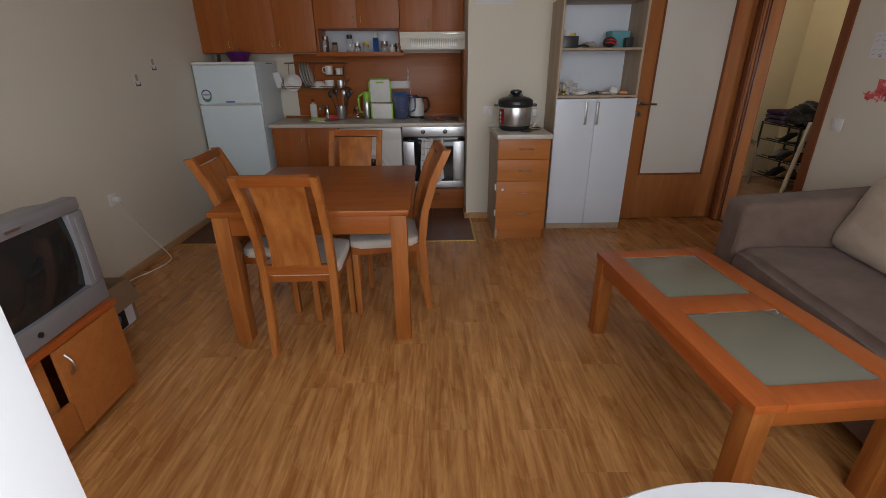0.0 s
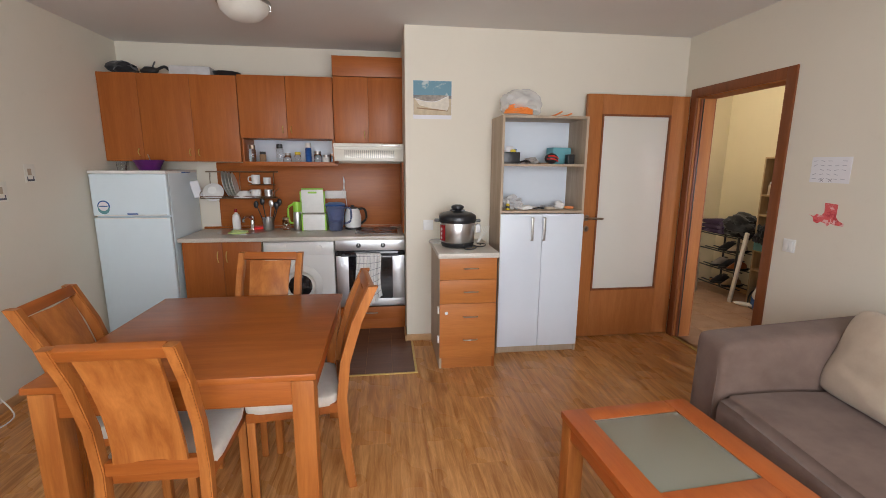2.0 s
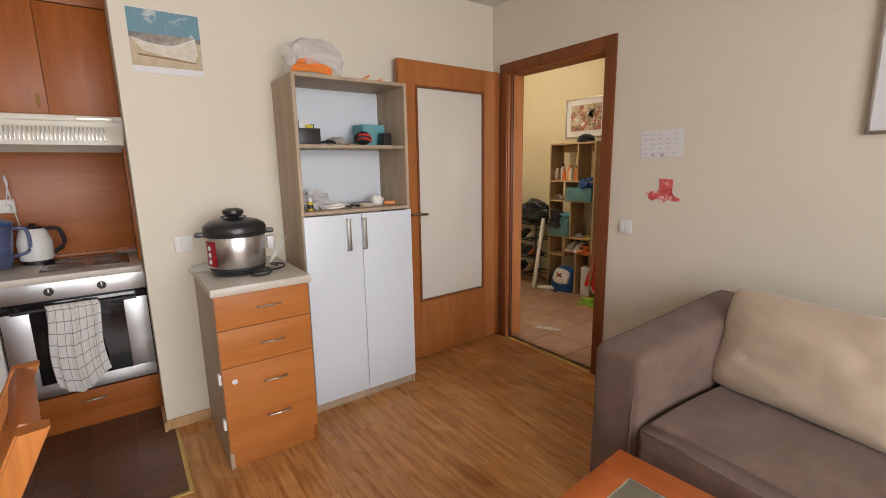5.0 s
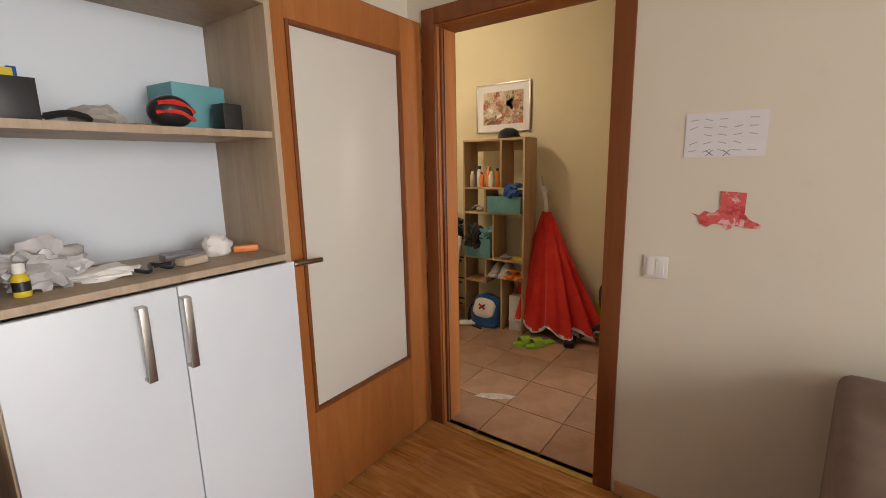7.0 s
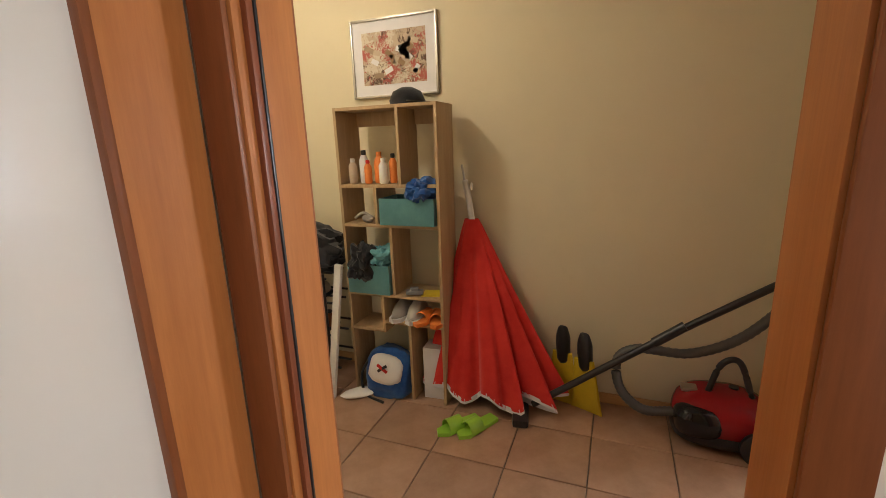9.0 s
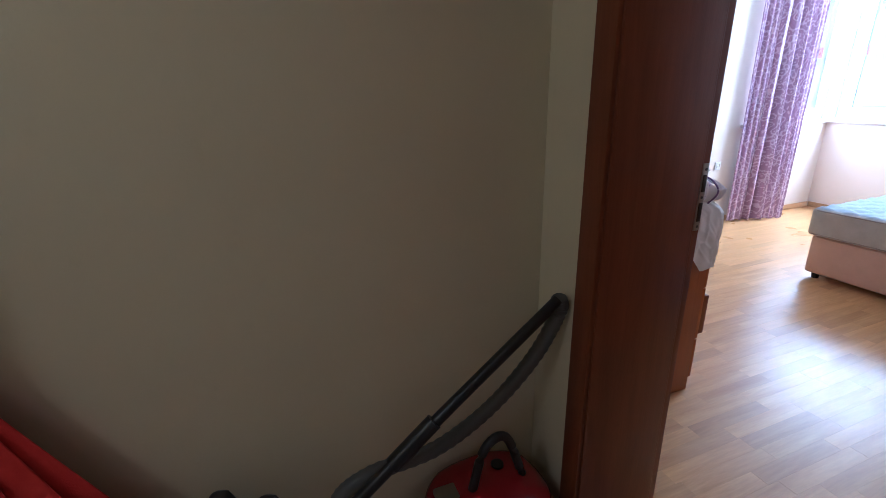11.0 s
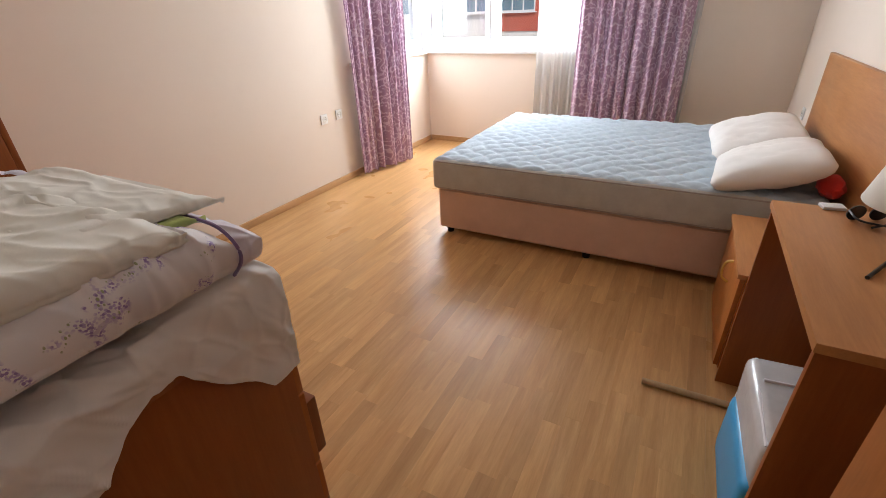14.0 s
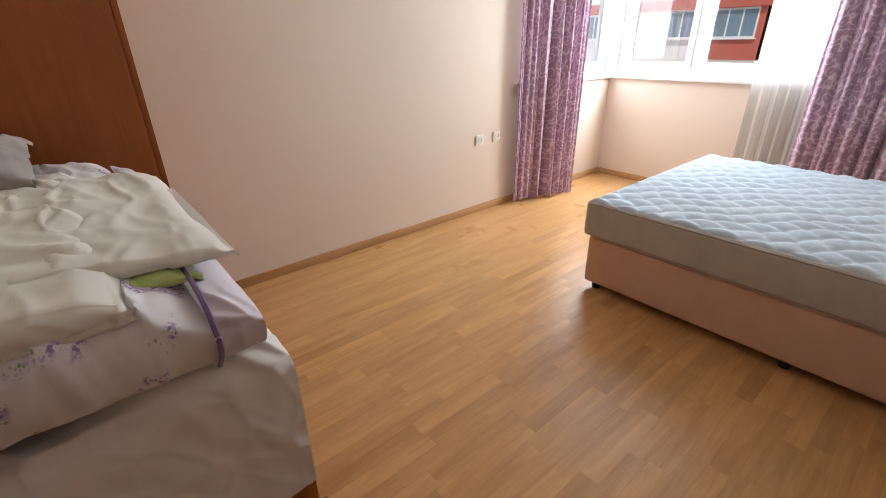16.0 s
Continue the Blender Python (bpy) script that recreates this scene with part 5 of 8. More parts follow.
fl = bottle("thermos", -0.24, 5.34, W0, [(0.036, 0), (0.04, 0.01), (0.04, 0.15), (0.034, 0.17)], M["steel"], (0.036, 0.17, 0.09), "steel thermos with a lime green lid", "thermos", "", M["lime"])
part("grip", tube([(-0.035, 0, 0.24), (-0.08, 0, 0.20), (-0.075, 0, 0.08), (-0.04, 0, 0.06)], 0.01, 8), M["lime"], fl)
cb = thing("cutting_board_set", -0.10, 5.36, W0 + 0.155, "white and green cutting boards standing on end", "cutting board")
part("board", B(-0.10, 0.10, -0.006, 0.006, 0.0, 0.215, 0.006), M["plastic_white"], cb)
part("green_edge", join(B(-0.115, -0.101, -0.008, 0.008, 0.0, 0.20, 0.006), B(0.101, 0.115, -0.008, 0.008, 0.0, 0.20, 0.006), B(-0.10, 0.10, -0.008, 0.008, 0.216, 0.228, 0.005)), M["lime"], cb)
part("slot", B(-0.04, 0.04, -0.0085, 0.0085, 0.18, 0.198, 0.004), M["lime"], cb)
fb = thing("food_box", -0.08, 5.32, W0, "white plastic box with a yellow-green rim", "box")
part("body", B(-0.105, 0.105, -0.06, 0.07, 0.0, 0.15, 0.012), M["plastic_white"], fb)
part("rim", join(B(-0.112, -0.098, -0.065, 0.072, 0.0, 0.155, 0.005), B(0.098, 0.112, -0.065, 0.072, 0.0, 0.155, 0.005)), M["lime"], fb)
jg = thing("water_jug", 0.115, 5.27, W0, "blue translucent water filter jug", "jug")
part("body", lathe([(0.055, 0), (0.06, 0.004), (0.085, 0.20), (0.09, 0.23), (0.084, 0.23), (0.056, 0.01)], 0, 0, 0, 26), M["blue_glass"], jg)
part("lid", lathe([(0.09, 0.0), (0.092, 0.012), (0.06, 0.028), (0.0, 0.03)], 0, 0, 0.231, 26), M["blue_cloth"], jg)
part("handle", tube([(0.085, 0, 0.21), (0.135, 0, 0.20), (0.135, 0, 0.09), (0.07, 0, 0.06)], 0.009, 8), M["blue_glass"], jg)
part("funnel", lathe([(0.03, 0.08), (0.06, 0.10), (0.075, 0.22), (0.07, 0.22)], 0, 0, 0, 20), M["plastic_white"], jg)
kt = thing("kettle", 0.265, 5.36, W0, "white electric kettle with black trim", "kettle")
part("base", C(0.075, 0.02, 0, 0, 0, "z", 26, bev=0.004), M["black"], kt)
part("body", lathe([(0.07, 0.02), (0.076, 0.04), (0.078, 0.12), (0.06, 0.185), (0.05, 0.195)], 0, 0, 0, 28), M["plastic_white"], kt)
part("lid", lathe([(0.05, 0.195), (0.045, 0.205), (0.012, 0.212), (0.014, 0.225), (0.0, 0.227)], 0, 0, 0, 22), M["black"], kt)
part("handle", tube([(0.05, 0, 0.19), (0.11, 0, 0.185), (0.125, 0, 0.10), (0.075, 0, 0.05)], 0.011, 8), M["black"], kt)
ss = thing("socket_strip", 0.0, 5.470, 1.145, "white double socket strip on the backsplash", "socket")
part("plate", B(0, 0.20, 0, 0.015, 0, 0.075, 0.005), M["plastic_white"], ss)
part("plug", C(0.018, 0.03, 0.165, -0.03, 0.035, "y", 12), M["plastic_white"], ss)
part("cord", tube([(0.165, -0.03, 0.035), (0.19, -0.05, 0.16), (0.18, -0.04, 0.20), (0.20, -0.06, 0.02), (0.22, -0.07, -0.15)], 0.0035, 6), M["plastic_white"], ss)
single("small_plate", lathe([(0.03, 0), (0.06, 0.008), (0.062, 0.011), (0.0, 0.006)], 0, 0, 0, 22), M["cream_plastic"], "small cream dish beside the hob", "plate", (0.68, 5.42, W0))

# spice shelf
SZ = 1.489
for k, (x, r, h, m, cm) in enumerate(((-0.58, 0.03, 0.12, "clear", "bronze"), (-0.50, 0.028, 0.07, "carton", "black"), (-0.36, 0.03, 0.13, "clear", "black"), (-0.28, 0.03, 0.06, "clear", "nickel"),
                                      (-0.20, 0.028, 0.07, "clear", "yellow"), (-0.11, 0.028, 0.14, "blue_cloth", "plastic_white"), (-0.02, 0.034, 0.075, "clear", "nickel"), (0.05, 0.03, 0.05, "plastic_white", "nickel"), (0.10, 0.025, 0.06, "clear", "bronze"))):
    bottle("spice_jar", x, 5.26 + 0.03 * (k % 3), SZ, [(r * 0.93, 0), (r, 0.006), (r, h * 0.8), (r * 0.85, h * 0.9)], M[m], (r * 0.9, h * 0.9, h * 0.22 + 0.008), "small spice jar on the open shelf", "jar", "spice jars", M[cm], 14)
# on the wall cabinets and fridge
t = thing("fruit_bowl", -1.36, 5.10, 1.389, "dark purple plastic bowl on the fridge", "bowl")
part("bowl", lathe([(0.06, 0), (0.065, 0.004), (0.11, 0.10), (0.115, 0.105), (0.105, 0.104), (0.06, 0.012)], 0, 0, 0, 28), M["purple"], t)
part("spoon", tube([(0.03, 0, 0.03), (-0.02, 0.04, 0.15)], 0.004, 6, 1), M["nickel"], t)
bottle("drinking_glass", -1.56, 5.08, 1.389, [(0.03, 0), (0.032, 0.003), (0.038, 0.085), (0.035, 0.085), (0.03, 0.006)], M["clear"], None, "small clear drinking glass on the fridge", "glass")
single("fridge_paper", B(-0.10, 0.10, -0.08, 0.08, 0, 0.006, 0.002), M["blue_cloth"], "flat blue folder on the fridge", "folder", (-1.22, 5.22, 1.389), 8)
single("folded_cloth", blob(0.12, 0.09, 0.055, 0, 0, 0.05, 0.35, 8), M["black_soft"], "dark grey cloth bundle on the wall cabinet", "cloth", (-1.58, 5.30, 2.191), 10)
hb = thing("kitchen_gadget", -1.36, 5.28, 2.191, "black hand mixer lying on the wall cabinet", "mixer")
part("body", blob(0.07, 0.035, 0.035, 0, 0, 0.035, 0.15, 3), M["black"], hb)
part("arm", tube([(0.05, 0, 0.04), (0.12, 0, 0.07), (0.17, 0, 0.03)], 0.012, 8), M["black"], hb)
part("prong", tube([(0.02, 0, 0.05), (0.05, 0.0, 0.11)], 0.006, 6, 1), M["black"], hb)
single("clear_tray", B(-0.16, 0.16, -0.10, 0.10, 0, 0.07, 0.012), M["pale_plastic"], "pale plastic tray on the wall cabinet", "tray", (-1.02, 5.30, 2.192), 2)
single("black_pan", lathe([(0.09, 0), (0.11, 0.04), (0.113, 0.043), (0.086, 0.006)], 0, 0, 0, 24), M["black"], "black pan on the wall cabinet", "pan", (-0.76, 5.32, 2.192))

# ceiling lamp
cl = thing("ceiling_lamp", -0.31, 4.33, H, "round white ceiling lamp with chrome clips", "ceiling lamp")
part("rim", C(0.165, 0.02, 0, 0, -0.02, "z", 36), M["nickel"], cl)
part("shade", lathe([(0.05, -0.115), (0.10, -0.10), (0.145, -0.06), (0.155, -0.02), (0.0, -0.02)], 0, 0, 0, 36), M["shade"], cl, "white opal glass shade")
for k in range(3):
    a = k * math.tau / 3 + 0.3
    part("clip", B(0.155 * math.cos(a) - 0.012, 0.155 * math.cos(a) + 0.012, 0.155 * math.sin(a) - 0.012, 0.155 * math.sin(a) + 0.012, -0.045, -0.005, 0.004), M["chrome"], cl)

# ---- left wall ----
for y, z, h in ((4.085, 1.295, 0.12), (4.33, 1.40, 0.115)):
    t = thing("wall_card", -1.719, y, z, "small yellowed card with dark marks stuck to the wall", "card", group="cards on the wall")
    part("card", B(0, 0.003, -0.045, 0.045, -h / 2, h / 2, 0.001), M["cream_plastic"], t)
    part("mark", join(B(0.003, 0.0036, -0.03, 0.03, -0.05, -0.038, 0), B(0.003, 0.0036, -0.03, -0.022, -0.05, -0.02, 0), B(0.003, 0.0036, 0.02, 0.028, -0.05, -0.02, 0)), M["ink"], t)
    part("figure", B(0.003, 0.0036, -0.02, 0.012, -0.012, 0.03, 0), M["greige"], t)


def socket(x, y, z, rz, label="plain white wall socket in its frame", plug=False):
    """Faces +y in its own frame."""
    t = thing("wall_socket", x, y, z, label, "socket", rz)
    part("plate", B(-0.04, 0.04, 0, 0.009, -0.04, 0.04, 0.004), M["plastic_white"], t)
    part("well", turned(lathe([(0.0, 0.0), (0.019, 0.0), (0.021, 0.004), (0.024, 0.004), (0.024, 0.0)], 0, 0, 0, 24), pose(0, 0.008, 0, -90)), M["cream_plastic"], t)
    for s in (-0.009, 0.009):
        part("hole", C(0.0028, 0.001, s, 0.0095, 0, "y", 8), M["black"], t)
    return t


s = socket(-1.719, 3.495, 0.556, -90, "white wall socket with a plugged-in white cable")
part("plug", C(0.02, 0.04, 0, 0.01, 0, "y", 16, 0.015), M["plastic_white"], s)
part("cable", tube([(0, 0.05, 0), (0.015, 0.045, -0.02), (-0.10, 0.02, -0.16), (-0.24, 0.02, -0.36), (-0.26, 0.10, -0.50), (-0.18, 0.16, -0.528), (0.0, 0.13, -0.53), (0.16, 0.07, -0.53), (0.40, 0.06, -0.53)], 0.004, 8, 8), M["plastic_white"], s)


def tv_stand():
    t = thing("tv_stand", -0.962, 1.245, 0.0, "orange-brown veneer television stand with two doors", "tv stand")
    part("top", B(-0.66, 0.02, -0.04, 1.05, 0.43, 0.455, 0.004), M["red_wood"], t)
    part("side_panel", B(-0.65, 0.0, 1.02, 1.04, 0, 0.43, 0.002), M["drawer"], t)
    part("side_panel", B(-0.65, 0.0, -0.03, -0.01, 0, 0.43, 0.002), M["drawer"], t)
    part("back_panel", B(-0.65, -0.64, -0.01, 1.02, 0.02, 0.43, 0), M["drawer"], t)
    part("divider", B(-0.64, -0.02, 0.66, 0.68, 0.05, 0.43, 0.002), M["drawer"], t)
    part("bottom", B(-0.64, -0.005, -0.01, 1.02, 0.04, 0.06, 0.002), M["drawer"], t)
    part("shelf", B(-0.64, -0.04, 0.34, 0.66, 0.235, 0.25, 0.002), M["drawer"], t)
    for y0, y1, hy in ((0.70, 1.036, 0.735), (-0.02, 0.33, 0.29)):
        d = part("door", B(0.0, 0.018, y0, y1, 0.045, 0.425, 0.002), M["drawer"], t)
        part("handle", tube([(0.018, hy, 0.30), (0.04, hy, 0.33), (0.04, hy, 0.36), (0.018, hy, 0.39)], 0.005, 7), M["nickel"], d, "metal bow handle")
    d = part("drawer", B(0.0, 0.018, 0.335, 0.695, 0.045, 0.20, 0.002), M["drawer"], t)
    part("handle", tube([(0.018, 0.45, 0.13), (0.04, 0.48, 0.13), (0.04, 0.55, 0.13), (0.018, 0.58, 0.13)], 0.005, 7), M["nickel"], d, "metal bow handle")


tv_stand()


def television():
    t = thing("television", -0.955, 1.985, 0.456, "old grey tube television with a dark screen", "television", -88.0)
    w, h = 0.64, 0.455
    # front faces +y in its own frame
    fr = join(B(-w / 2, w / 2, -0.06, 0.0, 0.005, 0.095, 0.012), B(-w / 2, w / 2, -0.06, 0.0, h - 0.055, h, 0.014),
              B(-w / 2, -w / 2 + 0.075, -0.06, 0.0, 0.095, h - 0.055, 0.006), B(w / 2 - 0.075, w / 2, -0.06, 0.0, 0.095, h - 0.055, 0.006))
    part("bezel", fr, M["grey_plastic"], t)
    def scr(u, v):
        a, b = u * 2 - 1, v * 2 - 1
        return Vector((a * (w / 2 - 0.07), -0.012 - 0.022 * (a * a + b * b) * 0.6, 0.25 + b * 0.152))
    part("screen", sheet(12, 10, scr, -0.01), M["screen"], t, "dark curved screen")
    for s in (-1, 1):
        part("speaker_grille", B(s * (w / 2 - 0.036) - 0.018, s * (w / 2 - 0.036) + 0.018, -0.004, 0.004, 0.11, h - 0.07, 0.003), M["grey_plastic"], t)
    back = bmesh.new()
    rings = []
    for y, a, z0, z1 in ((-0.05, 0.30, 0.012, h - 0.01), (-0.20, 0.275, 0.02, h - 0.03), (-0.34, 0.19, 0.05, h - 0.12), (-0.42, 0.14, 0.07, h - 0.16)):
        rings.append([back.verts.new(p) for p in ((-a, y, z0), (a, y, z0), (a, y, z1), (-a, y, z1))])
    for a, b in zip(rings, rings[1:]):
        for i in range(4):
            back.faces.new((a[i], a[(i + 1) % 4], b[(i + 1) % 4], b[i]))
    back.faces.new(rings[0])
    back.faces.new(rings[-1])
    bmesh.ops.bevel(back, geom=back.edges[:], offset=0.012, segments=2, affect="EDGES")
    part("casing", back, M["grey_plastic"], t)
    part("power_button", C(0.011, 0.006, 0.05, -0.001, 0.05, "y", 14), M["black"], t)
    for k in range(5):
        part("button", B(0.15 + k * 0.026, 0.166 + k * 0.026, -0.002, 0.004, 0.046, 0.054, 0.001), M["nickel"], t)
    part("logo", B(-0.03, 0.03, 0.0, 0.002, h - 0.036, h - 0.026, 0.0005), M["nickel"], t)


television()


def carton():
    t = thing("cardboard_box", -1.48, 2.66, 0.0, "open brown cardboard box full of toys and packaging", "box", 0)
    for b in ((-0.18, 0.16, 0.22, 0.226, 0.0, 0.27), (-0.18, 0.16, -0.226, -0.22, 0.0, 0.27), (0.154, 0.16, -0.22, 0.22, 0.0, 0.27), (-0.18, -0.174, -0.22, 0.22, 0.0, 0.27)):
        part("side", B(*b, 0.001), M["carton"], t)
    part("bottom", B(-0.174, 0.154, -0.22, 0.22, 0.0, 0.006, 0), M["carton"], t)
    part("flap", turned(B(0, 0.13, -0.22, 0.22, -0.002, 0.002, 0), pose(0.162, 0, 0.27, 0, 68)), M["carton"], t)
    part("flap", turned(B(-0.17, 0.15, 0, 0.11, -0.002, 0.002, 0), pose(0, 0.226, 0.268, -55)), M["carton"], t)
    part("print", B(0.160, 0.162, -0.02, 0.20, 0.01, 0.15, 0), M["paper"], t, "white printed panel")
    p = part("print", B(0.1622, 0.1635, -0.01, 0.13, 0.015, 0.14, 0), M["screen"], t, "dark printed picture")
    part("print_disc", C(0.03, 0.001, 0.1636, 0.06, 0.08, "x", 20), M["blue_cloth"], p)
    return t


carton()
single("green_toy", blob(0.09, 0.07, 0.05, 0, 0, 0, 0.5, 4), M["lime"], "bright green plastic toy in the box", "toy", (-1.47, 2.72, 0.27), 20)
single("orange_wrapper", blob(0.09, 0.06, 0.04, 0, 0, 0, 0.7, 6), M["orange"], "crumpled orange packaging in the box", "packaging", (-1.54, 2.79, 0.28), 40)
single("clear_wrapper", blob(0.08, 0.08, 0.06, 0, 0, 0, 0.7, 9), M["pale_plastic"], "crumpled clear plastic wrapping in the box", "packaging", (-1.50, 2.60, 0.26), 10)
single("dark_bag", blob(0.10, 0.11, 0.09, 0, 0, 0, 0.4, 2), M["black_soft"], "black bag stuffed in the cardboard box", "bag", (-1.49, 2.57, 0.17), 10)

# ---- things on the walls of the living room ----
def poster():
    t = thing("poster", 0.95, 4.659, 1.965, "poster of a white boat on a sandy beach", "poster")
    w, h = 0.30, 0.285
    part("sheet", B(-w / 2, w / 2, -0.003, 0, -h / 2, h / 2, 0), M["paper"], t)
    part("sky", B(-w / 2 + 0.002, w / 2 - 0.002, -0.0045, -0.003, 0.020, h / 2 - 0.002, 0), M["poster_sky"], t)
    part("sand", B(-w / 2 + 0.002, w / 2 - 0.002, -0.0045, -0.003, -h / 2 + 0.03, 0.019, 0), M["poster_sand"], t)
    part("headland", B(-w / 2 + 0.002, w / 2 - 0.002, -0.005, -0.0044, 0.012, 0.034, 0), M["poster_hill"], t)
    part("shadow_print", turned(B(-0.115, 0.125, -0.0052, -0.0044, -0.075, -0.066, 0.002), pose(0, 0, 0, 0, 4)), M["carton"], t)
    hull = bmesh.new()
    hull.faces.new([hull.verts.new((x, -0.0056, z)) for x, z in ((-0.135, 0.004), (-0.05, -0.014), (0.03, -0.012), (0.125, 0.03), (0.13, -0.04), (0.115, -0.078), (0.0, -0.064), (-0.10, -0.042))])
    part("boat", hull, M["poster_boat"], t, "printed white boat")
    well = bmesh.new()
    well.faces.new([well.verts.new((x, -0.0052, z)) for x, z in ((-0.135, 0.006), (-0.07, 0.034), (0.09, 0.036), (0.125, 0.032), (0.03, -0.010), (-0.05, -0.012))])
    part("boat_inside", well, M["poster_well"], t, "printed boat interior")
    part("boat_rim", tube([(-0.135, -0.006, 0.006), (-0.05, -0.006, -0.012), (0.03, -0.006, -0.010), (0.125, -0.006, 0.032)], 0.0022, 5), M["paper"], t)


M["poster_hill"] = paint("printed_hills", (0.20, 0.19, 0.18), 0.6, 0.3, 30, 0.0)
M["poster_boat"] = paint("printed_boat_white", (0.66, 0.60, 0.50), 0.6, 0.12, 25, 0.0)
M["poster_well"] = paint("printed_boat_shade", (0.30, 0.26, 0.22), 0.6, 0.5, 22, 0.0)
M["poster_sky"] = printed("printed_sky", (0.16, 0.30, 0.37), [(0.50, 0.55, 0.54)], 14, 0.09, 0.6)
M["poster_sand"] = paint("printed_sand", (0.52, 0.42, 0.28), 0.6, 0.15, 20, 0.0)
poster()


def picture(name, x, y, z, rz, w, h, mat_frame, label, f=0.018, mat_w=0.06, art=None):
    """Faces -y in its own frame, centred."""
    t = thing(name, x, y, z, label, "picture", rz)
    part("frame", join(B(-w / 2, -w / 2 + f, -0.022, 0, -h / 2, h / 2, 0.003), B(w / 2 - f, w / 2, -0.022, 0, -h / 2, h / 2, 0.003),
                       B(-w / 2 + f, w / 2 - f, -0.022, 0, -h / 2, -h / 2 + f, 0.003), B(-w / 2 + f, w / 2 - f, -0.022, 0, h / 2 - f, h / 2, 0.003)), mat_frame, t)
    part("mount", B(-w / 2 + f, w / 2 - f, -0.010, -0.002, -h / 2 + f, h / 2 - f, 0), M["paper"], t, "white mount")
    a = part("print", B(-w / 2 + f + mat_w, w / 2 - f - mat_w, -0.012, -0.010, -h / 2 + f + mat_w, h / 2 - f - mat_w, 0), art, t, "abstract print")
    return t, a


M["art_cream"] = printed("cream_abstract_print", (0.60, 0.53, 0.36), [(0.52, 0.42, 0.16), (0.66, 0.64, 0.56)], 9, 0.03, 0.6)
M["art_mix"] = printed("crowded_abstract_print", (0.48, 0.38, 0.28), [(0.12, 0.07, 0.05), (0.62, 0.55, 0.45), (0.40, 0.10, 0.08)], 30, 0.07, 0.6)
pic, art = picture("wall_picture", 3.064, 2.06, 1.76, -90, 0.90, 0.61, M["nickel"], "abstract black and cream print in a silver frame", 0.014, 0.055, M["art_cream"])
rng = random.Random(4)
for k, (pts, r) in enumerate((([(-0.34, 0.05), (-0.30, 0.12), (-0.18, 0.15), (0.0, 0.20), (0.2, 0.16)], 0.022), ([(-0.35, -0.02), (-0.25, 0.10), (-0.05, 0.19), (0.25, 0.2)], 0.006),
                              ([(-0.25, 0.02), (-0.1, 0.10), (0.1, 0.12), (0.3, 0.05)], 0.012), ([(-0.36, -0.08), (-0.1, 0.02), (0.2, 0.04)], 0.003), ([(-0.36, -0.18), (-0.15, -0.04), (0.1, 0.0)], 0.004),
                              ([(-0.37, -0.12), (-0.2, -0.06), (0.05, 0.02)], 0.003), ([(-0.12, -0.2), (-0.05, -0.1), (0.05, -0.15), (0.15, -0.05)], 0.014), ([(0.0, -0.2), (0.1, -0.12), (0.25, -0.18)], 0.018), ([(0.05, 0.1), (0.2, 0.0), (0.3, -0.1)], 0.01))):
    stroke = tube([(x, -0.0125, z) for x, z in pts], r, 8)
    for v in stroke.verts:
        v.co.y = -0.0125 + (v.co.y + 0.0125) * 0.08
    part("brush_stroke", stroke, M["black"], art)
for x, z, r in ((-0.18, -0.02, 0.045), (-0.09, -0.01, 0.05), (-0.30, 0.11, 0.04), (0.16, 0.08, 0.05)):
    part("ink_blot", C(r, 0.0012, x, -0.0135, z, "y", 22), M["black"], art)

ph = thing("wall_paper_sheet", 3.064, 3.322, 1.46, "white paper with rows of grey handwriting on the wall", "paper", -90)
part("sheet", B(-0.115, 0.115, -0.002, 0, -0.072, 0.072, 0), M["paper"], ph)
rng = random.Random(9)
for i in range(5):
    for j in range(5):
        if rng.random() < 0.85:
            x, z = -0.09 + j * 0.042, 0.05 - i * 0.025
            part("writing", turned(B(-0.012, 0.012, -0.0028, -0.002, -0.0015, 0.0015, 0), pose(x, 0, z, 0, rng.uniform(-25, 25))), M["pencil"] if "pencil" in M else M["nickel"], ph)
for x in (-0.04, 0.01):
    for a in (40, -45):
        part("cross", turned(B(-0.014, 0.014, -0.003, -0.002, -0.001, 0.001, 0), pose(x, 0, -0.058, 0, a)), M["ink"], ph)
M["red_print"] = printed("red_crayon_paper", (0.70, 0.13, 0.13), [(0.80, 0.50, 0.48), (0.52, 0.06, 0.07)], 55, 0.06)
bird = slab([(-0.105, 0.012), (-0.075, 0.002), (-0.06, 0.018), (-0.03, 0.012), (-0.014, 0.03), (-0.018, 0.086), (0.056, 0.082), (0.055, 0.012), (0.07, -0.006), (0.105, -0.022), (0.10, -0.035), (0.06, -0.034), (0.03, -0.028), (0.012, -0.046), (-0.004, -0.028), (-0.03, -0.024), (-0.05, -0.036), (-0.072, -0.026), (-0.078, -0.004)][::-1], 0, 0.002)
ob = single("paper_cutout", bird, M["red_print"], "red crayoned paper cut-out taped to the wall", "paper cutout")
ob.matrix_basis = pose(3.064, 3.30, 1.19, 90, 0, -90)


def light_switch(x, y, z, rz, double=True):
    t = thing("light_switch", x, y, z, "white double light switch on the wall", "light switch", rz)
    part("plate", B(-0.041, 0.041, -0.009, 0, -0.041, 0.041, 0.004), M["plastic_white"], t)
    for s in ((-1, 1) if double else (0,)):
        part("rocker", turned(B(-0.014 + s * 0.015, 0.014 + s * 0.015, -0.005, 0, -0.03, 0.03, 0.002), pose(0, -0.009, 0, 3 * (s or 1))), M["plastic_white"], t)
    return t


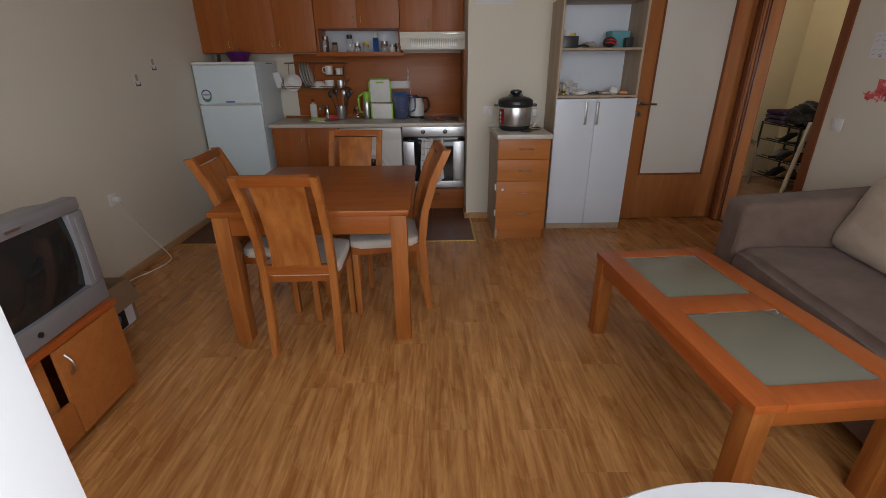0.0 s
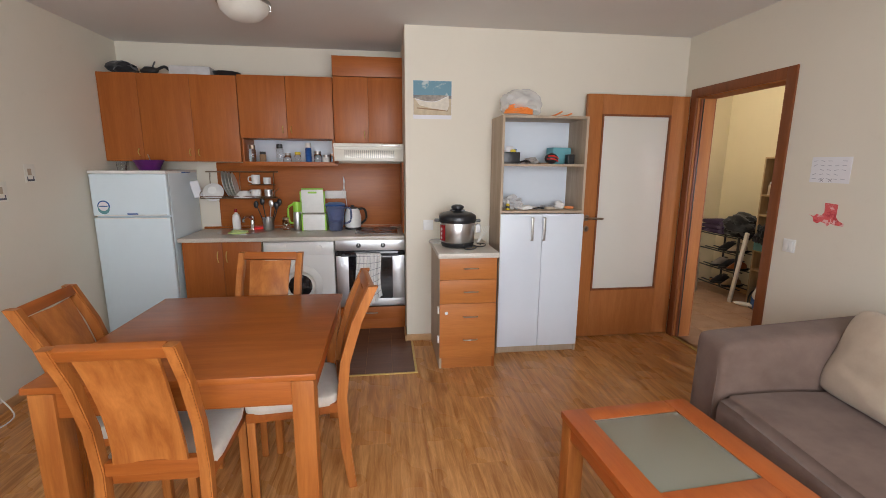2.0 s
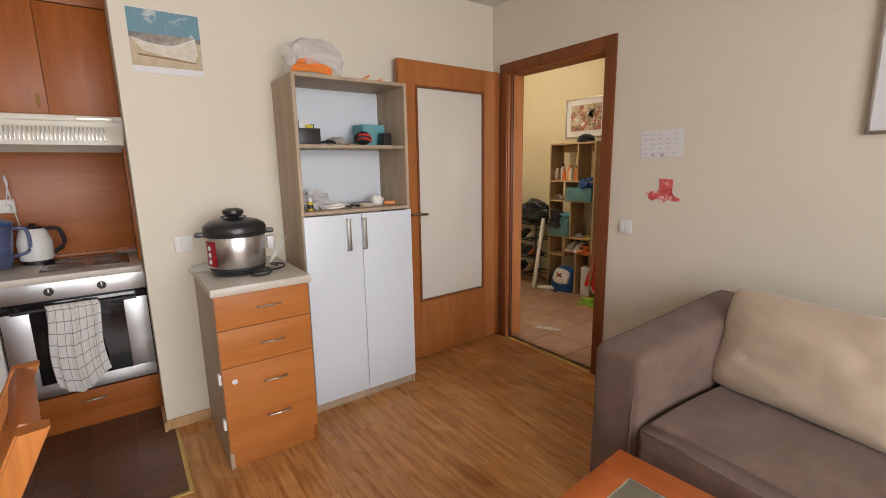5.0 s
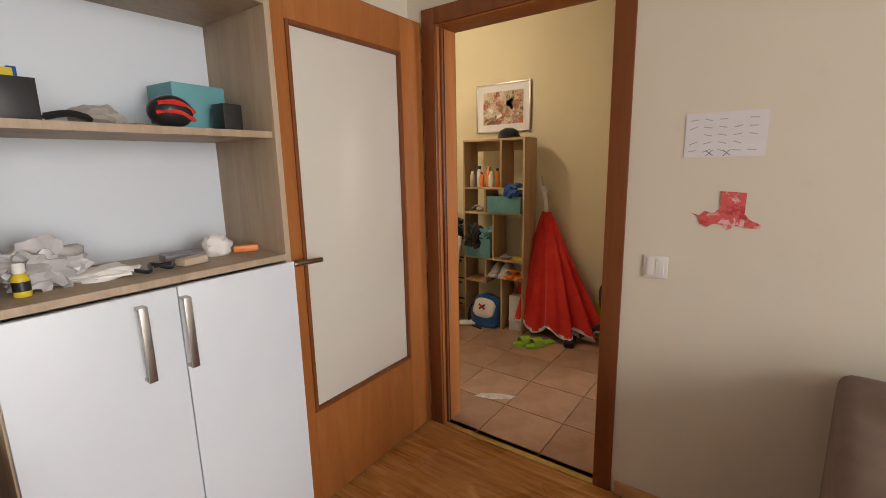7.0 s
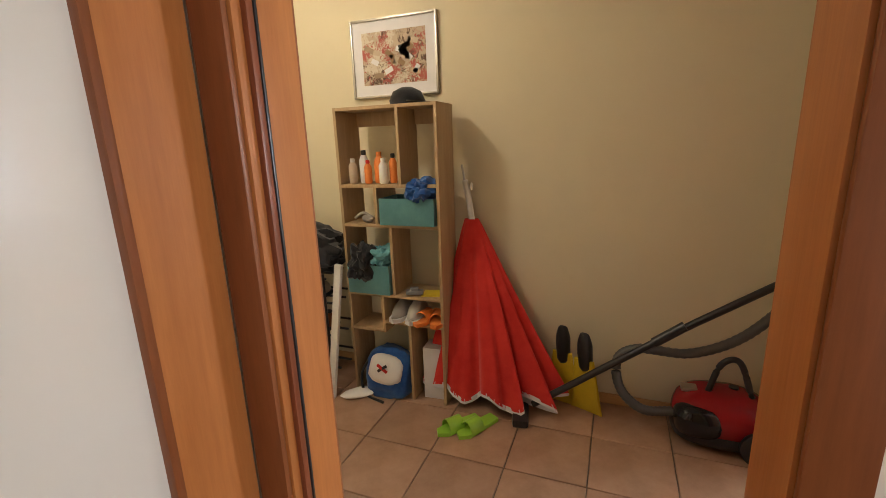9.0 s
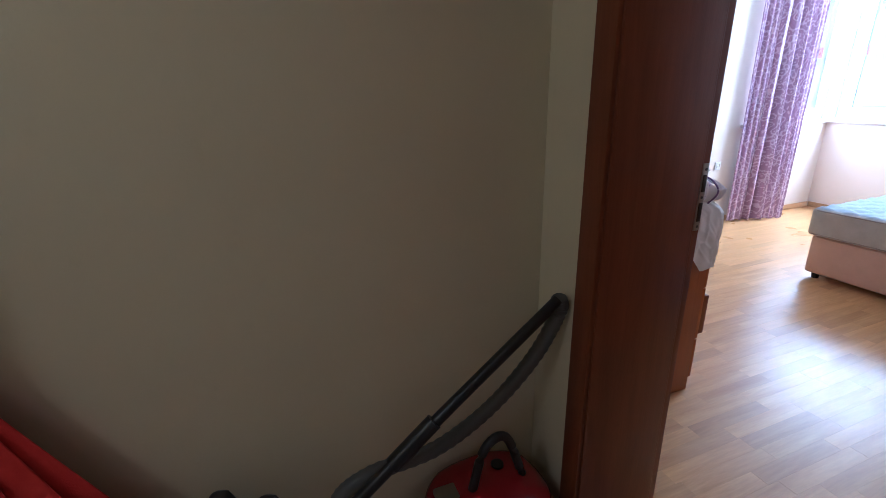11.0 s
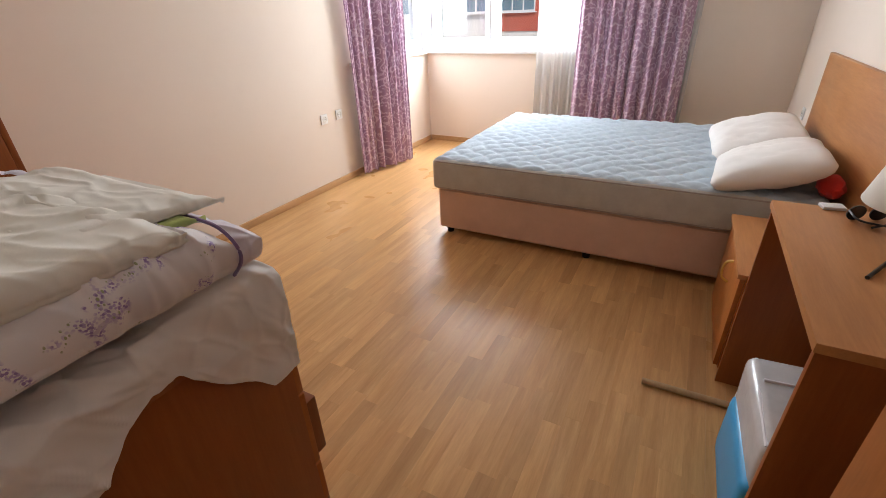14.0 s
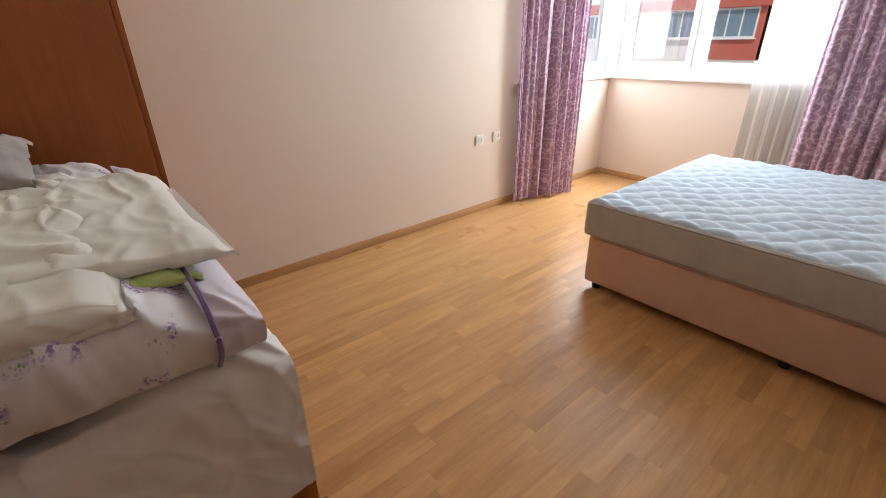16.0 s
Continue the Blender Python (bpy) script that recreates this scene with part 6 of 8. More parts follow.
light_switch(3.064, 3.50, 0.995, -90)
light_switch(0.918, 4.659, 0.99, 0, False)


# ---- on the drawer unit and the tall cabinet ----
def multicooker():
    t = thing("multicooker", 1.105, 4.33, 0.873, "steel multicooker with black lid and red label", "multicooker", -8)
    part("base", lathe([(0.10, 0), (0.125, 0.006), (0.135, 0.03), (0.13, 0.04)], 0, 0, 0, 36), M["black"], t)
    part("body", lathe([(0.13, 0.035), (0.138, 0.045), (0.14, 0.17), (0.136, 0.18)], 0, 0, 0, 40), M["steel"], t, "brushed steel body")
    part("rim", lathe([(0.136, 0.172), (0.150, 0.176), (0.152, 0.19), (0.14, 0.20)], 0, 0, 0, 40), M["black"], t)
    part("lid", lathe([(0.149, 0.190), (0.150, 0.214), (0.142, 0.226), (0.115, 0.240), (0.06, 0.252), (0.0, 0.254)], 0, 0, 0, 40), M["black"], t, "glossy black lid")
    part("knob", lathe([(0.03, 0.25), (0.035, 0.262), (0.05, 0.272), (0.05, 0.287), (0.03, 0.296), (0.0, 0.297)], 0, 0, 0, 26), M["black"], t)
    part("lid_bridge", B(-0.06, 0.06, -0.018, 0.018, 0.235, 0.262, 0.008), M["black"], t)
    for a in (0, 180):
        part("handle", turned(B(0.14, 0.185, -0.03, 0.03, 0.175, 0.195, 0.008), pose(0, 0, 0, 0, 0, a)), M["black"], t)
    def lab(u, v):
        a = radians(-168 + u * 34)
        return Vector((0.1415 * math.cos(a), 0.1415 * math.sin(a), 0.05 + v * 0.11))
    l = part("label", sheet(8, 4, lab, 0.0008), M["red_plastic"], t, "red control label")
    for z in (0.07, 0.10, 0.13):
        a = radians(-151)
        part("label_dot", turned(C(0.011, 0.0012, 0, 0, 0, "x", 14), Matrix.Translation((0.1422 * math.cos(a), 0.1422 * math.sin(a), z)) @ Matrix.Rotation(a, 4, "Z")), M["paper"], l)
    part("steam_cup", B(0.148, 0.185, -0.02, 0.02, 0.10, 0.16, 0.006), M["pale_plastic"], t)


multicooker()
bpy.data.objects["multicooker"].scale = (0.93, 0.93, 1.05)
single("power_cable", tube([(0.10, 0.08, 0.005), (0.14, -0.03, 0.006), (0.10, -0.13, 0.006), (0.04, -0.13, 0.006), (0.05, -0.07, 0.008), (0.14, -0.08, 0.012), (0.20, -0.03, 0.008), (0.22, 0.04, 0.01), (0.17, 0.09, 0.008), (0.18, 0.0, 0.014)], 0.0045, 8, 8), M["black"], "coiled black power cable on the worktop", "cable", (1.10, 4.30, 0.873))
single("yellow_tag", B(-0.03, 0.03, -0.008, 0.008, 0, 0.005, 0.002), M["yellow"], "small yellow tag on the worktop", "tag", (1.24, 4.26, 0.873), 20)
single("plastic_tub", lathe([(0.07, 0), (0.075, 0.006), (0.06, 0.02), (0.0, 0.024)], 0, 0, 0, 22), M["plastic_bag"], "clear plastic lid behind the multicooker", "lid", (0.98, 4.50, 0.873))
single("whisk", join(*[tube([(0, 0, 0), (0.02 + 0.012 * k, 0.01 * k, 0.06), (0.03 + 0.02 * k, 0.015 * k - 0.02, 0.13)], 0.0018, 5) for k in range(5)]), M["plastic_white"], "wire whisk head standing behind the multicooker", "whisk", (1.28, 4.44, 0.873))


def plastic_bag(x, y, z):
    t = thing("plastic_bag", x, y, z, "bulging clear plastic bag with orange netting on the cabinet", "bag")
    part("bag", blob(0.155, 0.11, 0.10, 0, 0, 0.092, 0.22, 11, 4, 0.9, 6.0), M["plastic_bag"], t, "thin clear plastic")
    part("netting", join(*[tube([(-0.15 + 0.01 * k, -0.09 + 0.01 * (k % 3), 0.02 + 0.012 * k), (-0.05, -0.118 + 0.005 * k, 0.02 + 0.014 * k), (0.06, -0.10, 0.015 + 0.006 * k)], 0.007, 6) for k in range(5)]), M["orange"], t, "orange net")


plastic_bag(1.60, 4.47, 1.831)
single("ribbon", join(tube([(0, 0, 0.004), (0.05, -0.01, 0.02), (0.10, 0, 0.045)], 0.006, 6), tube([(0.06, -0.02, 0.004), (0.12, -0.03, 0.012), (0.17, -0.02, 0.03)], 0.006, 6)), M["orange"], "orange straps lying on the cabinet", "strap", (1.82, 4.45, 1.831))
U, L2 = 1.796, 1.4340
UZ, LZ = 1.485, 1.137
bb = thing("black_box", 1.52, 4.44, UZ, "open black box holding small packets", "box")
part("box", join(B(-0.065, 0.065, -0.05, -0.046, 0, 0.085, 0.001), B(-0.065, 0.065, 0.046, 0.05, 0, 0.085, 0.001), B(-0.065, -0.061, -0.046, 0.046, 0, 0.085, 0.001), B(0.061, 0.065, -0.046, 0.046, 0, 0.085, 0.001), B(-0.061, 0.061, -0.046, 0.046, 0, 0.01, 0)), M["black"], bb)
part("packet", turned(B(-0.028, 0.028, -0.006, 0.006, 0.0, 0.12, 0.002), pose(-0.005, 0.01, 0.01, 8)), M["paper"], bb)
part("packet", turned(B(-0.008, 0.008, -0.006, 0.006, 0.0, 0.10, 0.003), pose(0.04, 0.0, 0.01, 4)), M["blue_cloth"], bb)
part("packet", turned(B(-0.02, 0.02, -0.005, 0.005, 0.0, 0.095, 0.002), pose(0.02, -0.02, 0.01, -4)), M["yellow"], bb)
single("teal_box", B(-0.075, 0.075, -0.06, 0.06, 0, 0.125, 0.004), M["teal_card"] if "teal_card" in M else M["teal"], "turquoise cardboard box on the upper shelf", "box", (1.94, 4.53, UZ), 6)
M["teal_card"] = paint("turquoise_card", (0.13, 0.36, 0.40), 0.6, 0.05, 8, 0.03)
bpy.data.objects["teal_box"].data.materials[0] = M["teal_card"]
bl = thing("sports_ball", 1.835, 4.40, UZ, "small black ball with red stripes", "ball")
part("ball", blob(0.052, 0.045, 0.04, 0, 0, 0.04, 0.02, 1, 3), M["black"], bl)
part("stripe", tube([(-0.035, -0.024, 0.055), (0.0, -0.04, 0.058), (0.045, -0.022, 0.04)], 0.007, 6), M["red"], bl)
part("stripe", tube([(-0.042, -0.024, 0.035), (0.0, -0.044, 0.036), (0.045, -0.024, 0.02)], 0.005, 6), M["red"], bl)
single("black_tin", B(-0.028, 0.028, -0.028, 0.028, 0, 0.072, 0.006), M["black"], "small square black tin on the upper shelf", "tin", (1.985, 4.41, UZ), 4)
single("crumpled_cloth", blob(0.05, 0.05, 0.028, 0, 0, 0.02, 0.4, 5), M["grey_cloth"], "crumpled grey-blue cloth on the shelf", "cloth", (1.69, 4.44, UZ))
single("sunglasses", join(tube([(-0.04, 0, 0.012), (0.0, -0.01, 0.02), (0.04, 0, 0.012)], 0.008, 6), tube([(-0.04, 0, 0.012), (-0.05, 0.06, 0.008)], 0.004, 6, 1)), M["black"], "folded black sunglasses on the shelf", "sunglasses", (1.63, 4.40, UZ))
single("coaster", B(-0.04, 0.04, -0.03, 0.03, 0, 0.008, 0.002), M["carton"], "brown cardboard piece on the shelf", "card", (1.78, 4.43, UZ), 20)
single("crumpled_bag", blob(0.075, 0.07, 0.055, 0, 0, 0.04, 0.55, 12, 4, 1.0, 7), M["pale_plastic"], "crumpled white plastic bag on the lower shelf", "bag", (1.56, 4.47, LZ))
single("bag_tail", blob(0.07, 0.035, 0.018, 0, 0, 0.014, 0.6, 13), M["linen"], "white crumpled cloth on the lower shelf", "cloth", (1.65, 4.43, LZ), -20)
vb = bottle("vitamin_bottle", 1.505, 4.395, LZ, [(0.014, 0), (0.015, 0.004), (0.015, 0.04), (0.009, 0.048)], M["yellow"], (0.011, 0.048, 0.022), "small yellow bottle with a white dropper cap", "bottle", "", M["plastic_white"])
part("label", lathe([(0.0153, 0.012), (0.0153, 0.032)], 0, 0, 0, 16), M["black"], vb)
single("charger_cable", tube([(-0.03, 0, 0.006), (0.0, 0.02, 0.012), (0.03, -0.02, 0.006), (0.05, 0.02, 0.016), (0.08, -0.01, 0.006), (0.10, 0.02, 0.01), (0.06, 0.03, 0.008)], 0.005, 7, 8), M["black"], "tangled black cable on the lower shelf", "cable", (1.70, 4.40, LZ))
single("cream_box", B(-0.035, 0.035, -0.02, 0.02, 0, 0.02, 0.005), M["cushion"], "small cream plastic box on the lower shelf", "box", (1.845, 4.41, LZ), 12)
single("flat_case", B(-0.05, 0.05, -0.03, 0.03, 0, 0.02, 0.003), M["grey_plastic"], "flat grey case on the lower shelf", "case", (1.86, 4.50, LZ), -6)
single("baby_cap", blob(0.04, 0.035, 0.035, 0, 0, 0.026, 0.35, 15), M["linen"], "small white cap on the lower shelf", "cap", (1.945, 4.47, LZ))
single("lighter", turned(B(-0.035, 0.035, -0.012, 0.012, 0, 0.02, 0.006), pose(0, 0, 0)), M["orange"], "orange plastic gadget on the lower shelf", "gadget", (2.02, 4.45, LZ), -25)
oval = Matrix.Diagonal((1.14, 0.64, 0.81, 1))
ws2 = thing("side_table", 1.05, 1.09, 0.0, "oval white plastic side table near the balcony door", "table")
part("tabletop", turned(lathe([(0.0, 0.60), (0.24, 0.60), (0.30, 0.605), (0.315, 0.62), (0.30, 0.635), (0.0, 0.63)], 0, 0, 0, 48), oval), M["pvc"], ws2)
for k in range(4):
    a = math.pi / 4 + k * math.pi / 2
    part("leg", turned(tube([(0.19 * math.cos(a), 0.19 * math.sin(a), 0.605), (0.2 * math.cos(a), 0.2 * math.sin(a), 0.0)], 0.018, 8, 1), oval), M["pvc"], ws2)


def wall_clock():
    t = thing("wall_clock", -1.719, 3.205, 2.055, "round white wall clock with a purple flower picture", "clock", 90)
    # faces +x in the room
    rim = turned(lathe([(0.0, 0.0), (0.158, 0.0), (0.165, 0.01), (0.162, 0.03), (0.152, 0.036), (0.148, 0.022), (0.0, 0.02)], 0, 0, 0, 48), pose(0, 0, 0, 90))
    part("case", rim, M["plastic_white"], t, "pale rim")
    for k in range(12):
        a = radians(30 * k)
        part("numeral", turned(B(-0.0035, 0.0035, -0.023, -0.021, -0.013, 0.013, 0), pose(0.118 * math.sin(a), 0, 0.118 * math.cos(a), 0, 17 * (k % 3) - 12, 0)), M["ink"], t)
    for k in range(7):
        a = radians(118 + 21 * k)
        part("petal", turned(lathe([(0.0, 0.021), (0.019, 0.021), (0.019, 0.022), (0.0, 0.0222)], 0, 0, 0, 12), pose(0.040 * math.sin(a), 0, 0.045 * math.cos(a) - 0.008, 90)), M["petal"], t, "purple printed petal")
    part("hour_hand", turned(B(-0.004, 0.004, -0.027, -0.0255, 0, 0.072, 0.0005), pose(0, 0, 0, 0, 112, 0)), M["black"], t)
    part("minute_hand", turned(B(-0.003, 0.003, -0.030, -0.0285, 0, 0.10, 0.0005), pose(0, 0, 0, 0, -62, 0)), M["black"], t)


M["petal"] = paint("purple_print", (0.16, 0.07, 0.26), 0.7, 0.25, 60, 0.0)
wall_clock()


# ---- hall ----
def hall_shelf():
    t = thing("shelving_unit", 4.453, 4.71, 0.0, "tall light-oak open shelving unit with uneven cells", "shelf")
    d, w, h, k = 0.213, 0.565, 1.572, 0.016
    part("side_panel", B(0, d, 0, k, 0, h, 0.001), M["shelfwood"], t)
    part("side_panel", B(0, d, w - k, w, 0, h, 0.001), M["shelfwood"], t)
    part("top_panel", B(0, d, k, w - k, h - k, h, 0.001), M["shelfwood"], t)
    for z in (1.19, 0.985, 0.605):
        part("shelf", B(0, d, k, w - k, z - k, z, 0.001), M["shelfwood"], t)
    part("shelf", B(0, d, k, 0.344, 0.455 - k, 0.455, 0.001), M["shelfwood"], t)
    part("shelf", B(0, d, 0.36, w - k, 0.40 - k, 0.40, 0.001), M["shelfwood"], t)
    for y, z0, z1 in ((0.20, 1.19, h - k), (0.345, 0.985, 1.174), (0.27, 0.605, 0.969), (0.344, 0.384, 0.589), (0.19, 0.0, 0.439)):
        part("divider", B(0, d, y, y + k, z0, z1, 0.001), M["shelfwood"], t)
    part("rail", B(d - 0.02, d, k, w - k, h - 0.09, h - k, 0.001), M["shelfwood"], t)


hall_shelf()
pic2, art2 = picture("hall_picture", 4.756, 5.06, 1.836, -90, 0.51, 0.40, M["nickel"], "crowded brown abstract print in a silver frame", 0.012, 0.055, M["art_mix"])
for k in range(24):
    rng = random.Random(k)
    part("paint_patch", turned(B(-0.02 - 0.02 * rng.random(), 0.02, -0.0006, 0, -0.012, 0.014, 0), pose(rng.uniform(-0.14, 0.14), -0.0125, rng.uniform(-0.09, 0.09), 0, rng.uniform(0, 180))), M[rng.choice(["paper", "bronze", "black", "carton", "cushion"])], art2)

cap = thing("baseball_cap", 4.55, 4.90, 1.573, "dark baseball cap on top of the shelving unit", "cap")
part("crown", lathe([(0.085, 0), (0.088, 0.02), (0.07, 0.06), (0.03, 0.08), (0.0, 0.082)], 0, 0, 0, 22), M["black_soft"], cap)
part("peak", turned(lathe([(0.0, 0), (0.075, 0.0), (0.08, 0.004), (0.0, 0.006)], 0, 0, 0, 20), pose(-0.02, -0.08, 0.006, 6)), M["black_soft"], cap)
# top left cell
for k, (y, r, h, m, c) in enumerate(((5.21, 0.022, 0.13, "cushion", "plastic_white"), (5.16, 0.024, 0.17, "paper", "black"), (5.12, 0.02, 0.12, "orange", "red"), (5.07, 0.026, 0.16, "orange", "orange"), (5.03, 0.024, 0.13, "plastic_white", "plastic_white"), (4.99, 0.02, 0.15, "orange", "black"))):
    bottle("sun_cream_bottle", 4.50 + 0.03 * (k % 2), y, 1.191, [(r * 0.8, 0), (r, 0.008), (r, h * 0.7), (r * 0.55, h * 0.85)], M[m], (r * 0.55, h * 0.85, h * 0.15), "plastic sun cream bottle on the hall shelf", "bottle", "bottles on the hall shelf", M[c], 14)


def storage_box(x, y, z, w, h, label):
    t = thing("storage_box", x, y, z, label, "storage box", group="teal storage boxes")
    for name, b in (("front", (0, 0.004, 0, w, 0, h)), ("back", (0.196, 0.2, 0, w, 0, h)), ("side", (0.004, 0.196, 0, 0.004, 0, h)), ("side", (0.004, 0.196, w - 0.004, w, 0, h)), ("bottom", (0.004, 0.196, 0.004, w - 0.004, 0, 0.006))):
        part(name, B(*b, 0.001), M["teal"], t)


storage_box(4.436, 4.735, 0.986, 0.30, 0.135, "teal fabric storage box with a blue cloth over it")
storage_box(4.436, 5.005, 0.606, 0.25, 0.16, "teal fabric storage box stuffed with clothes")
single("blue_shirt", blob(0.09, 0.075, 0.07, 0, 0, 0, 0.4, 21, 4), M["blue_cloth"], "bright blue cloth bundled on the hall shelf", "clothes", (4.50, 4.815, 1.15))
single("black_shirt", blob(0.08, 0.07, 0.10, 0, 0, 0, 0.5, 22, 4), M["black_soft"], "black cloth hanging out of the storage box", "clothes", (4.46, 5.17, 0.78))
single("teal_shirt", blob(0.08, 0.07, 0.06, 0, 0, 0, 0.5, 23, 4), M["teal_card"], "turquoise cloth in the storage box", "clothes", (4.52, 5.07, 0.80))
single("goggles", join(tube([(0, -0.05, 0.03), (0, 0, 0.05), (0, 0.05, 0.02)], 0.008, 7), blob(0.03, 0.03, 0.02, 0, -0.03, 0.02, 0.3, 3)), M["grey_cloth"], "pale swimming goggles on the hall shelf", "goggles", (4.50, 5.17, 0.986))
single("small_car", join(B(-0.02, 0.02, -0.045, 0.045, 0.008, 0.03, 0.006), B(-0.016, 0.016, -0.02, 0.025, 0.028, 0.045, 0.006)), M["grey_plastic"], "small grey toy car on the hall shelf", "toy", (4.48, 4.88, 0.606), 20)
single("yellow_paper", B(-0.05, 0.05, -0.05, 0.05, 0, 0.003, 0), M["yellow"], "yellow paper on the hall shelf", "paper", (4.53, 4.80, 0.606), 10)


def shoe(x, y, z, rz, mat, label, sole, name="sneaker", group="sneakers on the shelf"):
    t = thing(name, x, y, z, label, "shoe", rz, group)
    out = [(-0.04, -0.11), (0.04, -0.11), (0.048, 0.03), (0.035, 0.11), (0.0, 0.135), (-0.035, 0.11), (-0.048, 0.03)]
    part("sole", slab(out, 0, 0.022), sole, t)
    up = blob(0.044, 0.12, 0.07, 0, 0.005, 0.03, 0.08, 3, 3)
    for v in up.verts:
        if v.co.z < 0.022:
            v.co.z = 0.022
        if v.co.y > 0.02:
            v.co.z = 0.022 + (v.co.z - 0.022) * (1 - 0.55 * min(1, (v.co.y - 0.02) / 0.09))
    part("upper", up, mat, t)
    part("opening", C(0.027, 0.006, 0, -0.05, 0.093, "z", 16), M["black_soft"], t)
    part("laces", join(*[tube([(-0.022, 0.0 + k * 0.02, 0.088 - k * 0.014), (0, 0.005 + k * 0.02, 0.094 - k * 0.014), (0.022, 0.0 + k * 0.02, 0.088 - k * 0.014)], 0.003, 5) for k in range(3)]), M["paper"], t)
    return t


shoe(4.55, 4.985, 0.456, 88, M["grey_cloth"], "grey sneaker with white sole on the hall shelf", M["paper"])
shoe(4.55, 4.90, 0.456, 94, M["ticking_side"], "pale grey sneaker with white trim on the hall shelf", M["paper"])


def sandal(x, y, z, rz, mat, label, name="sandal", group="orange sandals", tilt=0):
    t = thing(name, x, y, z, label, "sandal", rz, group)
    out = [(-0.03, -0.12), (0.03, -0.12), (0.038, 0.04), (0.025, 0.11), (-0.01, 0.125), (-0.038, 0.08), (-0.036, 0.02)]
    part("sole", slab(out, 0, 0.02), mat, t)
    part("strap", sheet(8, 4, lambda u, v: Vector((-0.044 * math.cos(u * math.pi), -0.01 + v * 0.08, 0.012 + 0.055 * math.sin(u * math.pi))), 0.004), mat, t)
    return t


sandal(4.53, 4.83, 0.456, 80, M["orange"], "orange rubber sandal on the hall shelf")
sandal(4.53, 4.765, 0.456, 98, M["orange"], "orange rubber sandal on the hall shelf")
sandal(4.32, 4.50, 0.0, 60, M["lime"], "lime green flip-flop on the tile floor", "flip_flop", "lime flip-flops")
sandal(4.30, 4.59, 0.0, 52, M["lime"], "lime green flip-flop on the tile floor", "flip_flop", "lime flip-flops")

bp = thing("backpack", 4.46, 5.07, 0.0, "blue and white child's backpack on the floor", "backpack", -90)
part("body", turned(blob(0.14, 0.075, 0.15, 0, 0, 0.13, 0.12, 6, 4, 0.7), pose(0, 0, 0, -18)), M["blue_cloth"], bp)
part("pocket", turned(blob(0.105, 0.045, 0.085, 0, -0.055, 0.15, 0.08, 7, 3, 0.7), pose(0, 0, 0, -18)), M["linen"], bp, "white front pocket")
for a in (35, -35):
    part("motif", turned(B(-0.035, 0.035, -0.002, 0.002, -0.008, 0.008, 0.001), pose(0, -0.052, 0.185, -18, a)), M["red"] if a > 0 else M["black"], bp)
part("strap", tube([(-0.1, 0.03, 0.22), (-0.15, -0.02, 0.12), (-0.12, -0.05, 0.01), (0.02, -0.1, 0.01)], 0.008, 7), M["black"], bp)
single("white_slipper", blob(0.05, 0.11, 0.02, 0, 0, 0.018, 0.12, 4), M["linen"], "white slipper sticking out under the backpack", "slipper", (4.40, 5.22, 0), 40)
single("paper_bag", B(-0.02, 0.10, -0.06, 0.06, 0, 0.30, 0.003), M["paper"], "white paper bag with grey lettering in the shelf", "bag", (4.52, 4.80, 0.0), 4)


def parasol():
    t = thing("beach_parasol", 4.60, 4.505, 0.0, "closed red beach parasol leaning on the hall wall", "parasol")
    top = Vector((0.075, 0.115, 0.99))
    def f(u, v):
        a = u * math.tau
        r = (0.035 + 0.235 * v ** 0.9)
        fold = 1 + v ** 0.7 * (0.55 * abs(math.sin(a * 4 + 0.7 * math.sin(a * 3) + 0.5 * v)) ** 0.6 - 0.34 + 0.13 * math.sin(a * 13 + 1 + 2 * v) + 0.06 * math.sin(a * 23 + 5 * v))
        c = top * (1 - v) + Vector((-0.02, 0.0, 0.085)) * v
        z = c.z + 0.035 * v * math.sin(a * 8 + 1.2)
        return Vector((min(c.x + 0.50 * r * fold * math.cos(a), 0.145), c.y + 1.12 * r * fold * math.sin(a), z))
    cl = part("canopy", sheet(220, 28, f, 0.0), M["red"], t, "red folded canopy", 70)
    part("hem", sheet(96, 1, lambda u, v: f(u, 0.985 + 0.03 * v) + Vector((0, 0, 0)), 0.005), M["paper"], cl, "white hem")
    part("pole", tube([(0.02, 0.0, 0.02), (0.075, 0.115, 0.99), (0.09, 0.155, 1.19)], 0.016, 12, 4), M["plastic_white"], t, "white pole")
    part("tip", tube([(0.09, 0.155, 1.19), (0.095, 0.17, 1.27)], 0.006, 8, 1), M["nickel"], t)
    part("ring", turned(lathe([(0.012, 0), (0.02, 0), (0.02, 0.006), (0.012, 0.006)], 0, 0, 0, 16), pose(0.07, 0.115, 1.16, 90)), M["plastic_white"], t)


parasol()


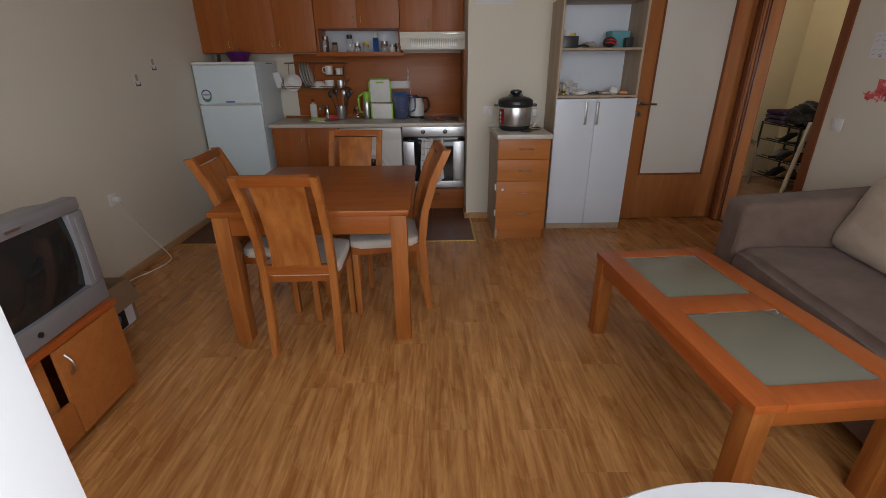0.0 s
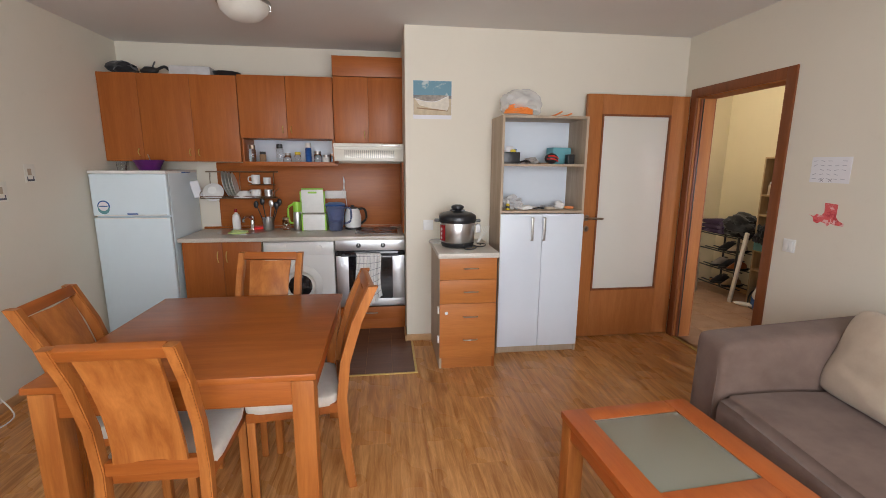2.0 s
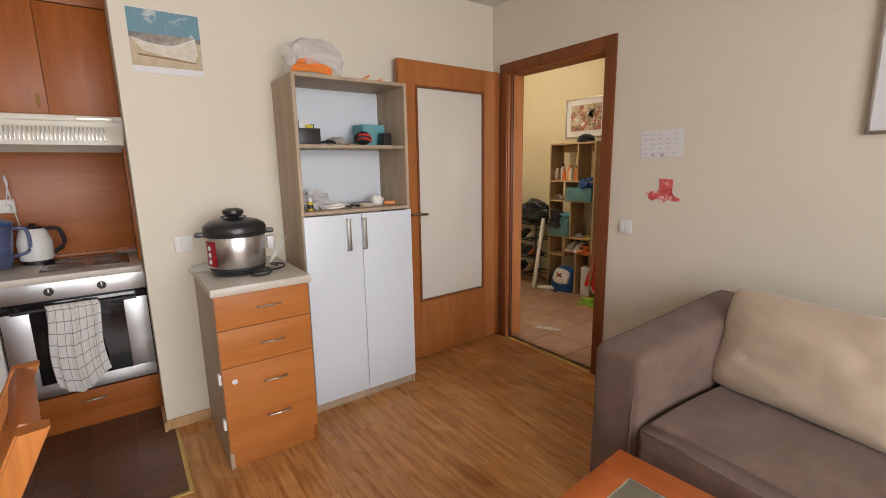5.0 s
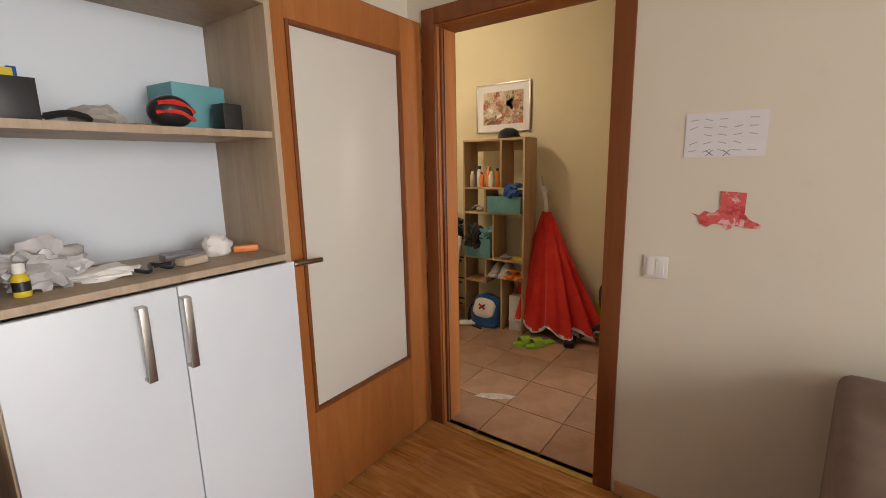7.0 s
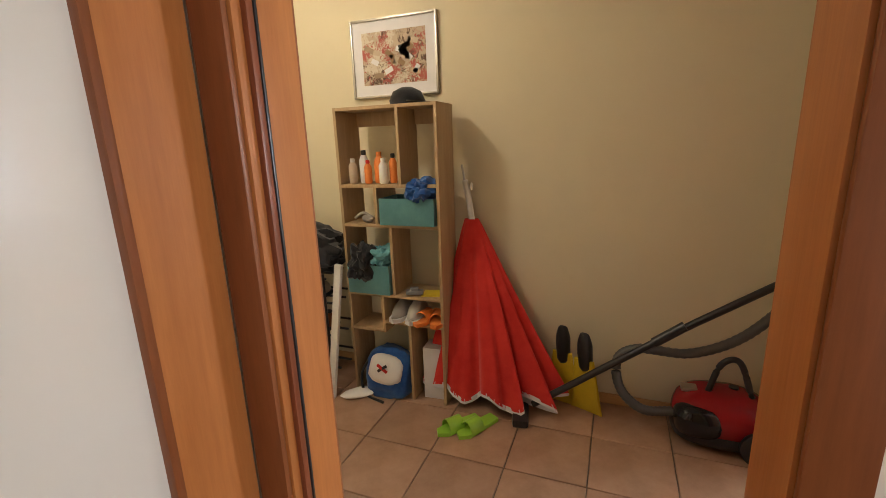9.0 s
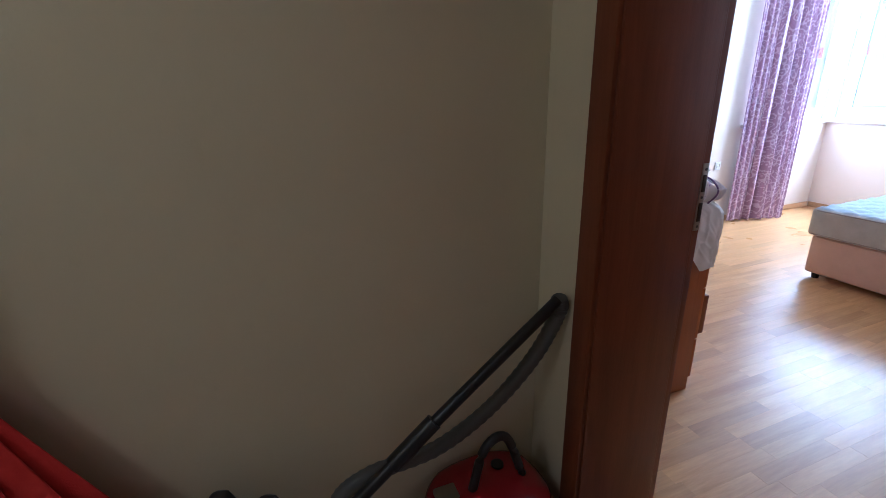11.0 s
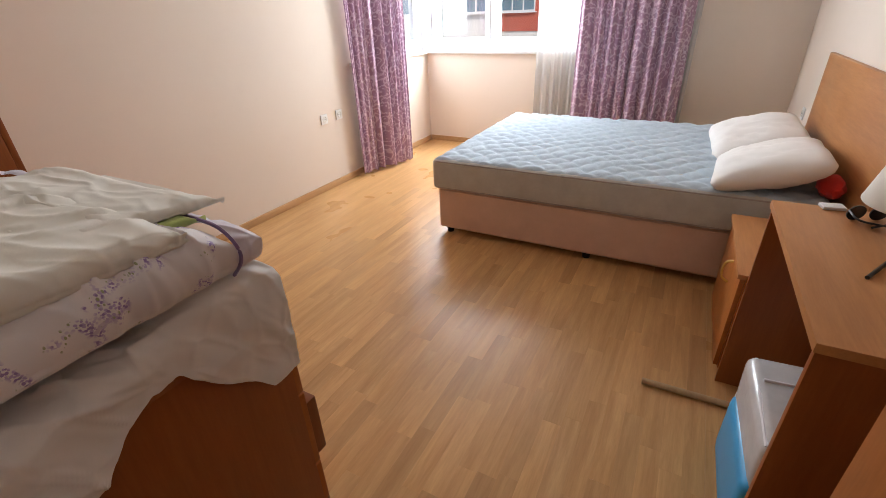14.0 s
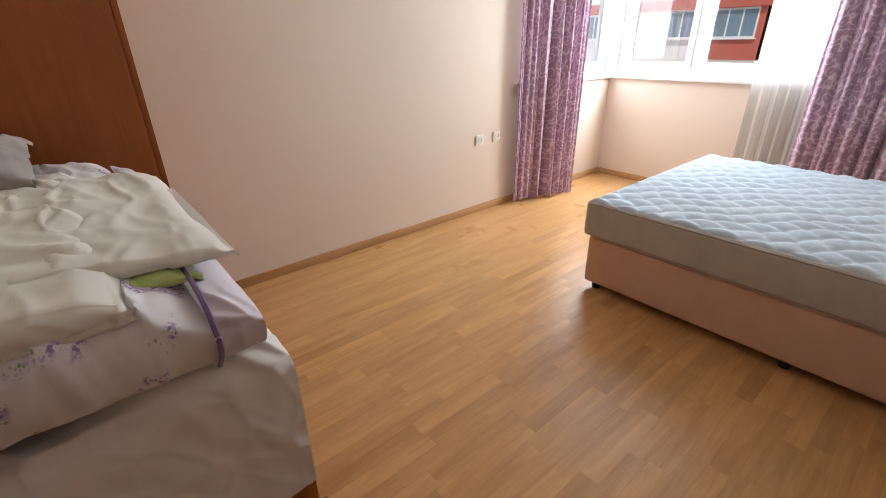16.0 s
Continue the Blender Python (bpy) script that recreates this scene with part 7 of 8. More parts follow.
def fin(x, y, rz, tilt, label):
    t = thing("swim_fin", x, y, 0.0, label, "fin", rz, "yellow swim fins")
    m = pose(0, 0, 0, tilt)
    part("blade", turned(slab([(-0.07, -0.004), (0.07, -0.004), (0.07, 0.004), (-0.07, 0.004)], 0.0, 0.006), m), M["yellow"], t)
    bl = bmesh.new()
    g = [(-0.080, 0), (-0.02, 0.012), (0.080, 0), (0.046, 0.31), (-0.046, 0.31)]
    a = [bl.verts.new((x0, -0.006, z0)) for x0, z0 in g]
    b = [bl.verts.new((x0, 0.006, z0)) for x0, z0 in g]
    bl.faces.new(a)
    bl.faces.new(b[::-1])
    for i in range(5):
        bl.faces.new((a[i], b[i], b[(i + 1) % 5], a[(i + 1) % 5]))
    part("web", turned(bl, m), M["yellow"], t, "yellow rubber blade")
    for s in (-1, 1):
        part("rib", turned(tube([(s * 0.078, 0, 0.0), (s * 0.044, 0, 0.31)], 0.008, 8, 1), m), M["yellow"], t)
    part("foot_pocket", turned(blob(0.036, 0.032, 0.115, 0, -0.012, 0.345, 0.10, 2, 3, 0.8), m), M["black"], t, "black rubber foot pocket")


fin(4.69, 4.125, 75, -7, "yellow swim fin with a black foot pocket against the wall")
fin(4.645, 4.005, 68, -9, "yellow swim fin standing against the wall")


def vacuum():
    t = thing("vacuum_cleaner", 4.61, 3.42, 0.0, "red canister vacuum cleaner with grey hose in the corner", "vacuum cleaner", 0)
    body = blob(0.15, 0.20, 0.115, 0, 0, 0.135, 0.03, 2, 4, 0.75)
    part("body", body, M["red_plastic"], t, "glossy red shell")
    part("bumper", blob(0.155, 0.205, 0.045, 0, 0, 0.06, 0.02, 2, 3, 0.7), M["black"], t)
    for s in (-1, 1):
        part("wheel", turned(lathe([(0.0, 0), (0.075, 0), (0.08, 0.008), (0.08, 0.028), (0.07, 0.034), (0.0, 0.03)], 0, 0, 0, 26), pose(s * 0.15, -0.13, 0.08, 0, s * 90)), M["black"], t)
    part("handle", tube([(-0.02, 0.06, 0.24), (-0.02, 0.02, 0.38), (-0.02, -0.05, 0.40), (-0.02, -0.11, 0.24)], 0.014, 10), M["black"], t)
    part("dust_window", blob(0.085, 0.10, 0.075, -0.085, 0.10, 0.135, 0.04, 3, 3, 0.7), M["dark_glass"], t)
    part("latch", B(-0.03, 0.03, 0.10, 0.17, 0.225, 0.245, 0.008), M["nickel"], t)
    part("dial", C(0.02, 0.01, 0.03, -0.05, 0.245, "z", 16), M["black"], t)
    part("hose", tube([(-0.04, 0.20, 0.12), (-0.06, 0.33, 0.12), (-0.04, 0.43, 0.20), (0.0, 0.45, 0.33), (0.0, 0.36, 0.40), (0.03, 0.15, 0.39), (0.04, -0.03, 0.47), (0.02, -0.16, 0.62), (0.0, -0.225, 0.765), (-0.01, -0.215, 0.815)], 0.021, 12, 14, 0.12), M["grey_hose"], t, "ribbed grey hose")
    part("tube", tube([(-0.012, -0.21, 0.81), (-0.05, 0.30, 0.46), (-0.09, 0.84, 0.06)], 0.017, 12, 3), M["black"], t, "black suction tube")
    part("collar", tube([(-0.047, 0.18, 0.556), (-0.05, 0.30, 0.46)], 0.023, 12, 1), M["black"], t)
    part("nozzle", turned(B(-0.13, 0.13, -0.04, 0.04, 0.0, 0.045, 0.015), pose(-0.10, 0.90, 0.0, 0, 0, 10)), M["black"], t)


vacuum()


def shoe_rack():
    t = thing("shoe_rack", 4.50, 5.62, 0.0, "black metal shoe rack loaded with dark bags", "shoe rack")
    for x in (-0.14, 0.20):
        for y in (-0.25, 0.35):
            part("post", tube([(x, y, 0), (x, y, 0.72)], 0.012, 8, 1), M["black"], t)
    for z in (0.12, 0.32, 0.52, 0.70):
        part("tier", join(*[tube([(x, -0.25, z), (x, 0.35, z)], 0.007, 6, 1) for x in (-0.14, -0.05, 0.06, 0.2)]), M["black"], t)


shoe_rack()
single("black_jacket", blob(0.17, 0.20, 0.13, 0, 0, 0.11, 0.4, 31, 4), M["black_soft"], "heap of black jackets on the shoe rack", "clothes", (4.52, 5.52, 0.71))
single("striped_blanket", join(*[B(-0.13, 0.13, -0.16, 0.16, 0.05 * k, 0.05 * k + 0.045, 0.018) for k in range(3)]), M["stripes"] if "stripes" in M else M["purple"], "folded dark purple blanket on the shoe rack", "blanket", (4.50, 5.82, 0.71))
for k, (y, z, m) in enumerate(((5.50, 0.325, "dresser"), (5.62, 0.325, "black_soft"), (5.75, 0.325, "grey_cloth"), (5.52, 0.525, "cushion"), (5.66, 0.525, "black_soft"), (5.55, 0.125, "carton"), (5.72, 0.125, "black_soft"))):
    shoe(4.50, y, z, 90, M[m], "worn dark shoe on the shoe rack", M["black"], "shoe", "shoes on the rack")
single("white_board", turned(B(-0.012, 0.012, -0.02, 0.02, 0, 0.80, 0.003), pose(0, 0, 0, 9)), M["plastic_white"], "white wooden slat leaning on the shoe rack", "slat", (4.33, 5.36, 0.0), 0)
single("folding_chair_frame", join(tube([(0, 0, 0), (0.02, 0.04, 0.45), (0.02, 0.10, 0.50), (0.02, 0.30, 0.50), (0.0, 0.36, 0.42), (0, 0.36, 0.0)], 0.011, 8), tube([(0.05, 0.04, 0), (0.06, 0.08, 0.42), (0.05, 0.30, 0.42), (0.05, 0.33, 0.0)], 0.010, 8)), M["nickel"], "folded metal chair frame beside the rack", "folding chair", (4.22, 5.78, 0.0))
single("plaster_dust", slab([(0.0, 0.0), (0.10, -0.03), (0.22, -0.02), (0.26, 0.015), (0.16, 0.04), (0.05, 0.035)], 0, 0.0015), M["dust"] if "dust" in M else M["paper"], "smear of white plaster dust on the tiles", "dust", (3.40, 4.52, 0.0005), -62)
hl = thing("hall_ceiling_lamp", 3.62, 5.45, 2.57, "round opal ceiling lamp in the hall", "ceiling lamp")
part("plate", C(0.12, 0.015, 0, 0, -0.015, "z", 28), M["nickel"], hl)
part("shade", lathe([(0.02, -0.10), (0.07, -0.085), (0.10, -0.05), (0.11, -0.016), (0.0, -0.016)], 0, 0, 0, 28), M["opal"], hl, "glowing opal shade")


# ---- bedroom ----
def bed():
    t = thing("bed", 4.53, -0.375, 0.0, "double bed with pink upholstered base", "bed")
    part("base", B(-1.03, 1.03, -0.835, 0.680, 0.042, 0.322, 0.022, 3), M["bedbase"], t, "pink upholstered bed base")
    part("piping", tube([(-1.03, 0.679, 0.309), (1.00, 0.679, 0.309), (1.023, 0.672, 0.309), (1.029, 0.65, 0.309), (1.029, -0.81, 0.309)], 0.005, 6, 1), M["bedbase"], t)
    for x in (-0.95, 0.97):
        for y in (-0.76, 0.63):
            part("leg", C(0.022, 0.05, x, y, 0, "z", 14, 0.028), M["black"], t)
    for y in (-0.76, 0.63):
        part("leg", C(0.022, 0.05, 0.05, y, 0, "z", 14, 0.028), M["black"], t)


bed()


def mattress():
    t = thing("mattress", 4.56, -0.445, 0.323, "bare mattress with quilted pale blue top", "mattress")
    part("border", B(-1.02, 1.03, -0.77, 0.77, 0.0, 0.195, 0.03, 3), M["ticking_side"], t, "grey mattress border")
    n, m = 190, 130
    x0, x1, y0, y1 = -1.02, 1.03, -0.77, 0.77
    def top(u, v):
        x, y = x0 + 0.004 + u * (x1 - x0 - 0.008), y0 + 0.004 + v * (y1 - y0 - 0.008)
        e = min(u, 1 - u) * (x1 - x0), min(v, 1 - v) * (y1 - y0)
        edge = min(1.0, min(e) / 0.03)
        a, b = (x + y) / 0.075, (x - y) / 0.075
        q = abs(math.sin(a * math.pi / 2 + 0.5 * math.sin(b))) ** 0.4 * abs(math.sin(b * math.pi / 2 + 0.5 * math.sin(a * 0.7))) ** 0.4
        return Vector((x, y, 0.176 + 0.017 * edge ** 0.5 + 0.018 * q * edge + 0.005 * noise.noise(Vector((x * 3, y * 3, 0)))))
    part("quilted_top", sheet(n, m, top, 0.0), M["ticking"], t, "pale blue quilted top", 90)
    for z in (0.182, 0.012):
        part("piping", tube([(-0.97, 0.765, z), (0.99, 0.765, z), (1.015, 0.755, z), (1.025, 0.73, z), (1.025, -0.73, z), (1.015, -0.755, z), (0.99, -0.765, z), (-0.97, -0.765, z)], 0.005, 6, 1), M["grey_cloth"], t)


mattress()
hbd = thing("headboard", 3.472, -0.22, 0.0, "plain wooden headboard against the wall", "headboard")
part("panel", B(0, 0.028, -0.755, 0.755, 0.30, 1.045, 0.004), M["desk"], hbd)
for y in (-0.6, 0.6):
    part("leg", B(0.0, 0.028, y - 0.03, y + 0.03, 0, 0.30, 0.003), M["desk"], hbd)
for x, y, z, rx, ry, rz, s in ((3.80, -0.58, 0.595, -76, 4, 3, 11), (3.79, 0.03, 0.605, -72, -4, -4, 14)):
    throw_pillow(x, y, z, rx, ry, rz + 90, 0.70, 0.52, 0.19, s, M["linen"], "bed_pillow", "plump white bed pillow on the mattress", "white bed pillows")
single("red_pillow", turned(blob(0.05, 0.10, 0.05, 0, 0, 0.04, 0.2, 3), pose(0, 0, 0)), M["red"], "small red cushion behind the pillows", "pillow", (3.56, 0.22, 0.54), 0)
socket(6.869, -0.135, 0.59, 90)
socket(6.869, -0.325, 0.595, 90, "white aerial socket beside the power socket")
socket(3.471, -1.30, 0.62, -90, "white wall socket beside the bed")


def curtain(name, pts, z0, z1, folds, depth, mat, label, taper=0.0, seed=1, n=220, thick=0.003, shrink=1.0):
    """A hanging curtain along a plan line between two points."""
    a, b = Vector((*pts[0], 0)), Vector((*pts[1], 0))
    d = b - a
    side = Vector((-d.y, d.x, 0)).normalized()
    rng = random.Random(seed)
    ph = [rng.uniform(0, 6.28) for _ in range(6)]
    def f(u, v):
        k = 1 - v
        uu = u + 0.012 * math.sin(u * 23 + ph[0]) * v
        s = 0.5 + (uu - 0.5) * (1 + taper * v)
        w = math.sin(u * folds * math.tau + ph[1] + 0.9 * math.sin(u * 5 + ph[2])) * (0.75 + 0.35 * math.sin(u * 7 + ph[3]))
        w2 = 0.28 * math.sin(u * folds * 2.3 * math.tau + ph[4])
        amp = depth * (0.55 + 0.45 * v) * (1 + 0.25 * math.sin(u * 9 + 3 * v))
        p = a + d * s + side * amp * (w + w2)
        return Vector((p.x, p.y, z1 + (z0 - z1) * v + 0.012 * v * math.sin(u * folds * math.tau)))
    bm = sheet(n, 26, f, thick)
    t = thing(name, 0, 0, 0, label, "curtain")
    part("cloth", bm, mat, t, "", 80)
    head = tube([(*pts[0], z1 + 0.012), (*pts[1], z1 + 0.012)], 0.006, 6, 1)
    part("heading", head, M["paper"], t)
    return t


curtain("curtain", ((6.82, -0.49), (6.64, -1.12)), 0.015, 2.46, 6, 0.045, M["damask"], "lilac damask curtain gathered beside the window", 0.0, 3)
curtain("curtain", ((4.30, -1.74), (5.19, -1.74)), 0.015, 2.46, 8, 0.05, M["damask"], "lilac damask curtain drawn over the window", 0.02, 5)
curtain("sheer_curtain", ((4.24, -1.845), (5.60, -1.845)), 0.02, 2.46, 15, 0.022, M["sheer"], "thin white sheer curtain behind the lilac one", 0.0, 7, 300, 0.0)
cr = thing("curtain_rail", 0, 0, 0, "white double curtain rail under the ceiling", "curtain rail", kind="structure")
for b in ((3.9, 6.75, -1.75, -1.73), (3.9, 6.8, -1.855, -1.835)):
    part("track", B(b[0], b[1], b[2], b[3], 2.475, 2.498, 0.003), M["pvc"], cr)
part("track", B(6.69, 6.71, -1.70, -0.45, 2.475, 2.498, 0.003), M["pvc"], cr)


def desk():
    t = thing("desk", 3.48, 1.045, 0.0, "brown veneer desk with panel legs", "desk")
    part("desktop", B(0, 0.428, 0.0, 0.785, 0.742, 0.766, 0.003), M["desk"], t)
    part("side_panel", B(0.01, 0.422, 0.01, 0.028, 0, 0.742, 0.002), M["dresser"], t)
    part("side_panel", B(0.01, 0.422, 0.76, 0.778, 0, 0.742, 0.002), M["dresser"], t)
    part("back_panel", B(0.012, 0.028, 0.028, 0.76, 0.35, 0.742, 0.002), M["dresser"], t)


desk()
lamp = thing("table_lamp", 3.605, 1.19, 0.767, "table lamp with cream shade and round ceramic base", "lamp")
part("base", lathe([(0.045, 0), (0.05, 0.006), (0.06, 0.035), (0.055, 0.075), (0.025, 0.10), (0.012, 0.105)], 0, 0, 0, 28), M["plastic_white"], lamp, "white ceramic base")
part("stem", C(0.008, 0.06, 0, 0, 0.10, "z", 10), M["nickel"], lamp)
part("shade", lathe([(0.128, 0.075), (0.13, 0.078), (0.082, 0.27), (0.08, 0.272), (0.079, 0.27), (0.126, 0.077)], 0, 0, 0, 36), M["shade"], lamp, "cream fabric shade")
gl = thing("spectacles", 3.69, 1.13, 0.767, "folded black spectacles on the desk", "spectacles", 20)
for s in (-1, 1):
    part("rim", turned(lathe([(0.02, 0), (0.024, 0), (0.024, 0.004), (0.02, 0.004)], 0, 0, 0, 18), pose(s * 0.03, 0, 0.022, 80)), M["black"], gl)
    part("temple", tube([(s * 0.052, 0, 0.03), (s * 0.05, 0.05, 0.02), (s * -0.03, 0.07, 0.008)], 0.003, 6), M["black"], gl)
single("pen", C(0.005, 0.14, 0, 0, 0.005, "x", 8), M["black"], "black pen beside the lamp", "pen", (3.70, 1.40, 0.767), 60)
single("small_card", B(-0.03, 0.03, -0.02, 0.02, 0, 0.01, 0.002), M["paper"], "small white packet on the desk", "packet", (3.755, 1.06, 0.767), 10)

sb = thing("storage_bag", 3.70, 1.57, 0.0, "zipped pale plastic storage bag under the desk", "storage bag")
part("bag", turned(B(-0.20, 0.185, -0.19, 0.19, 0.0, 0.40, 0.035, 3), pose(0, 0, 0.002, 0, 2, 2)), M["pale_plastic"], sb, "pale plastic")
part("blue_panel", turned(B(-0.02, 0.208, -0.175, 0.20, 0.0, 0.25, 0.04, 3), pose(0, 0, 0.002, 0, 0, 1)), M["blue_plastic"], sb, "bright blue side")
part("zip", tube([(-0.18, -0.07, 0.408), (0.0, -0.075, 0.404), (0.17, -0.07, 0.396)], 0.005, 6), M["paper"], sb)
part("seam", tube([(0.18, -0.175, 0.03), (0.19, -0.18, 0.22), (0.178, -0.172, 0.385), (0.182, 0.0, 0.389), (0.18, 0.17, 0.385)], 0.006, 6, 1), M["paper"], sb)


def nightstand():
    t = thing("nightstand", 3.475, 0.45, 0.0, "small orange-brown veneer bedside cabinet", "nightstand")
    part("body", B(0, 0.425, 0, 0.575, 0.03, 0.45, 0.002), M["drawer"], t)
    part("top", B(-0.01, 0.455, -0.01, 0.585, 0.45, 0.47, 0.003), M["desk"], t)
    d = part("door", B(0.426, 0.443, 0.004, 0.571, 0.04, 0.445, 0.002), M["drawer"], t)
    part("handle", tube([(0.443, 0.34, 0.30), (0.47, 0.33, 0.32), (0.47, 0.33, 0.38), (0.443, 0.34, 0.40)], 0.005, 7), M["brass"], d, "brass bow handle")
    part("plinth", B(0.01, 0.41, 0.01, 0.565, 0, 0.03, 0.001), M["drawer"], t)


nightstand()
single("wooden_stick", tube([(0, 0, 0.013), (0.34, 0.005, 0.013)], 0.0125, 10, 1), M["shelfwood"], "bare wooden broom stick lying on the floor", "stick", (3.82, 1.205, 0.0), 0)


def dresser():
    t = thing("chest_of_drawers", 4.914, 2.208, 0.0, "red-brown veneer chest of drawers heaped with bedding", "chest of drawers")
    w, d, h = 1.13, 0.63, 0.80
    part("side_panel", B(0, 0.02, 0, d, 0, h - 0.02, 0.002), M["dresser"], t)
    part("side_panel", B(w - 0.02, w, 0, d, 0, h - 0.02, 0.002), M["dresser"], t)
    part("top", B(-0.006, w, -0.012, d, h - 0.02, h, 0.003), M["dresser"], t)
    part("back", B(0.02, w - 0.02, d - 0.012, d, 0.02, h - 0.02, 0), M["dresser"], t)
    part("plinth", B(0.02, w - 0.02, 0.02, 0.035, 0, 0.06, 0.001), M["dresser"], t)
    for z0, z1 in ((0.065, 0.265), (0.27, 0.52), (0.525, 0.775)):
        f = part("drawer_front", B(0.002, w - 0.002, -0.018, 0, z0, z1, 0.002), M["cherry_x"], t)
        for x in ((0.003, 0.85) if 0.2 < z0 < 0.4 else (0.85,)):
            part("handle", B(x, x + 0.055, -0.050, -0.018, z0 + 0.02, z0 + 0.21, 0.005), M["frame"], f, "blocky wooden handle")


dresser()
wd = thing("wardrobe", 6.09, 2.145, 0.0, "tall red-brown veneer wardrobe in the corner", "wardrobe")
part("side_panel", B(0, 0.02, 0, 0.74, 0, 2.2, 0.002), M["dresser"], wd)
part("side_panel", B(0.74, 0.76, 0, 0.74, 0, 2.2, 0.002), M["dresser"], wd)
part("top_panel", B(0.02, 0.74, 0, 0.74, 2.18, 2.2, 0.002), M["dresser"], wd)
part("back_panel", B(0.02, 0.74, 0.725, 0.74, 0.0, 2.18, 0), M["dresser"], wd)
for x0, x1, hx in ((0.002, 0.379, 0.35), (0.381, 0.758, 0.41)):
    dd = part("door", B(x0, x1, -0.02, -0.001, 0.06, 2.19, 0.002), M["dresser"], wd)
    part("handle", tube([(hx, -0.02, 1.0), (hx, -0.045, 1.03), (hx, -0.045, 1.1), (hx, -0.02, 1.13)], 0.005, 7), M["brass"], dd)


def crumpled(p, seed, along, size=1.0):
    """Height of crumpled cotton: hollow facets that meet in raised creases, over a few long soft folds."""
    o = Vector((seed * 3.1, seed * 1.7, seed * 0.9))
    c, d = math.cos(along), math.sin(along)
    a, b = p.x * c + p.y * d, p.y * c - p.x * d
    w = 0.05 * noise.noise(p * 5.0 + o)
    q = Vector((a * 2.6, (b + w) * 6.5, p.z * 3.0)) / size
    f1 = noise.voronoi(q * 1.3 + o)[0]
    f2 = noise.voronoi(Vector((a * 6.0, (b + w) * 12.0, p.z * 8.0)) / size + o * 2)[0]
    soft = noise.noise(p * 3.2 + o)
    fine = noise.noise(Vector((a * 9, (b + 2 * w) * 34, p.z * 20)) + o)
    fade = min(1.0, max(0.15, 0.5 + 1.3 * noise.noise(p * 2.7 + o * 3)))
    ridge = math.exp(-((f1[1] - f1[0]) / 0.16) ** 1.2)
    small = math.exp(-((f2[1] - f2[0]) / 0.20) ** 1.2)
    return 0.62 * ridge * fade + 0.22 * small * (0.3 + 0.7 * fade) + 0.55 * soft + 0.14 * fine - 0.22


def draped(y0, y1, x_in, x_out, top, low, r, seed, amp, along, back=None, size=1.0, lean=0.0, nu=150, nv=140):
    """Cloth that lies level from x_in, turns over an edge at x_out and hangs to low(y), or turns back under itself to back(y)."""
    def f(u, v):
        y = y0 + (y1 - y0) * v
        z1 = top(y)
        z0 = back(y) if back else low(y)
        edge = x_out + lean * (y - y0)
        rr = min(r, 0.5 * (z1 - z0)) if back else r
        flat, turn = 0.40, (0.30 if back else 0.16)
        if u < flat:
            k = u / flat
            x, z, nx, nz = x_in + (edge + rr - x_in) * k, z1, 0.0, 1.0
        elif u < flat + turn:
            ang = (u - flat) / turn * (math.pi if back else math.pi / 2)
            x, z = edge + rr - rr * math.sin(ang), z1 - rr + rr * math.cos(ang)
            nx, nz = -math.sin(ang), math.cos(ang)
        else:
            k = (u - flat - turn) / (1 - flat - turn)
            if back:
                x, z, nx, nz = edge + rr + (x_in - edge - rr) * k * 0.8, z0, 0.0, -1.0
            else:
                x, z, nx, nz = edge + 0.004 * k, z1 - rr - (z1 - rr - z0) * k, -1.0, 0.0
        end = max(0.0, 1 - v * (y1 - y0) / 0.05)
        z -= 0.03 * end * end * max(nz, 0.0)
        h = amp * crumpled(Vector((x + 0.6 * z, y, z * 0.5)), seed, along, size) * (0.25 if nz < -0.5 else 1.0)
        return Vector((x + nx * h, y + 0.25 * h, z + nz * h + 0.35 * h * (nx < -0.5) * 0.3))
    return sheet(nu, nv, f)


def smooth_step(a, b, v):
    k = min(1.0, max(0.0, (v - a) / (b - a)))
    return k * k * (3 - 2 * k)


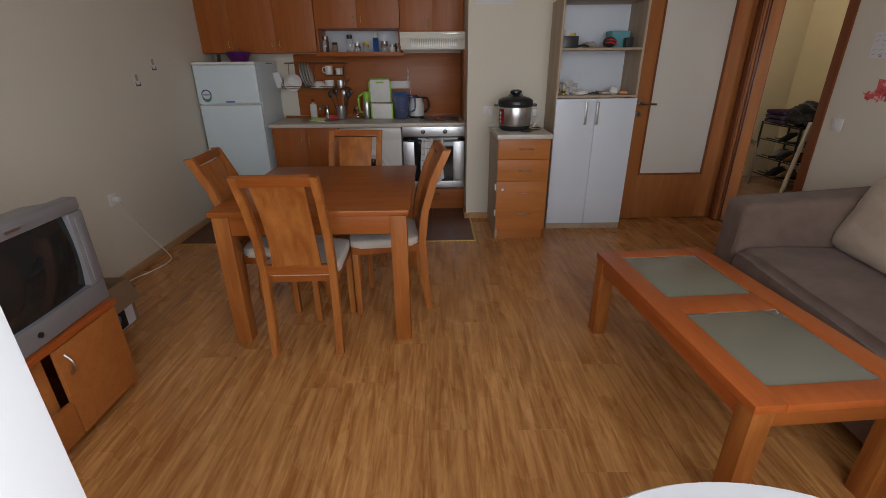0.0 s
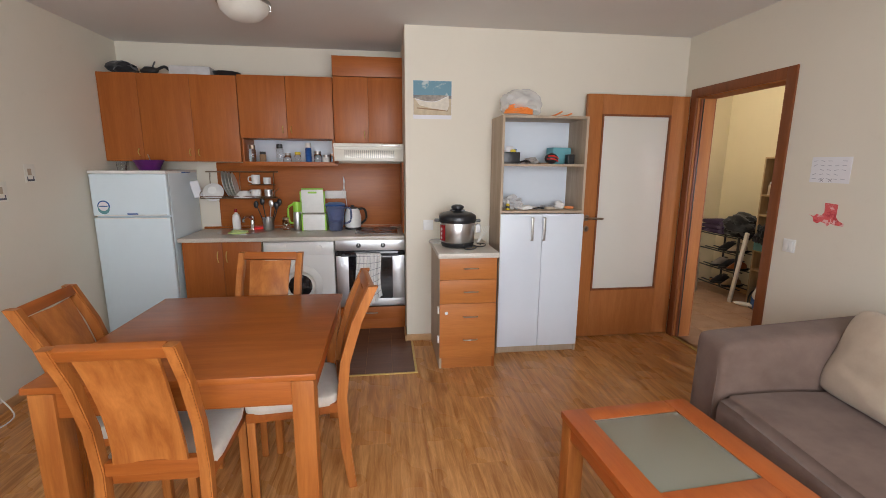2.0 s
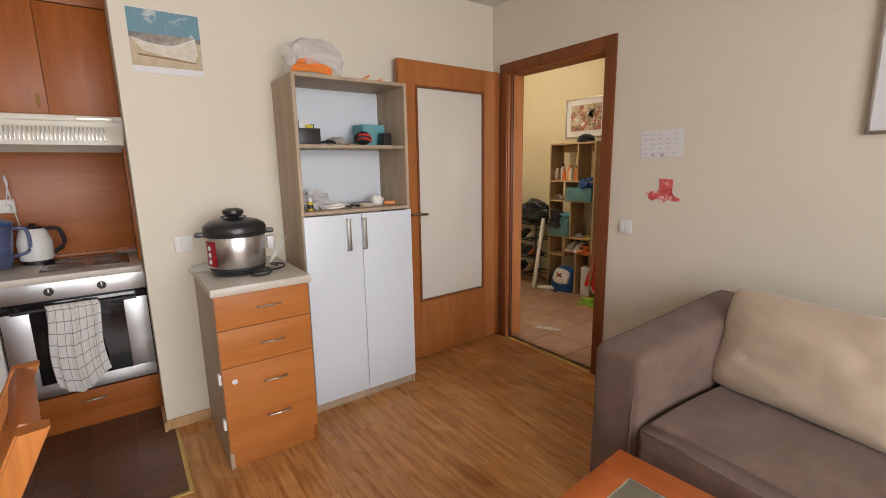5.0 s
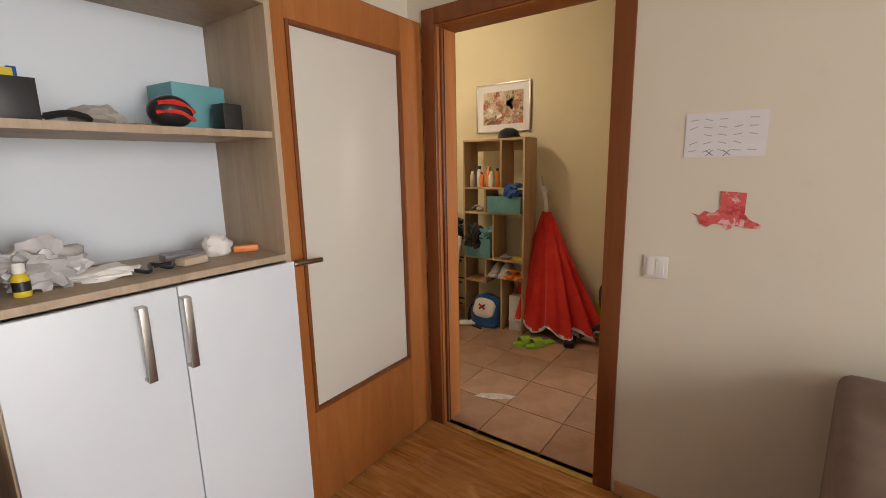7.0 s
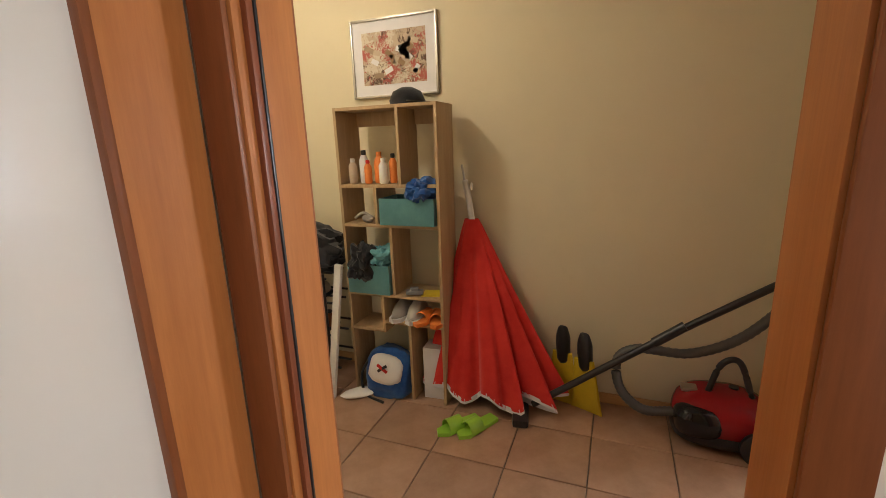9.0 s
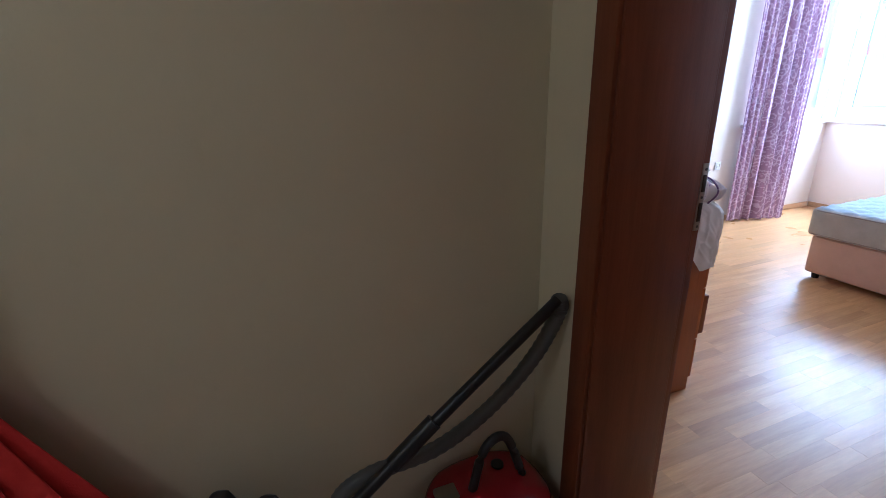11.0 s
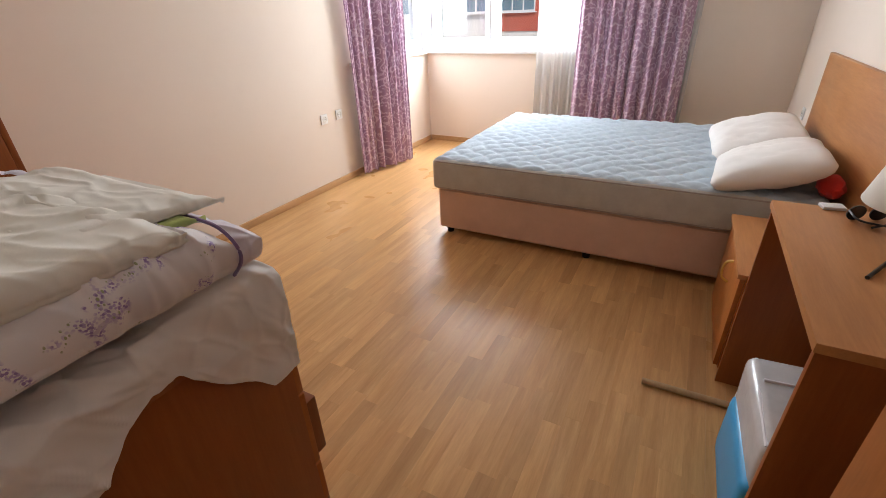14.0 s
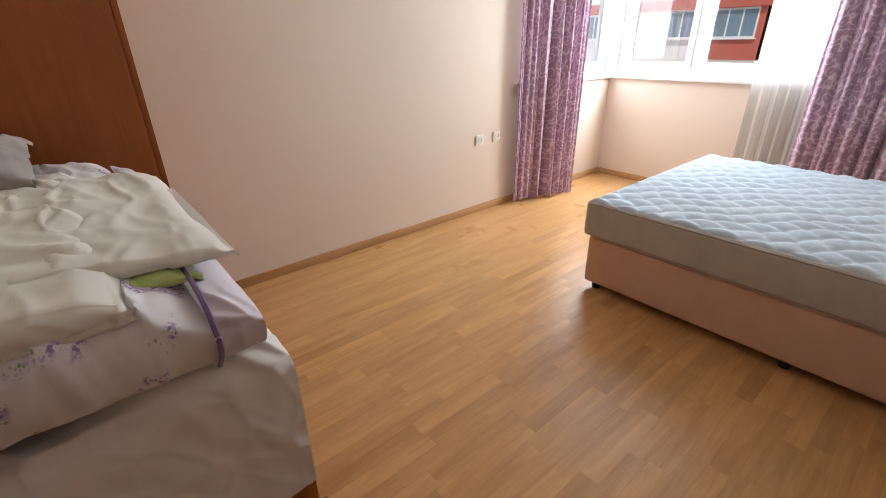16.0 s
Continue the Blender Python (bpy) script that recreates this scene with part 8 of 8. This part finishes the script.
def bedding():
    wq = thing("white_quilt", 0, 0, 0, "crumpled white quilt spilling over the chest of drawers", "bedding")
    def low(y):
        flap = 0.625 + 0.95 * max(0.0, y - 2.27)
        notch = 0.800
        sweep = 0.805 - 0.80 * max(0.0, y - 2.49)
        a = flap + (notch - flap) * smooth_step(2.42, 2.455, y)
        return a + (sweep - a) * smooth_step(2.475, 2.50, y) + 0.006 * math.sin(y * 55)
    part("spread_layer", draped(2.195, 2.82, 5.95, 4.892, lambda y: 0.905 + 0.02 * math.sin(y * 9), low, 0.055, 3, 0.058, 0.95, None, 0.62), M["linen"], wq, "", 85)
    part("folded_layer", draped(2.21, 2.81, 5.9, 4.94, lambda y: 0.885, None, 0.04, 5, 0.008, 0.2, lambda y: 0.803, 1.2, 0.0, 60, 50), M["linen"], wq, "", 85)
    fq = thing("flowered_quilt", 0, 0, 0, "folded quilt printed with lilac flowers and purple hem", "bedding")
    part("folded_layer", draped(2.285, 2.815, 5.85, 4.878, lambda y: 1.014 + 0.014 * math.sin(y * 8 + 1), None, 0.06, 4, 0.030, 0.1, lambda y: 0.918, 0.9), M["lilac"], fq, "lilac sprigged cotton", 85)
    part("hem", draped(2.225, 2.284, 5.80, 4.882, lambda y: 1.010, None, 0.05, 9, 0.022, 1.2, lambda y: 0.922, 0.5, 0.0, 130, 22), M["hem"], fq, "plain lilac hem", 85)
    part("piping", tube([(5.10, 2.284, 1.022), (4.97, 2.284, 1.022), (4.91, 2.284, 1.013), (4.875, 2.284, 0.985), (4.874, 2.284, 0.955), (4.905, 2.285, 0.917)], 0.0035, 6), M["hem_line"], fq, "dark purple piping")
    single("lime_sheet", draped(2.268, 2.42, 5.35, 4.965, lambda y: 1.035, None, 0.012, 6, 0.006, 0.2, lambda y: 1.014, 0.8, 0.0, 80, 50), M["green_cloth"], "lime green edge of a folded sheet", "bedding", smooth=85)
    sh = thing("ivory_sheet", 0, 0, 0, "bundled ivory sheet on the pile of bedding", "bedding")
    part("crumpled_layer", draped(2.352, 2.80, 5.55, 4.885, lambda y: 1.062 + 0.02 * smooth_step(2.36, 2.5, y) + 0.008 * math.sin(y * 17), None, 0.055, 8, 0.030, 0.35, lambda y: 1.012, 0.8, 0.02), M["linen2"], sh, "", 85)
    part("loose_fold", draped(2.215, 2.56, 5.50, 4.975, lambda y: 1.052 + 0.015 * smooth_step(2.25, 2.42, y), None, 0.03, 12, 0.022, 0.15, lambda y: 1.034 - 0.004 * (y < 2.3), 0.6, 0.03, 110, 80), M["linen2"], sh, "", 85)
    single("grey_blanket", draped(2.42, 2.80, 5.92, 5.42, lambda y: 1.11, None, 0.045, 15, 0.03, 0.3, lambda y: 1.04, 0.6, 0.0, 80, 60), M["grey_cloth"], "grey blanket rolled on top of the bedding", "bedding", smooth=85)


bedding()
bpic, bart = picture("bedroom_picture", 3.471, -0.55, 1.92, 90, 0.60, 0.62, M["nickel"], "framed print on the bedroom wall over the headboard", 0.015, 0.07, M["art_mix"])


# ---- floor pieces ----
def piece_mesh(name, w, l, h, mat, bev=0.0012):
    """A low plank or tile, bevelled along its top edges."""
    x, y = w / 2, l / 2
    v = [(-x, -y, -h), (x, -y, -h), (x, y, -h), (-x, y, -h), (-x, -y, -bev), (x, -y, -bev), (x, y, -bev), (-x, y, -bev),
         (-x + bev, -y + bev, 0), (x - bev, -y + bev, 0), (x - bev, y - bev, 0), (-x + bev, y - bev, 0)]
    f = [(0, 1, 5, 4), (1, 2, 6, 5), (2, 3, 7, 6), (3, 0, 4, 7), (4, 5, 9, 8), (5, 6, 10, 9), (6, 7, 11, 10), (7, 4, 8, 11), (8, 9, 10, 11)]
    me = bpy.data.meshes.new(name)
    me.from_pydata(v, [], f)
    me.materials.append(mat)
    return me


def lay(name, parent, x0, x1, y0, y1, w, length, gap, h, mat, seed, shift=None, skip=None, near=None, cap=300, bev=0.0012, lift=0.0):
    """Rows of pieces along y, cut at the ends; the nearest are objects, the rest one joined part."""
    rng = random.Random(seed)
    cache, rest, count = {}, [], 0
    x, row = x0, 0
    while x < x1 - 0.004:
        ww = min(w, x1 - x)
        y = y0 - (rng.uniform(0, length) if shift is None else shift * (row % 2))
        while y < y1 - 0.003:
            a, b = max(y, y0), min(y + length, y1)
            y += length
            if b - a < 0.012:
                continue
            cx, cy = x + ww / 2, (a + b) / 2
            if skip and skip(cx, cy):
                continue
            size = (round(ww - gap, 3), round(b - a - gap, 3))
            if count < cap and (near is None or near(cx, cy)):
                if size not in cache:
                    cache[size] = piece_mesh(name, *size, h, mat, bev)
                ob = new(name, cache[size])
                ob.location = (cx, cy, lift)
                ob.parent = parent
                count += 1
            else:
                rest.append((cx, cy, size))
        x += w
        row += 1
    if rest:
        vs, fs = [], []
        for cx, cy, (sw, sl) in rest:
            k = len(vs)
            px, py = sw / 2, sl / 2
            vs += [(cx - px, cy - py, -h), (cx + px, cy - py, -h), (cx + px, cy + py, -h), (cx - px, cy + py, -h),
                   (cx - px + bev, cy - py + bev, lift), (cx + px - bev, cy - py + bev, lift), (cx + px - bev, cy + py - bev, lift), (cx - px + bev, cy + py - bev, lift)]
            fs += [(k, k + 1, k + 5, k + 4), (k + 1, k + 2, k + 6, k + 5), (k + 2, k + 3, k + 7, k + 6), (k + 3, k, k + 4, k + 7), (k + 4, k + 5, k + 6, k + 7)]
        me = bpy.data.meshes.new(name + "s")
        me.from_pydata(vs, [], fs)
        me.materials.append(mat)
        ob = new(name + "s", me)
        ob.parent = parent
        tagged(ob, kind="stuff")


lay("plank", floor_living, -1.72, 3.12, 0.0, 5.5, 0.192, 1.285, 0.0004, 0.009, M["plank"], 3, bev=0.0006)
lay("dark_plank", floor_living, -1.70, 0.77, 4.06, 5.49, 0.192, 1.2, 0.001, 0.003, M["matwood"], 5, lift=0.004)
edge = setting("floor_edge_strip", join(B(-1.70, 0.785, 4.045, 4.062, 0.0, 0.007, 0.002), B(0.768, 0.785, 4.062, 4.63, 0.0, 0.007, 0.002)), M["brass"], "brass edging strip of the kitchen floor", "trim")
lay("tile", floor_hall, 3.075 + 0.01, 4.75, 2.93, 6.2, 0.336, 0.345, 0.005, 0.009, M["tile"], 7, shift=0.0, bev=0.002)
lay("strip", floor_bedroom, 3.47, 6.87, -1.93, 2.93, 0.066, 0.42, 0.0, 0.009, M["plank_bed"], 11, bev=0.0003, near=lambda x, y: y > -0.2 and x > 3.9 and x < 6.2)
